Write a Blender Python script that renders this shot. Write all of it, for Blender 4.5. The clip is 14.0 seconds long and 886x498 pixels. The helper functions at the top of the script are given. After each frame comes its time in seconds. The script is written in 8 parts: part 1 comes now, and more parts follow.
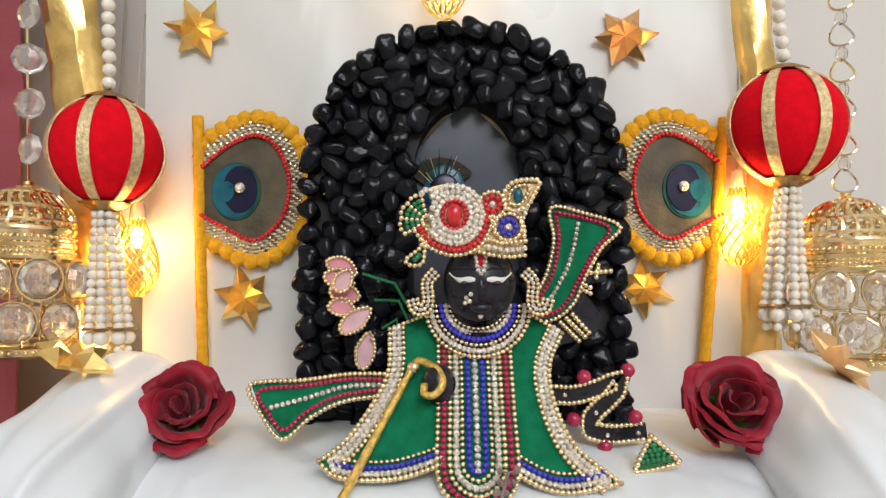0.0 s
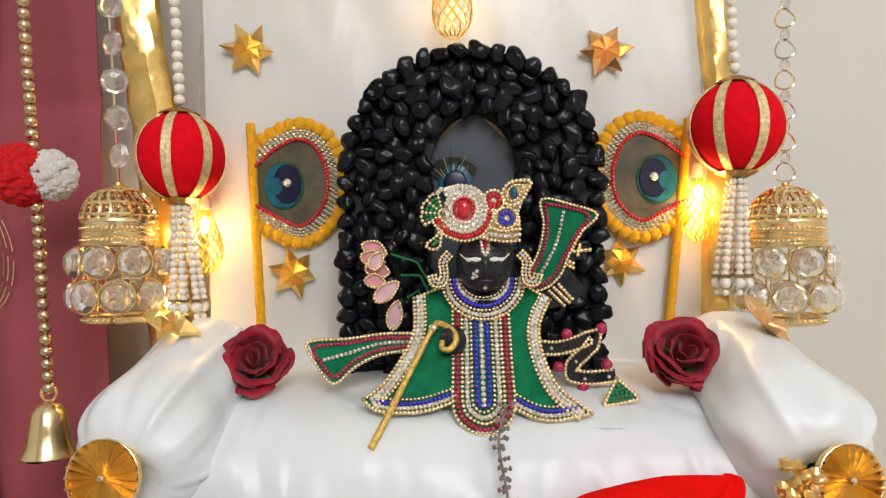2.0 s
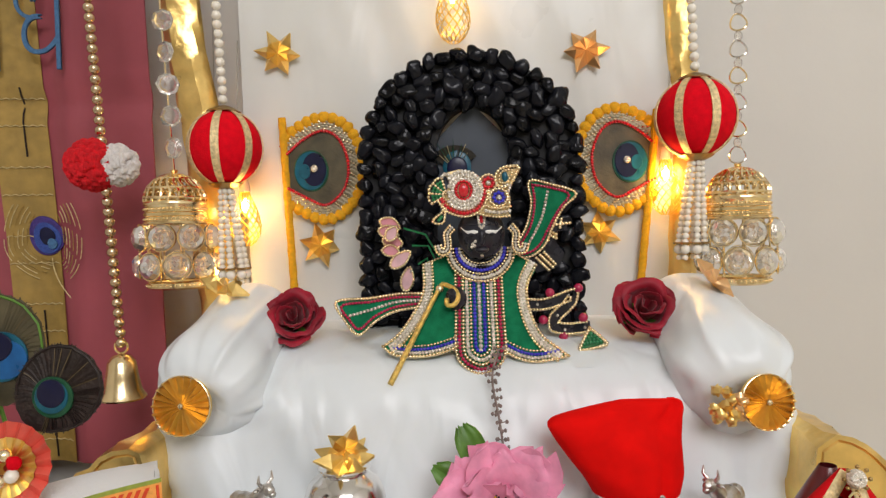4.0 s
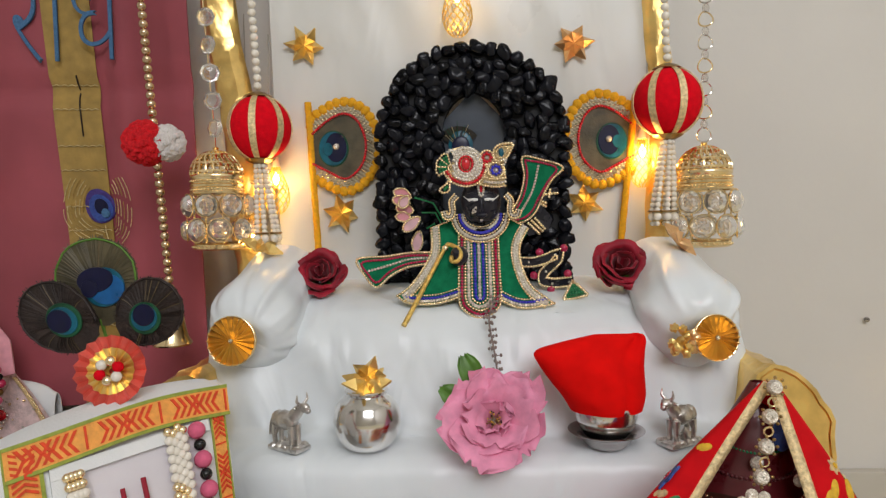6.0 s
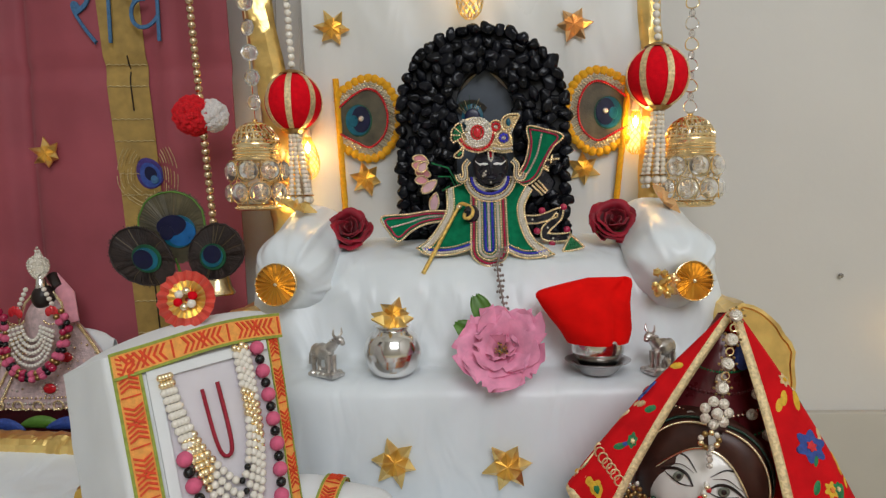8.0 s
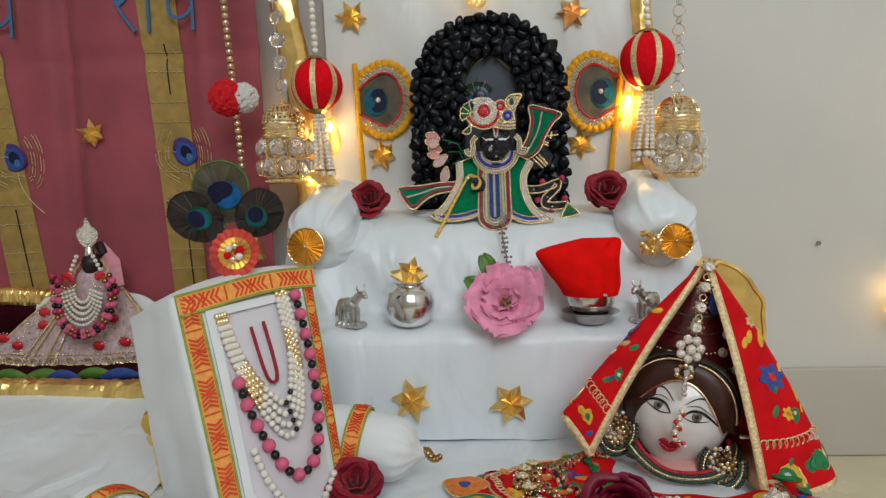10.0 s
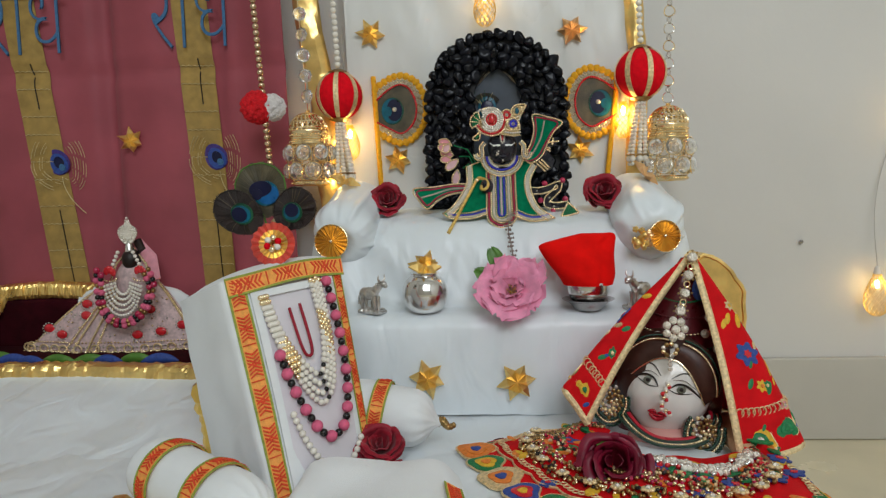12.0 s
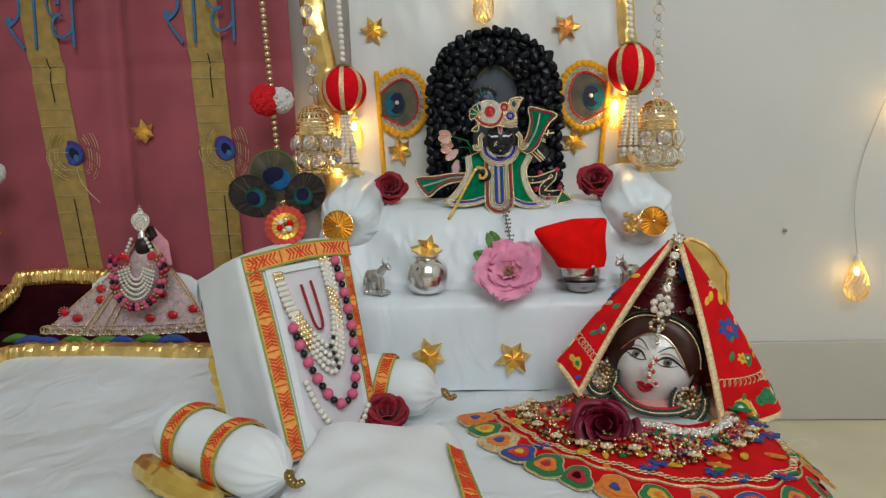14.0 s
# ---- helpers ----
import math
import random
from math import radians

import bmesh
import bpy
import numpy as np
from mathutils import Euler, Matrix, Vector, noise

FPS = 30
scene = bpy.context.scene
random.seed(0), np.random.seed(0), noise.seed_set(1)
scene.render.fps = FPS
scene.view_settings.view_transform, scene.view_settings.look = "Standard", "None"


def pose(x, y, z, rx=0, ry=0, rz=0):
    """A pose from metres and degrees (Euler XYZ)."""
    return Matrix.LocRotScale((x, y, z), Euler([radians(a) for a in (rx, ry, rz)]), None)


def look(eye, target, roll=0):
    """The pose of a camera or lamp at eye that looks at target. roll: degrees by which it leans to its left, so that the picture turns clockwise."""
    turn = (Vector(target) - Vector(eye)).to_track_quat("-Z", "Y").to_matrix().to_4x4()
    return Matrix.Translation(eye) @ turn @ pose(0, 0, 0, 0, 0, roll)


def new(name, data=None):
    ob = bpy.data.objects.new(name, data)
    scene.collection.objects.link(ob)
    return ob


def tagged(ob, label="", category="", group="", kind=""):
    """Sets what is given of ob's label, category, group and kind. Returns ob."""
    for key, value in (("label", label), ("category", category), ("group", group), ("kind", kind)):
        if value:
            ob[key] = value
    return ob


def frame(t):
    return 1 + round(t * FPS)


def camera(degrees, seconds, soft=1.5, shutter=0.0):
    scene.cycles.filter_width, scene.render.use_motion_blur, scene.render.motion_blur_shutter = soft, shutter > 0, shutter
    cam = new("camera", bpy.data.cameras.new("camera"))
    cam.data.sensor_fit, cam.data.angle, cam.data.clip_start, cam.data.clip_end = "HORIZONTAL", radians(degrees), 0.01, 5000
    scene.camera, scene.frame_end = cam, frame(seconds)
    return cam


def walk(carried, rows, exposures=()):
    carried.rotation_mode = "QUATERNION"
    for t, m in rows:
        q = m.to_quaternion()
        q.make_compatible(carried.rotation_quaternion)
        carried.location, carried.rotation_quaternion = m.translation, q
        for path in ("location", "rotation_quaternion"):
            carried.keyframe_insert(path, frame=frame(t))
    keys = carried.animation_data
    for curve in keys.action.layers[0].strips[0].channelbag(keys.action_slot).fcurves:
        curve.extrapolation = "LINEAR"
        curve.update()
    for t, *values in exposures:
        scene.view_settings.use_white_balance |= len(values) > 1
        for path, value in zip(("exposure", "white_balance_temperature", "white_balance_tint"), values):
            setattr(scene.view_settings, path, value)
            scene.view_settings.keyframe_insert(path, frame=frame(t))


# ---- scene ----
import functools

# camera
cam = camera(66.4, 14.0, soft=1.3)
PATH = [
    (0, (0.001, -0.012, 0.388), (-0.006, 1.983, 0.526), -0.1),
    (0.5, (-0.001, -0.031, 0.392), (-0.006, 1.965, 0.51), -0.2),
    (1, (0.0, -0.05, 0.396), (-0.013, 1.948, 0.483), -0.5),
    (1.5, (-0.002, -0.075, 0.397), (-0.03, 1.925, 0.433), -0.3),
    (2, (0.0, -0.096, 0.398), (-0.037, 1.903, 0.416), -0.8),
    (2.5, (0.001, -0.118, 0.4), (-0.042, 1.882, 0.398), -1.0),
    (3, (0.002, -0.142, 0.399), (-0.042, 1.858, 0.39), -1.1),
    (3.5, (0.004, -0.16, 0.399), (-0.056, 1.839, 0.363), -1.4),
    (6, (0.007, -0.26, 0.382), (-0.073, 1.736, 0.287), -1.3),
    (6.5, (0.009, -0.279, 0.377), (-0.092, 1.716, 0.27), -1.4),
    (7, (0.009, -0.295, 0.373), (-0.099, 1.698, 0.244), -1.4),
    (7.5, (0.006, -0.32, 0.37), (-0.098, 1.673, 0.23), -1.2),
    (8, (0.006, -0.338, 0.366), (-0.105, 1.653, 0.213), -1.4),
    (8.5, (0.006, -0.358, 0.362), (-0.111, 1.632, 0.197), -1.4),
    (11, (0.005, -0.444, 0.343), (-0.132, 1.542, 0.152), -1.8),
    (11.5, (0.002, -0.462, 0.341), (-0.134, 1.525, 0.165), -1.7),
    (12, (0.001, -0.483, 0.342), (-0.14, 1.506, 0.181), -1.6),
    (12.5, (-0.001, -0.496, 0.339), (-0.146, 1.492, 0.178), -1.6),
    (13, (0.0, -0.51, 0.336), (-0.133, 1.481, 0.188), -1.7),
    (13.5, (-0.002, -0.521, 0.331), (-0.132, 1.468, 0.178), -1.6),
    (14, (-0.002, -0.524, 0.328), (-0.131, 1.466, 0.168), -1.5),
]
walk(cam, [(t, look(eye, target, roll)) for t, eye, target, roll in PATH],
     exposures=[(0, 0.95, 6750, 17), (3.5, 0.79, 7150, 18), (6.5, 0.51, 6900, 16), (9, 0.43, 6650, 12), (14, 0.39, 6500, 9)])

# ---------------------------------------------------------------- light
world = bpy.data.worlds.new("world")
scene.world = world
world.use_nodes = True
sky = world.node_tree.nodes.new("ShaderNodeTexSky")
sky.sky_type, sky.sun_disc = "NISHITA", False
sky.sun_elevation, sky.sun_rotation = radians(40), radians(200)
back = world.node_tree.nodes["Background"]
back.inputs["Strength"].default_value = 0.12
world.node_tree.links.new(sky.outputs[0], back.inputs["Color"])


def area_lamp(name, place, target, w, h, watts, colour):
    data = bpy.data.lights.new(name, "AREA")
    data.shape, data.size, data.size_y, data.energy, data.color = "RECTANGLE", w, h, watts, colour
    ob = new(name, data)
    ob.matrix_basis = look(place, target)
    return ob


# soft daylight area lamp, added before an assumed, unseen window in the south wall
area_lamp("assumed_daylight", (0.55, -2.13, 1.82), (0.3, 0.4, 0.4), 1.5, 1.1, 23.5, (0.90, 0.97, 1.0))


def glow(place, watts, radius=0.006):
    data = bpy.data.lights.new("bulb_light", "POINT")
    data.energy, data.color, data.shadow_soft_size = watts, (1.0, 0.66, 0.22), radius
    ob = new("bulb_light", data)
    ob.location = place
    return ob


# ---------------------------------------------------------------- materials
def material(name, colour, rough=0.5, metal=0.0, vary=0.12, scale=40.0, bump=0.0, bump_scale=300.0, coat=0.0,
             sheen=0.0, emit=0.0, transmission=0.0, ior=1.45, per_object=0.0, specular=0.5, bump_depth=0.002, stretch=(1, 1, 1)):
    m = bpy.data.materials.new(name)
    m.use_nodes = True
    n, l = m.node_tree.nodes, m.node_tree.links
    b = n["Principled BSDF"]
    b.inputs["Roughness"].default_value = rough
    b.inputs["Metallic"].default_value = metal
    b.inputs["Coat Weight"].default_value = coat
    b.inputs["Sheen Weight"].default_value = sheen
    b.inputs["Transmission Weight"].default_value = transmission
    b.inputs["IOR"].default_value = ior
    b.inputs["Specular IOR Level"].default_value = specular
    c4 = (*colour, 1)
    b.inputs["Base Color"].default_value = c4
    coords = n.new("ShaderNodeTexCoord")
    if vary > 0:
        tex = n.new("ShaderNodeTexNoise")
        tex.inputs["Scale"].default_value, tex.inputs["Detail"].default_value = scale, 6
        l.new(coords.outputs["Object"], tex.inputs["Vector"])
        ramp = n.new("ShaderNodeMapRange")
        ramp.inputs["From Min"].default_value, ramp.inputs["From Max"].default_value = 0.3, 0.7
        ramp.inputs["To Min"].default_value, ramp.inputs["To Max"].default_value = 1 - vary, 1 + vary
        l.new(tex.outputs["Fac"], ramp.inputs["Value"])
        last = ramp.outputs["Result"]
        if per_object:
            info = n.new("ShaderNodeObjectInfo")
            r2 = n.new("ShaderNodeMapRange")
            r2.inputs["To Min"].default_value, r2.inputs["To Max"].default_value = 1 - per_object, 1 + per_object
            l.new(info.outputs["Random"], r2.inputs["Value"])
            mul = n.new("ShaderNodeMath")
            mul.operation = "MULTIPLY"
            l.new(last, mul.inputs[0]), l.new(r2.outputs["Result"], mul.inputs[1])
            last = mul.outputs[0]
        mix = n.new("ShaderNodeVectorMath")
        mix.operation = "SCALE"
        mix.inputs[0].default_value = colour
        l.new(last, mix.inputs["Scale"])
        l.new(mix.outputs[0], b.inputs["Base Color"])
        rr = n.new("ShaderNodeMapRange")
        rr.inputs["To Min"].default_value, rr.inputs["To Max"].default_value = max(0.02, rough - 0.08), min(1, rough + 0.08)
        l.new(tex.outputs["Fac"], rr.inputs["Value"])
        l.new(rr.outputs["Result"], b.inputs["Roughness"])
    if bump > 0:
        t2 = n.new("ShaderNodeTexNoise")
        t2.inputs["Scale"].default_value, t2.inputs["Detail"].default_value = bump_scale, 4
        t2.inputs["Distortion"].default_value = 0.0 if stretch == (1, 1, 1) else 0.8
        t2.inputs["Detail"].default_value = 4 if stretch == (1, 1, 1) else 1.6
        mp = n.new("ShaderNodeMapping")
        mp.inputs["Scale"].default_value = stretch
        l.new(coords.outputs["Object"], mp.inputs["Vector"])
        l.new(mp.outputs["Vector"], t2.inputs["Vector"])
        bn = n.new("ShaderNodeBump")
        bn.inputs["Strength"].default_value, bn.inputs["Distance"].default_value = bump, bump_depth
        l.new(t2.outputs["Fac"], bn.inputs["Height"])
        l.new(bn.outputs["Normal"], b.inputs["Normal"])
    if emit:
        b.inputs["Emission Color"].default_value, b.inputs["Emission Strength"].default_value = c4, emit
    return m


def weave(m, scale, strength=0.25):
    """Adds a fine woven relief to a cloth."""
    n, l = m.node_tree.nodes, m.node_tree.links
    coords = n.new("ShaderNodeTexCoord")
    heights = []
    for axis in ("X", "Z"):
        w = n.new("ShaderNodeTexWave")
        w.bands_direction = axis
        w.inputs["Scale"].default_value, w.inputs["Distortion"].default_value = scale, 0.6
        l.new(coords.outputs["Object"], w.inputs["Vector"])
        heights.append(w.outputs["Fac"])
    add = n.new("ShaderNodeMath")
    l.new(heights[0], add.inputs[0]), l.new(heights[1], add.inputs[1])
    bn = n.new("ShaderNodeBump")
    bn.inputs["Strength"].default_value, bn.inputs["Distance"].default_value = strength, 0.0006
    l.new(add.outputs[0], bn.inputs["Height"])
    l.new(bn.outputs["Normal"], n["Principled BSDF"].inputs["Normal"])
    return m


WALL = material("painted_wall", (0.655, 0.635, 0.60), 0.62, vary=0.03, scale=6, bump=0.08, bump_scale=120)
TILE = material("cream_tile", (0.70, 0.63, 0.45), 0.25, vary=0.06, scale=9)
SKIRT = material("skirting_tile", (0.52, 0.49, 0.43), 0.25, vary=0.05, scale=9)
CEIL = material("ceiling_paint", (0.8, 0.8, 0.78), 0.8, vary=0.03)
SATIN = material("white_satin", (0.79, 0.84, 0.87), 0.33, vary=0.045, scale=14, bump=0.75, bump_scale=18, bump_depth=0.008, stretch=(1.5, 1.0, 0.8))
PANELC = material("white_panel_satin", (0.69, 0.69, 0.665), 0.30, vary=0.04, scale=12, bump=0.5, bump_scale=9, bump_depth=0.008, stretch=(2.2, 1, 0.7))
COTTON = weave(material("white_cotton", (0.82, 0.84, 0.85), 0.8, vary=0.04, scale=20, sheen=0.1), 700, 0.2)
GOLD = material("gold_metal", (0.93, 0.74, 0.43), 0.22, 1.0, vary=0.15, scale=60, bump=0.08, bump_scale=200)
FOIL = material("gold_foil", (0.92, 0.64, 0.23), 0.30, 0.92, vary=0.2, scale=45, bump=0.5, bump_scale=90)
ROSEGOLD = material("copper_foil", (0.90, 0.55, 0.27), 0.32, 0.9, vary=0.15, scale=45, bump=0.3, bump_scale=90)
BEADGOLD = material("gold_bead", (0.93, 0.77, 0.50), 0.24, 0.95, vary=0.15, scale=200)
LACE = material("gold_lace", (0.82, 0.64, 0.36), 0.42, 0.6, vary=0.25, scale=400, bump=0.6, bump_scale=700)
SILVER = material("silver_steel", (0.78, 0.76, 0.74), 0.16, 1.0, vary=0.06, scale=30)
PEWTER = material("pewter", (0.66, 0.63, 0.60), 0.30, 1.0, vary=0.25, scale=150, bump=0.4, bump_scale=350)
DARKSTEEL = material("dark_steel", (0.36, 0.34, 0.33), 0.2, 1.0, vary=0.1, scale=40)
PEBBLE = material("black_pebble", (0.005, 0.0055, 0.008), 0.19, vary=0.5, scale=60, bump=0.22, bump_scale=260, per_object=0.6, specular=0.26, bump_depth=0.001)
BOARD = material("black_board", (0.008, 0.008, 0.009), 0.6, vary=0.3, scale=60)
SLATE = material("blue_grey_board", (0.075, 0.09, 0.115), 0.22, vary=0.15, scale=20)
BLACKSKIN = material("black_stone", (0.014, 0.014, 0.022), 0.28, vary=0.3, scale=120, bump=0.1, bump_scale=200)
GREEN = weave(material("green_knit", (0.002, 0.21, 0.095), 0.8, vary=0.2, scale=150, specular=0.1), 900, 0.5)
GREENBEAD = material("green_bead", (0.01, 0.20, 0.07), 0.2, vary=0.2, scale=200, coat=0.4)
REDBEAD = material("red_bead", (0.65, 0.02, 0.03), 0.2, vary=0.2, scale=200, coat=0.4)
MAROONBEAD = material("maroon_bead", (0.45, 0.02, 0.075), 0.25, vary=0.2, scale=200, coat=0.4)
BLUEBEAD = material("blue_bead", (0.045, 0.045, 0.50), 0.2, vary=0.2, scale=200, coat=0.4)
CRYSTALBEAD = material("rhinestone", (0.95, 0.89, 0.79), 0.13, 0.65, vary=0.3, scale=900, bump=1.0, bump_scale=800, bump_depth=0.0016)
PEARL = material("pearl", (0.84, 0.79, 0.70), 0.22, vary=0.05, scale=100, coat=0.5)
PINKCLOTH = material("pink_cloth", (0.72, 0.30, 0.36), 0.7, vary=0.12, scale=120, sheen=0.3)
REDVELVET = material("red_felt", (0.78, 0.006, 0.016), 0.9, vary=0.10, scale=200, bump=0.3, bump_scale=900, specular=0.1)
REDCLOTH = weave(material("red_cloth", (0.86, 0.008, 0.006), 0.9, vary=0.10, scale=60, specular=0.08), 600, 0.3)
ROSEPETAL = material("dark_rose_petal", (0.30, 0.005, 0.020), 0.5, vary=0.4, scale=70, bump=0.2, bump_scale=220, specular=0.3, sheen=0.15)
DEEPROSE = material("crimson_rose_petal", (0.17, 0.004, 0.022), 0.42, vary=0.4, scale=70, bump=0.2, bump_scale=220, specular=0.4)
PINKPETAL = material("pink_petal", (0.88, 0.33, 0.50), 0.5, vary=0.22, scale=70, bump=0.15, bump_scale=160, specular=0.3)
LEAF = material("green_leaf", (0.09, 0.22, 0.03), 0.45, vary=0.25, scale=80)
TWIG = material("dried_sprig", (0.25, 0.19, 0.17), 0.7, vary=0.3, scale=200)
YELLOW = material("yellow_wool", (0.82, 0.40, 0.015), 0.85, vary=0.15, scale=300, bump=0.5, bump_scale=800)
WHITEWOOL = material("white_wool", (0.80, 0.76, 0.74), 0.95, vary=0.1, scale=300, bump=0.8, bump_scale=900)
REDWOOL = material("red_wool", (0.74, 0.012, 0.02), 0.95, vary=0.2, scale=300, bump=0.8, bump_scale=900)
FEATHERBROWN = material("feather_brown", (0.027, 0.020, 0.010), 0.6, vary=0.5, scale=120, bump=0.3, bump_scale=500)
FEATHERGREEN = material("feather_green", (0.004, 0.07, 0.03), 0.35, vary=0.4, scale=120)
FEATHERTEAL = material("feather_teal", (0.002, 0.10, 0.16), 0.3, vary=0.3, scale=120)
FEATHERBLUE = material("feather_blue", (0.004, 0.005, 0.035), 0.3, vary=0.3, scale=120)
CRYSTAL = material("cut_crystal", (0.93, 0.90, 0.86), 0.04, vary=0, transmission=0.86, ior=1.5)
MAUVE = weave(material("mauve_silk", (0.34, 0.072, 0.092), 0.55, vary=0.16, scale=12, sheen=0.06, specular=0.3), 420, 0.15)
STRIPE = weave(material("gold_weave_stripe", (0.37, 0.235, 0.06), 0.5, 0.2, vary=0.2, scale=80), 420, 0.3)
TEALTHREAD = material("teal_thread", (0.05, 0.15, 0.30), 0.7, vary=0.25, scale=400, bump=0.5, bump_scale=900)
PURPLETHREAD = material("purple_thread", (0.06, 0.03, 0.20), 0.6, vary=0.3, scale=300, bump=0.4, bump_scale=900)
GOLDTHREAD = material("pale_gold_thread", (0.62, 0.50, 0.26), 0.55, 0.2, vary=0.25, scale=300)
MAROON = material("maroon_velvet", (0.035, 0.003, 0.006), 0.95, vary=0.3, scale=60, specular=0.1)
ORANGE = material("orange_border", (0.93, 0.40, 0.09), 0.75, vary=0.12, scale=300, bump=0.3, bump_scale=900)
VERMILION = material("vermilion_thread", (0.76, 0.07, 0.02), 0.75, vary=0.15, scale=300)
LIME = material("lime_thread", (0.30, 0.36, 0.06), 0.75, vary=0.2, scale=300)
CRIMSON = material("crimson_mark", (0.33, 0.012, 0.03), 0.7, vary=0.15, scale=300)
PINKBEAD = material("pink_wool_bead", (0.72, 0.13, 0.24), 0.75, vary=0.15, scale=200, bump=0.3, bump_scale=600)
BLACKBEAD = material("black_bead", (0.012, 0.012, 0.012), 0.25, vary=0.2, scale=200)
VEILRED = weave(material("red_veil", (0.66, 0.008, 0.012), 0.8, vary=0.14, scale=60, specular=0.12), 600, 0.25)
PORCELAIN = material("painted_face", (0.80, 0.765, 0.72), 0.25, vary=0.04, scale=30, coat=0.5)
HAIRRED = material("maroon_paint", (0.12, 0.012, 0.016), 0.3, vary=0.3, scale=80, coat=0.4)
DARKPAINT = material("dark_paint", (0.02, 0.012, 0.010), 0.4, vary=0.2, scale=80)
LIPRED = material("lip_red", (0.52, 0.01, 0.03), 0.3, vary=0.05)
APBLUE = material("blue_applique", (0.03, 0.07, 0.30), 0.6, vary=0.25, scale=300, bump=0.4, bump_scale=700)
APYELLOW = material("yellow_applique", (0.75, 0.44, 0.03), 0.6, vary=0.2, scale=300, bump=0.4, bump_scale=700)
APGREEN = material("green_applique", (0.01, 0.19, 0.06), 0.5, vary=0.25, scale=300, bump=0.4, bump_scale=700)
APORANGE = material("orange_applique", (0.78, 0.22, 0.03), 0.6, vary=0.2, scale=300, bump=0.4, bump_scale=700)
BULBGLASS = material("lit_bulb", (1.0, 0.72, 0.30), 0.4, vary=0, emit=14)
GOLDMESH = material("gold_wire", (0.90, 0.62, 0.16), 0.3, 1.0, vary=0.1)
HAIR = material("brown_hair_paint", (0.055, 0.018, 0.012), 0.4, vary=0.3, scale=90)
STICKGOLD = material("gold_glitter", (0.85, 0.58, 0.16), 0.38, 0.75, vary=0.3, scale=500, bump=0.6, bump_scale=900)
WIRE = material("clear_wire", (0.45, 0.42, 0.38), 0.3, vary=0.1)
PEACH = material("peach_pad", (0.62, 0.36, 0.20), 0.7, vary=0.15, scale=60)
BRAIDCLOTH = material("cream_braid", (0.62, 0.55, 0.40), 0.45, 0.25, vary=0.25, scale=300, bump=0.4, bump_scale=700)
IRIS = material("grey_green_iris", (0.16, 0.17, 0.13), 0.3, vary=0.2, scale=300)
FEATHERDARK = material("dark_feather_vane", (0.024, 0.014, 0.012), 0.55, vary=0.5, scale=120, bump=0.4, bump_scale=500)
FEATHERSKY = material("feather_bright_blue", (0.004, 0.10, 0.30), 0.3, vary=0.3, scale=120)
GOLDTHREADDARK = material("bronze_barb", (0.12, 0.085, 0.04), 0.5, vary=0.3, scale=200)
CORALFOIL = material("coral_foil", (0.72, 0.10, 0.07), 0.35, 0.2, vary=0.2, scale=90, coat=0.3)
ANTIQUE = material("antique_gold_bead", (0.66, 0.50, 0.34), 0.2, 1.0, vary=0.2, scale=200)
NECKPINK = material("pink_neck_paint", (0.72, 0.36, 0.32), 0.35, vary=0.1, scale=40)
DARKGREENBEAD = material("dark_green_bead", (0.012, 0.045, 0.028), 0.2, vary=0.2, scale=200, coat=0.4)
WHITEPAINT = material("white_enamel_paint", (0.82, 0.82, 0.80), 0.4, vary=0.04, scale=300)
FEATHERVANE = material("peacock_vane", (0.085, 0.07, 0.038), 0.5, vary=0.55, scale=55, bump=0.5, bump_scale=420, bump_depth=0.0006)
WINFRAME = material("window_frame_white", (0.8, 0.8, 0.8), 0.4, vary=0.03)
BRONZE = material("aged_brass", (0.38, 0.25, 0.10), 0.3, 1.0, vary=0.3, scale=80, bump=0.2, bump_scale=300)


# ---------------------------------------------------------------- mesh building
@functools.lru_cache(None)
def ico(sub):
    bm = bmesh.new()
    bmesh.ops.create_icosphere(bm, subdivisions=sub, radius=1)
    v = np.array([x.co[:] for x in bm.verts])
    f = [tuple(x.index for x in p.verts) for p in bm.faces]
    bm.free()
    return v, f


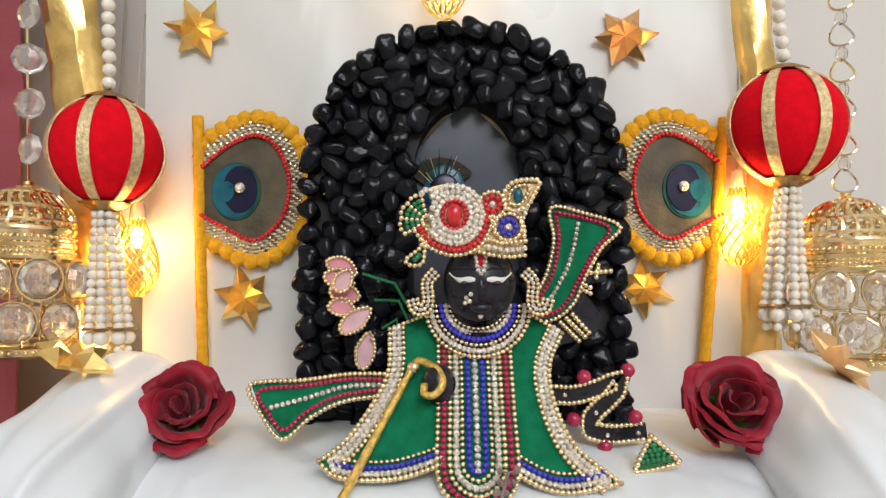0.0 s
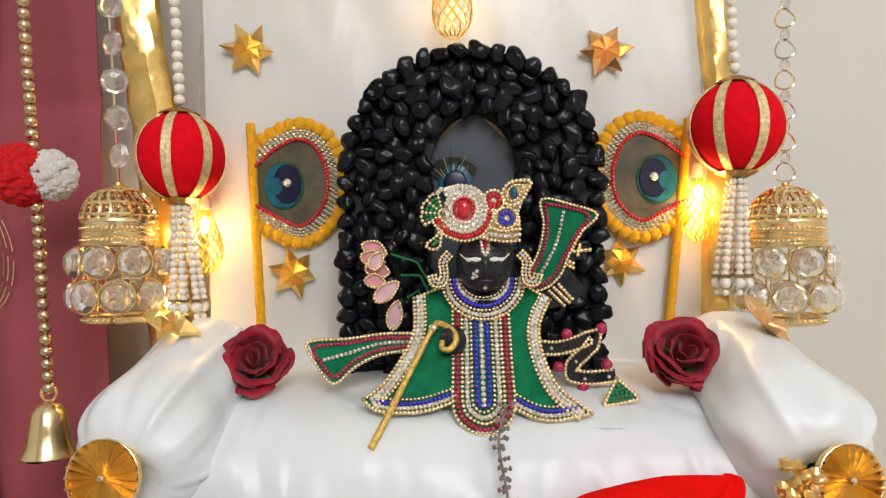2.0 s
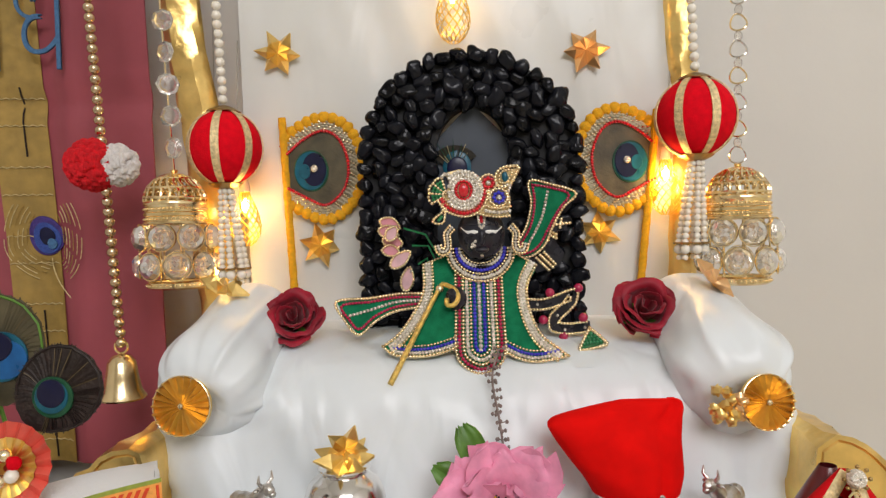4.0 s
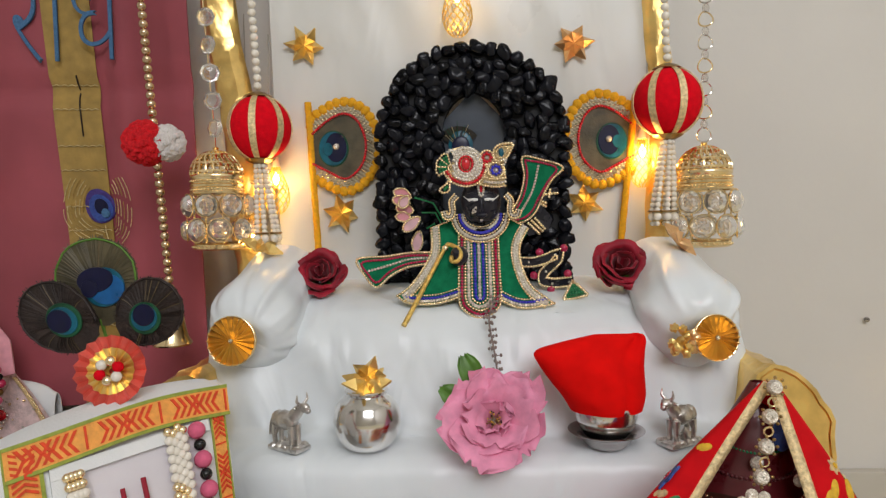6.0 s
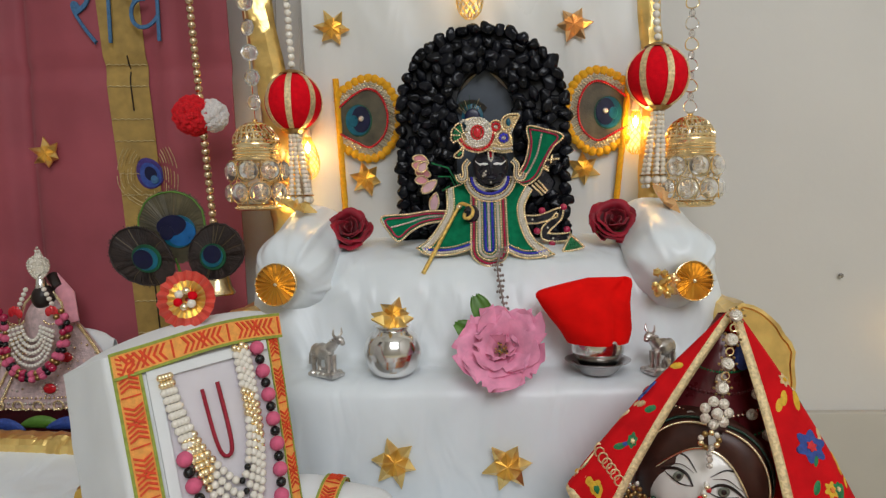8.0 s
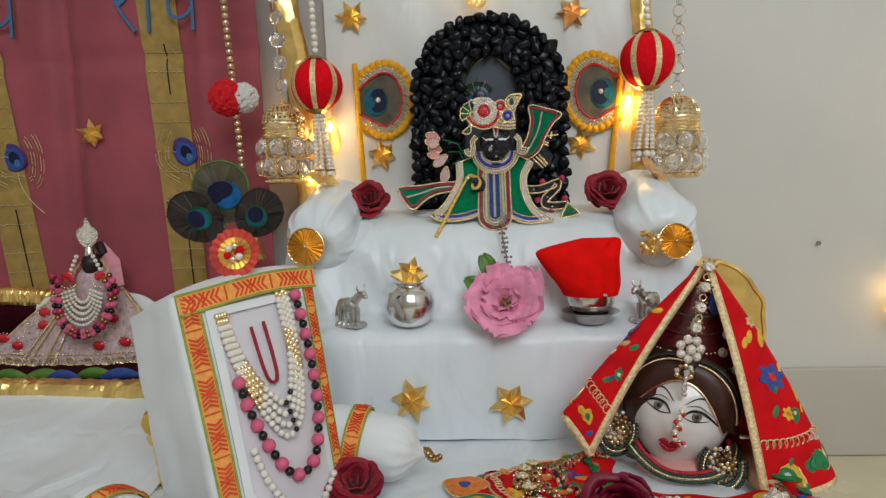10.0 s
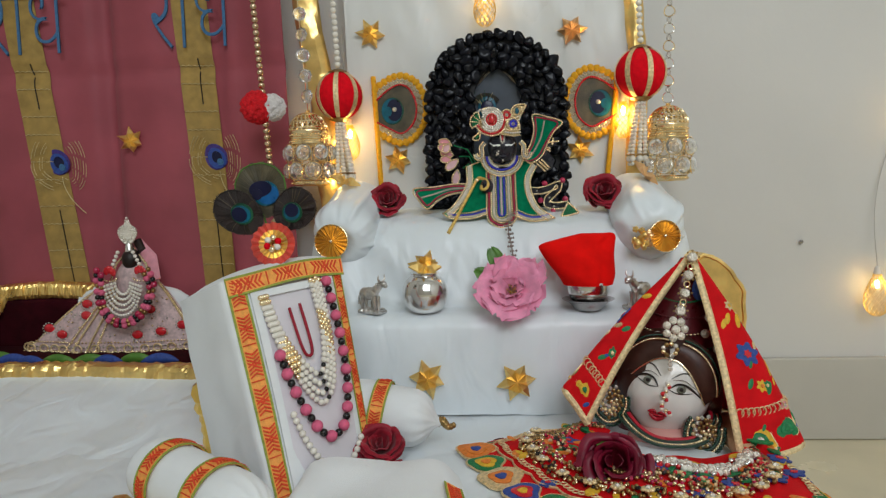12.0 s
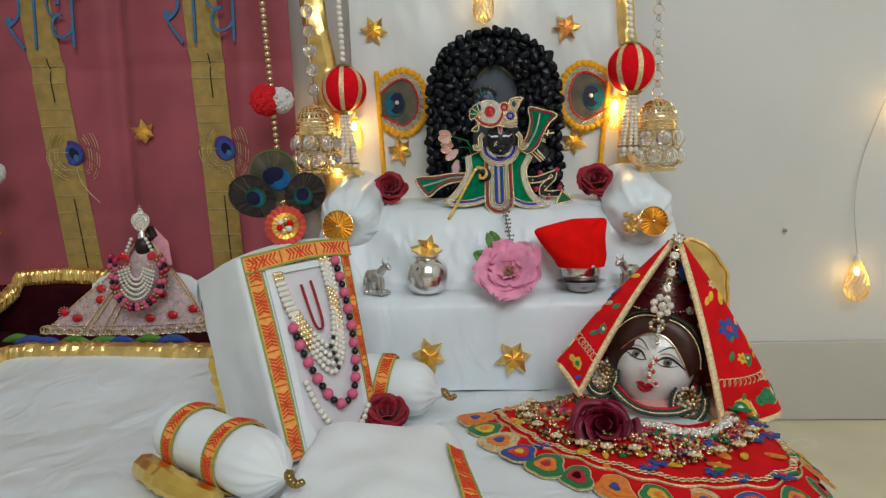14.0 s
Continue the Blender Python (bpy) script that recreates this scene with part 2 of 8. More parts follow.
class Geo:
    """Gathers vertices and faces of one mesh, with a material for each piece."""

    def __init__(self, default=None):
        self.v, self.f, self.m, self.mats, self.default = [], [], [], [], default
        self.count = 0

    def add(self, v, f, mat=None, m=None):
        mat = mat or self.default
        if mat not in self.mats:
            self.mats.append(mat)
        v = np.asarray(v, float).reshape(-1, 3)
        if m is not None:
            a = np.array(m)
            v = v @ a[:3, :3].T + a[:3, 3]
        self.v.append(v)
        k = self.count
        self.f += [tuple(i + k for i in p) for p in f]
        self.m += [self.mats.index(mat)] * len(f)
        self.count += len(v)
        return self

    def beads(self, points, r, mat=None, sub=1, squash=(1, 1, 1)):
        tv, tf = ico(sub)
        for p in points:
            self.add(tv * r * np.array(squash) + np.array(p), tf, mat)
        return self

    def ball(self, c, radii, mat=None, m=None, seg=20, rings=12, wobble=0.0, freq=30):
        v, f = [], []
        for i in range(rings + 1):
            a = math.pi * i / rings
            for j in range(seg):
                b = 2 * math.pi * j / seg
                v.append((math.sin(a) * math.cos(b), math.sin(a) * math.sin(b), math.cos(a)))
        v = np.array(v)
        if wobble:
            v = np.array([p * (1 + wobble * noise.noise(Vector(p) * freq / 10 + Vector(c) * 100)) for p in v])
        for i in range(rings):
            for j in range(seg):
                k = (j + 1) % seg
                f.append((i * seg + j, (i + 1) * seg + j, (i + 1) * seg + k, i * seg + k))
        v = v * np.array(radii)
        if m is not None:
            a = np.array(m)
            v = v @ a[:3, :3].T
        return self.add(v + np.array(c), f, mat)

    def lathe(self, profile, mat=None, m=None, seg=24, wave=None):
        v, f = [], []
        for r, z in profile:
            for j in range(seg):
                b = 2 * math.pi * j / seg
                q = r * (wave(b, z) if wave else 1)
                v.append((q * math.cos(b), q * math.sin(b), z))
        for i in range(len(profile) - 1):
            for j in range(seg):
                k = (j + 1) % seg
                f.append((i * seg + j, i * seg + k, (i + 1) * seg + k, (i + 1) * seg + j))
        return self.add(v, f, mat, m)

    def tube(self, pts, r, mat=None, m=None, seg=8, closed=False, flat=1.0):
        pts = [Vector(p) for p in pts]
        n = len(pts)
        rs = r if isinstance(r, (list, tuple)) else [r] * n
        v, f = [], []
        up = None
        for i, p in enumerate(pts):
            a, b = (pts[i - 1], pts[(i + 1) % n]) if closed else (pts[max(i - 1, 0)], pts[min(i + 1, n - 1)])
            d = (b - a).normalized()
            if up is None:
                up = Vector((0, -1, 0)) if abs(d.y) < 0.9 else Vector((0, 0, 1))
            s = d.cross(up)
            s = s.normalized() if s.length > 1e-6 else Vector((1, 0, 0))
            up = s.cross(d).normalized()
            for j in range(seg):
                t = 2 * math.pi * j / seg
                v.append(p + (s * math.cos(t) + up * math.sin(t) * flat) * rs[i])
        rings = n if closed else n - 1
        for i in range(rings):
            for j in range(seg):
                k, o = (j + 1) % seg, ((i + 1) % n) * seg
                f.append((i * seg + j, i * seg + k, o + k, o + j))
        if not closed:
            f += [tuple(range(seg))[::-1], tuple((n - 1) * seg + j for j in range(seg))]
        return self.add([x[:] for x in v], f, mat, m)

    def slab(self, outline, y0, y1, mat=None, m=None, bevel=0.0):
        """A plate with an outline in x and z, from y0 (front) to y1 (back)."""
        o = [Vector((p[0], p[1])) for p in outline]
        n = len(o)
        area = sum(o[i].x * o[(i + 1) % n].y - o[(i + 1) % n].x * o[i].y for i in range(n))
        if area < 0:
            o = o[::-1]
        inner = o
        if bevel:
            inner = []
            for i in range(n):
                d = (o[(i + 1) % n] - o[i - 1]).normalized()
                inner.append(o[i] + Vector((-d.y, d.x)) * bevel)
        v = [(p.x, y0, p.y) for p in inner] + [(p.x, y0 + bevel, p.y) for p in o] + [(p.x, y1, p.y) for p in o]
        f = [tuple(range(n)), tuple(range(3 * n - 1, 2 * n - 1, -1))]
        for k in (0, n):
            for i in range(n):
                j = (i + 1) % n
                f.append((k + j, k + i, k + n + i, k + n + j))
        return self.add(v, f, mat, m)

    def sheet(self, fn, nu, nv, mat=None, m=None, thick=0.0, wrap=False):
        """A surface fn(u, v), u and v from 0 to 1, with a thickness along its normal."""
        p = np.array([[fn(i / nu, j / nv) for j in range(nv + 1)] for i in range(nu + 1)], float)
        w = nv + 1
        quad = [(i * w + j, i * w + j + 1, (i + 1) * w + j + 1, (i + 1) * w + j) for i in range(nu) for j in range(nv)]
        if not thick:
            return self.add(p, quad, mat, m)
        du, dv = np.gradient(p, axis=0), np.gradient(p, axis=1)
        nrm = np.cross(du, dv)
        nrm /= np.maximum(np.linalg.norm(nrm, axis=2, keepdims=True), 1e-9)
        q = p - nrm * thick
        k = (nu + 1) * w
        f = [c[::-1] for c in quad] + [tuple(k + i for i in c) for c in quad]
        edge = [i * w for i in range(nu + 1)] + [nu * w + j for j in range(1, w)] + [i * w + nv for i in range(nu - 1, -1, -1)] + [j for j in range(nv - 1, 0, -1)]
        for a, b in zip(edge, edge[1:] + edge[:1]):
            f.append((a, b, b + k, a + k))
        return self.add(np.concatenate([p.reshape(-1, 3), q.reshape(-1, 3)]), f, mat, m)

    def box(self, lo, hi, mat=None, m=None, bevel=0.0):
        bm = bmesh.new()
        bmesh.ops.create_cube(bm, size=1)
        for x in bm.verts:
            x.co = [lo[i] + (x.co[i] + 0.5) * (hi[i] - lo[i]) for i in range(3)]
        if bevel:
            bmesh.ops.bevel(bm, geom=bm.edges[:], offset=bevel, segments=3, affect="EDGES", profile=0.6)
        bm.verts.index_update()
        self.add([x.co[:] for x in bm.verts], [tuple(x.index for x in p.verts) for p in bm.faces], mat, m)
        bm.free()
        return self

    def mesh(self, name, angle=42):
        me = bpy.data.meshes.new(name)
        me.from_pydata(np.concatenate(self.v).tolist(), [], self.f)
        for x in self.mats:
            me.materials.append(x)
        me.polygons.foreach_set("material_index", self.m)
        me.shade_smooth()
        me.set_sharp_from_angle(angle=radians(angle))
        me.update()
        return me


def thing(name, label, category, at=(0, 0, 0), group="", kind="", m=None):
    ob = new(name)
    ob.empty_display_size = 0.01
    ob.matrix_basis = m if m is not None else Matrix.Translation(at)
    return tagged(ob, label, category, group, kind)


def part(name, geo, parent, label="", angle=42):
    ob = new(name, geo.mesh(name, angle))
    ob.parent = parent
    return tagged(ob, label)


def solid(name, geo, label, category, at=(0, 0, 0), group="", kind="", m=None, angle=42):
    ob = new(name, geo.mesh(name, angle))
    ob.matrix_basis = m if m is not None else Matrix.Translation(at)
    return tagged(ob, label, category, group, kind)


def piece(name, me, parent, m):
    ob = new(name, me)
    ob.parent = parent
    ob.matrix_basis = m
    return ob


def curve_points(pts, n, closed=False):
    """n points evenly along a smooth line through the given points."""
    p = [np.array(x, float) for x in pts]
    k = len(p)
    out = []
    for i in range(k if closed else k - 1):
        a, b, c, d = (p[(i - 1) % k], p[i], p[(i + 1) % k], p[(i + 2) % k]) if closed else (p[max(i - 1, 0)], p[i], p[i + 1], p[min(i + 2, k - 1)])
        for s in range(12):
            t = s / 12
            out.append(0.5 * (2 * b + (c - a) * t + (2 * a - 5 * b + 4 * c - d) * t * t + (3 * b - a - 3 * c + d) * t ** 3))
    out.append(p[0] if closed else p[-1])
    out = np.array(out)
    d = np.concatenate([[0], np.cumsum(np.linalg.norm(np.diff(out, axis=0), axis=1))])
    s = np.linspace(0, d[-1], n + 1)[:-1] if closed else np.linspace(0, d[-1], n)
    return np.stack([np.interp(s, d, out[:, i]) for i in range(out.shape[1])], axis=1)


def line_length(pts):
    p = np.array(pts, float)
    return float(np.linalg.norm(np.diff(p, axis=0), axis=1).sum())


def spaced(pts, gap, closed=False):
    """Points about a gap apart along a smooth line."""
    fine = curve_points(pts, 200, closed)
    return curve_points(pts, max(3, round(line_length(fine) / gap) + (0 if closed else 1)), closed)


# ---------------------------------------------------------------- the room
def room():
    x0, x1, y0, y1, h = -1.5, 1.7, -2.2, 0.46, 2.6
    g = Geo(TILE).box((x0 - 0.12, y0 - 0.12, -0.1), (x1 + 0.12, y1 + 0.12, -0.006), TILE)
    floor = solid("floor", g, "cream glazed floor tiles with fine joints", "floor", kind="structure")
    solid("wall_north", Geo(WALL).box((x0 - 0.12, y1, -0.1), (x1 + 0.12, y1 + 0.12, h)), "off-white painted wall behind the altar", "wall", kind="structure")
    # Unseen side walls, south wall and ceiling, added to enclose and bounce light.
    solid("wall_west", Geo(WALL).box((x0 - 0.12, y0, -0.1), (x0, y1, h)), "unseen off-white side wall, added to enclose the room", "wall", kind="structure")
    solid("wall_east", Geo(WALL).box((x1, y0, -0.1), (x1 + 0.12, y1, h)), "unseen off-white side wall, added to enclose the room", "wall", kind="structure")
    # Assumed window behind the camera; its opening frames the added area lamp.
    wx0, wx1, wz0, wz1 = -0.25, 1.35, 1.22, 2.42
    g = Geo(WALL)
    g.box((x0 - 0.12, y0 - 0.12, -0.1), (wx0, y0, h)).box((wx1, y0 - 0.12, -0.1), (x1 + 0.12, y0, h))
    g.box((wx0, y0 - 0.12, -0.1), (wx1, y0, wz0)).box((wx0, y0 - 0.12, wz1), (wx1, y0, h))
    solid("wall_south", g, "unseen off-white painted wall with an assumed window", "wall", kind="structure")
    win = thing("assumed_window", "assumed unseen window frame round the daylight lamp", "window", (0, 0, 0), kind="structure")
    g = Geo(WINFRAME)
    for a, b in (((wx0, y0 - 0.09, wz0), (wx0 + 0.05, y0 - 0.04, wz1)), ((wx1 - 0.05, y0 - 0.09, wz0), (wx1, y0 - 0.04, wz1)),
                 ((wx0 + 0.05, y0 - 0.09, wz0), (wx1 - 0.05, y0 - 0.04, wz0 + 0.05)), ((wx0 + 0.05, y0 - 0.09, wz1 - 0.05), (wx1 - 0.05, y0 - 0.04, wz1))):
        g.box(a, b, bevel=0.004)
    part("window_frame", g, win)
    solid("ceiling", Geo(CEIL).box((x0 - 0.12, y0 - 0.12, h), (x1 + 0.12, y1 + 0.12, h + 0.1)), "unseen white ceiling, added to enclose the room", "ceiling", kind="structure")
    base = thing("baseboard", "beige tiled skirting along the wall foot", "baseboard", (0, 0, 0), kind="structure")
    g = Geo(SKIRT).box((-0.298, -0.006, 0), (0.298, 0.006, 0.112), bevel=0.0015)
    me = g.mesh("skirting_tile")
    x = x0 + 0.3
    while x < x1 - 0.2:
        piece("skirting_tile", me, base, Matrix.Translation((x, y1 - 0.0065, -0.005)))
        x += 0.6
    return floor


room()


def platform():
    """Low platform under a white satin cloth."""
    def top(u, v):
        x, y = -0.95 + 1.182 * u, -0.16 + 0.585 * v
        z = 0.1165 + 0.0032 * noise.noise(Vector((x * 9, y * 9, 3))) + 0.0022 * abs(noise.noise(Vector((x * 7 + y * 11, y * 4 - x * 3, 6)))) + 0.0028 * noise.noise(Vector((x * 24 + y * 14, y * 13, 8))) + 0.0012 * noise.noise(Vector((x * 60, y * 30, 5)))
        z += 0.003 * math.sin(18 * y + 9 * x) * max(0, -x - 0.3)
        edge = min(u, 1 - u, v) * 14
        if edge < 1:
            z -= 0.012 * (1 - edge) ** 2
        return x, y, z
    g = Geo(SATIN).sheet(top, 110, 60, thick=0.003)
    def side(u, v):
        t = u * 3
        if t < 1:
            x, y, nx, ny = -0.95, 0.425 - 0.585 * t, -1, 0
        elif t < 2:
            x, y, nx, ny = -0.95 + 1.182 * (t - 1), -0.16, 0, -1
        else:
            x, y, nx, ny = 0.232, -0.16 + 0.585 * (t - 2), 1, 0
        k = 0.006 * math.sin(u * 190) * v + 0.004 * v
        return x + nx * k, y + ny * k, 0.107 - 0.112 * v
    g.sheet(side, 260, 8, thick=-0.003)
    return solid("cloth_covered_platform", g, "low platform draped in creased white satin cloth", "platform", kind="structure")


platform()


# ---------------------------------------------------------------- the throne
CX = 0.008          # middle of the throne


def throne():
    t = thing("throne", "small cushioned throne draped in white satin with gold trim", "throne", (CX, 0.19, 0.118))
    ox, oy, oz = CX, 0.19, 0.118
    # profile of the drape from the foot of the front to the back of the seat (y, z)
    prof = curve_points([(0.186, 0.119), (0.183, 0.15), (0.184, 0.20), (0.190, 0.216), (0.205, 0.2215), (0.222, 0.2235), (0.231, 0.232), (0.236, 0.262), (0.245, 0.292), (0.262, 0.308), (0.29, 0.317), (0.33, 0.323), (0.39, 0.325)], 60)
    def drape(u, v):
        s = v * 59
        i = min(int(s), 58)
        y, z = prof[i] + (prof[i + 1] - prof[i]) * (s - i)
        x = -0.205 + 0.41 * u
        side = abs(2 * u - 1)
        e = max(0, side - 0.86) / 0.14
        y += 0.02 * e * e * (1 if z < 0.24 else 0.6)
        fold = 0.003 * noise.noise(Vector((x * 16, z * 7, 1))) + 0.0016 * noise.noise(Vector((x * 42, z * 16 + y * 9, 5)))
        if 0.225 < z < 0.305:
            fold += 0.006 * noise.noise(Vector((x * 20 + z * 12, z * 12, 9))) + 0.0022 * noise.noise(Vector((x * 75 + z * 30, z * 14, 4)))
        z2 = z - 0.012 * e * e * (1 if z > 0.26 else 0.3) + (fold * 0.5 if z > 0.3 else 0)
        return x, y - oy + fold, z2 - oz
    part("seat_drape", Geo(SATIN).sheet(drape, 90, 90, thick=0.004), t, "creased white satin over the seat and step", 60)
    # back panel of white satin with soft folds
    def panel(u, v):
        x, z = -0.186 + 0.364 * u, 0.30 + 0.42 * v
        y = 0.378 + 0.0022 * noise.noise(Vector((x * 10, z * 6, 2))) + 0.0012 * noise.noise(Vector((x * 34 + z * 12, z * 9, 2)))
        return x + 0.006 * (1 - v) * (1 - 2 * u) - ox + 0.008, y - oy, z - oz
    part("back_panel", Geo(PANELC).sheet(panel, 60, 60, thick=0.012), t, "white satin back panel", 60)
    for sx, x0, w in ((-1, -0.209, 0.028), (1, 0.184, 0.018)):
        def strip(u, v, x0=x0, w=w, sx=sx):
            z = 0.29 + 0.43 * v
            k = noise.noise(Vector((u * 4 + sx * 7, z * 60, 1)))
            a = math.pi * u
            return x0 - w / 2 * math.cos(a) * (1 + 0.1 * k) - ox + 0.003 * math.sin(z * 30) - (0.10 * (z - 0.45) if sx < 0 else 0.0), 0.381 - 0.009 * math.sin(a) - 0.0025 * k - oy, z - oz
        part("gold_trim", Geo(FOIL).sheet(strip, 8, 90, thick=-0.003), t, "crinkled gold foil edging", 30)
    # gold arms under the cushions
    for sx in (-1, 1):
        g = Geo(FOIL)
        n = 40
        def arm(u, v, sx=sx):
            q = curve_points([(0.196, 0.119), (0.193, 0.20), (0.196, 0.262), (0.205, 0.272), (0.222, 0.265), (0.238, 0.250), (0.244, 0.228), (0.242, 0.17), (0.236, 0.119)], n + 1)[min(int(round(v * n)), n)]
            k = 2.2 * noise.noise(Vector((q[0] * 70, q[1] * 70 + sx * 9, u * 9)))
            y = 0.208 + 0.165 * u
            return (sx * (q[0] + 0.0015 * k) - ox + CX, y - oy, q[1] - oz + 0.0015 * k)
        g.sheet(arm, 14, n, thick=0.003 if sx > 0 else -0.003)
        cap = [arm(0, k / n) for k in range(n + 1)]
        g.slab([(p[0], p[2]) for p in cap], cap[0][1], cap[0][1] + 0.004, bevel=0.0015)
        part("gold_arm", g, t, "gold foil wrapped throne arm", 30)
    return t


throne()


def bolster(sx, front, rear, r):
    """Round white satin cushion gathered at its front end round a gold rosette."""
    f, b = Vector(front), Vector(rear)
    axis = (b - f)
    L = axis.length
    m = Matrix.Translation(f) @ axis.to_track_quat("Z", "Y").to_matrix().to_4x4()
    t = thing("bolster_cushion", "stuffed white satin arm cushion gathered round a gold rosette", "cushion", m=m, group="throne arm cushions")
    prof = [(0.003, 0.004), (0.012, 0.000), (0.022, -0.002), (0.033, 0.004), (0.041, 0.016), (0.0435, 0.032), (0.0425, 0.055), (0.041, 0.08), (0.039, 0.11), (0.036, L - 0.01), (0.025, L + 0.004), (0.004, L + 0.007)]
    pr = curve_points(prof, 60)
    rnd = random.Random(11 + sx)
    FOLDS = [(2 * math.pi * (k + rnd.uniform(-0.35, 0.35)) / 13, rnd.uniform(-9, 9), rnd.uniform(0.09, 0.22), rnd.uniform(0.018, 0.075), rnd.uniform(0.07, 0.17) * (1 if k % 3 else -0.7)) for k in range(13)]
    def wave(a, z):
        c, e = math.cos(a), math.sin(a)
        w = 1 + 0.06 * noise.noise(Vector((c * 1.3 + sx, e * 1.3, z * 22)))
        for a0, lean, width, reach, h in FOLDS:
            d = (a - a0 - lean * z + math.pi) % (2 * math.pi) - math.pi
            w += h * math.exp(-(d / width) ** 2) * math.exp(-max(z, 0) / reach) * min(1, max(0, z + 0.004) / 0.014)
        return r / 0.0435 * w
    part("cushion", Geo(SATIN).lathe([tuple(q) for q in pr], seg=150, wave=wave), t, angle=70)
    return t, m


def rosette(parent, m, r=0.0205, rim=None, mat=None):
    """Pleated gold foil disc."""
    mat = mat or FOIL
    g = Geo(mat)
    n = 44
    v = [(0, 0, -0.004)]
    for k, q in ((1, 0.10), (2, 0.5), (3, 1.0)):
        for j in range(n):
            a = 2 * math.pi * j / n
            v.append((r * q * math.cos(a), r * q * math.sin(a), -0.003 + (0.0027 * q if j % 2 else -0.0027 * q)))
    f = [(0, 1 + (j + 1) % n, 1 + j) for j in range(n)]
    for k in range(2):
        for j in range(n):
            o, q = 1 + k * n, (j + 1) % n
            f.append((o + j, o + q, o + n + q, o + n + j))
    g.add(v, f)
    g.lathe([(r * 0.98, -0.003), (r, 0.0), (r * 0.9, 0.003), (0.001, 0.003)], seg=40)
    g.tube([(r * math.cos(2 * math.pi * j / 40), r * math.sin(2 * math.pi * j / 40), -0.003) for j in range(40)], 0.0005, BEADGOLD, closed=True)
    g.ball((0, 0, -0.004), (0.002, 0.002, 0.002), BEADGOLD, seg=8, rings=6)
    ob = part("rosette", g, parent, "pleated gold foil rosette", 15)
    ob.matrix_basis = m
    return ob


bl, bm_l = bolster(-1, (-0.159, 0.230, 0.293), (-0.158, 0.350, 0.336), 0.0355)
rosette(bl, bm_l.inverted() @ (Matrix.Translation((-0.1665, 0.2215, 0.2955)) @ Vector((0.06, 1, -0.12)).to_track_quat("Z", "Y").to_matrix().to_4x4()), r=0.0178)
br, bm_r = bolster(1, (0.169, 0.228, 0.293), (0.170, 0.350, 0.336), 0.0370)
rosette(br, bm_r.inverted() @ (Matrix.Translation((0.1765, 0.2165, 0.2935)) @ Vector((-0.15, 1, -0.12)).to_track_quat("Z", "Y").to_matrix().to_4x4()), r=0.0160)


def berry_cluster():
    """Crumpled gold berries and orange thread beside the rosette."""
    rnd = random.Random(8)
    t = thing("gold_berries", "cluster of crumpled gold foil berries on the arm cushion", "ornament", (0.1545, 0.2145, 0.2925))
    for k in range(16):
        c = (rnd.uniform(-0.009, 0.008), rnd.uniform(-0.003, 0.003), rnd.uniform(-0.010, 0.009))
        part("berry", Geo(FOIL).ball(c, (0.0034, 0.003, 0.0034), FOIL if c[0] < 0.003 else ROSEGOLD, seg=9, rings=7, wobble=0.5), t)
    return t


berry_cluster()


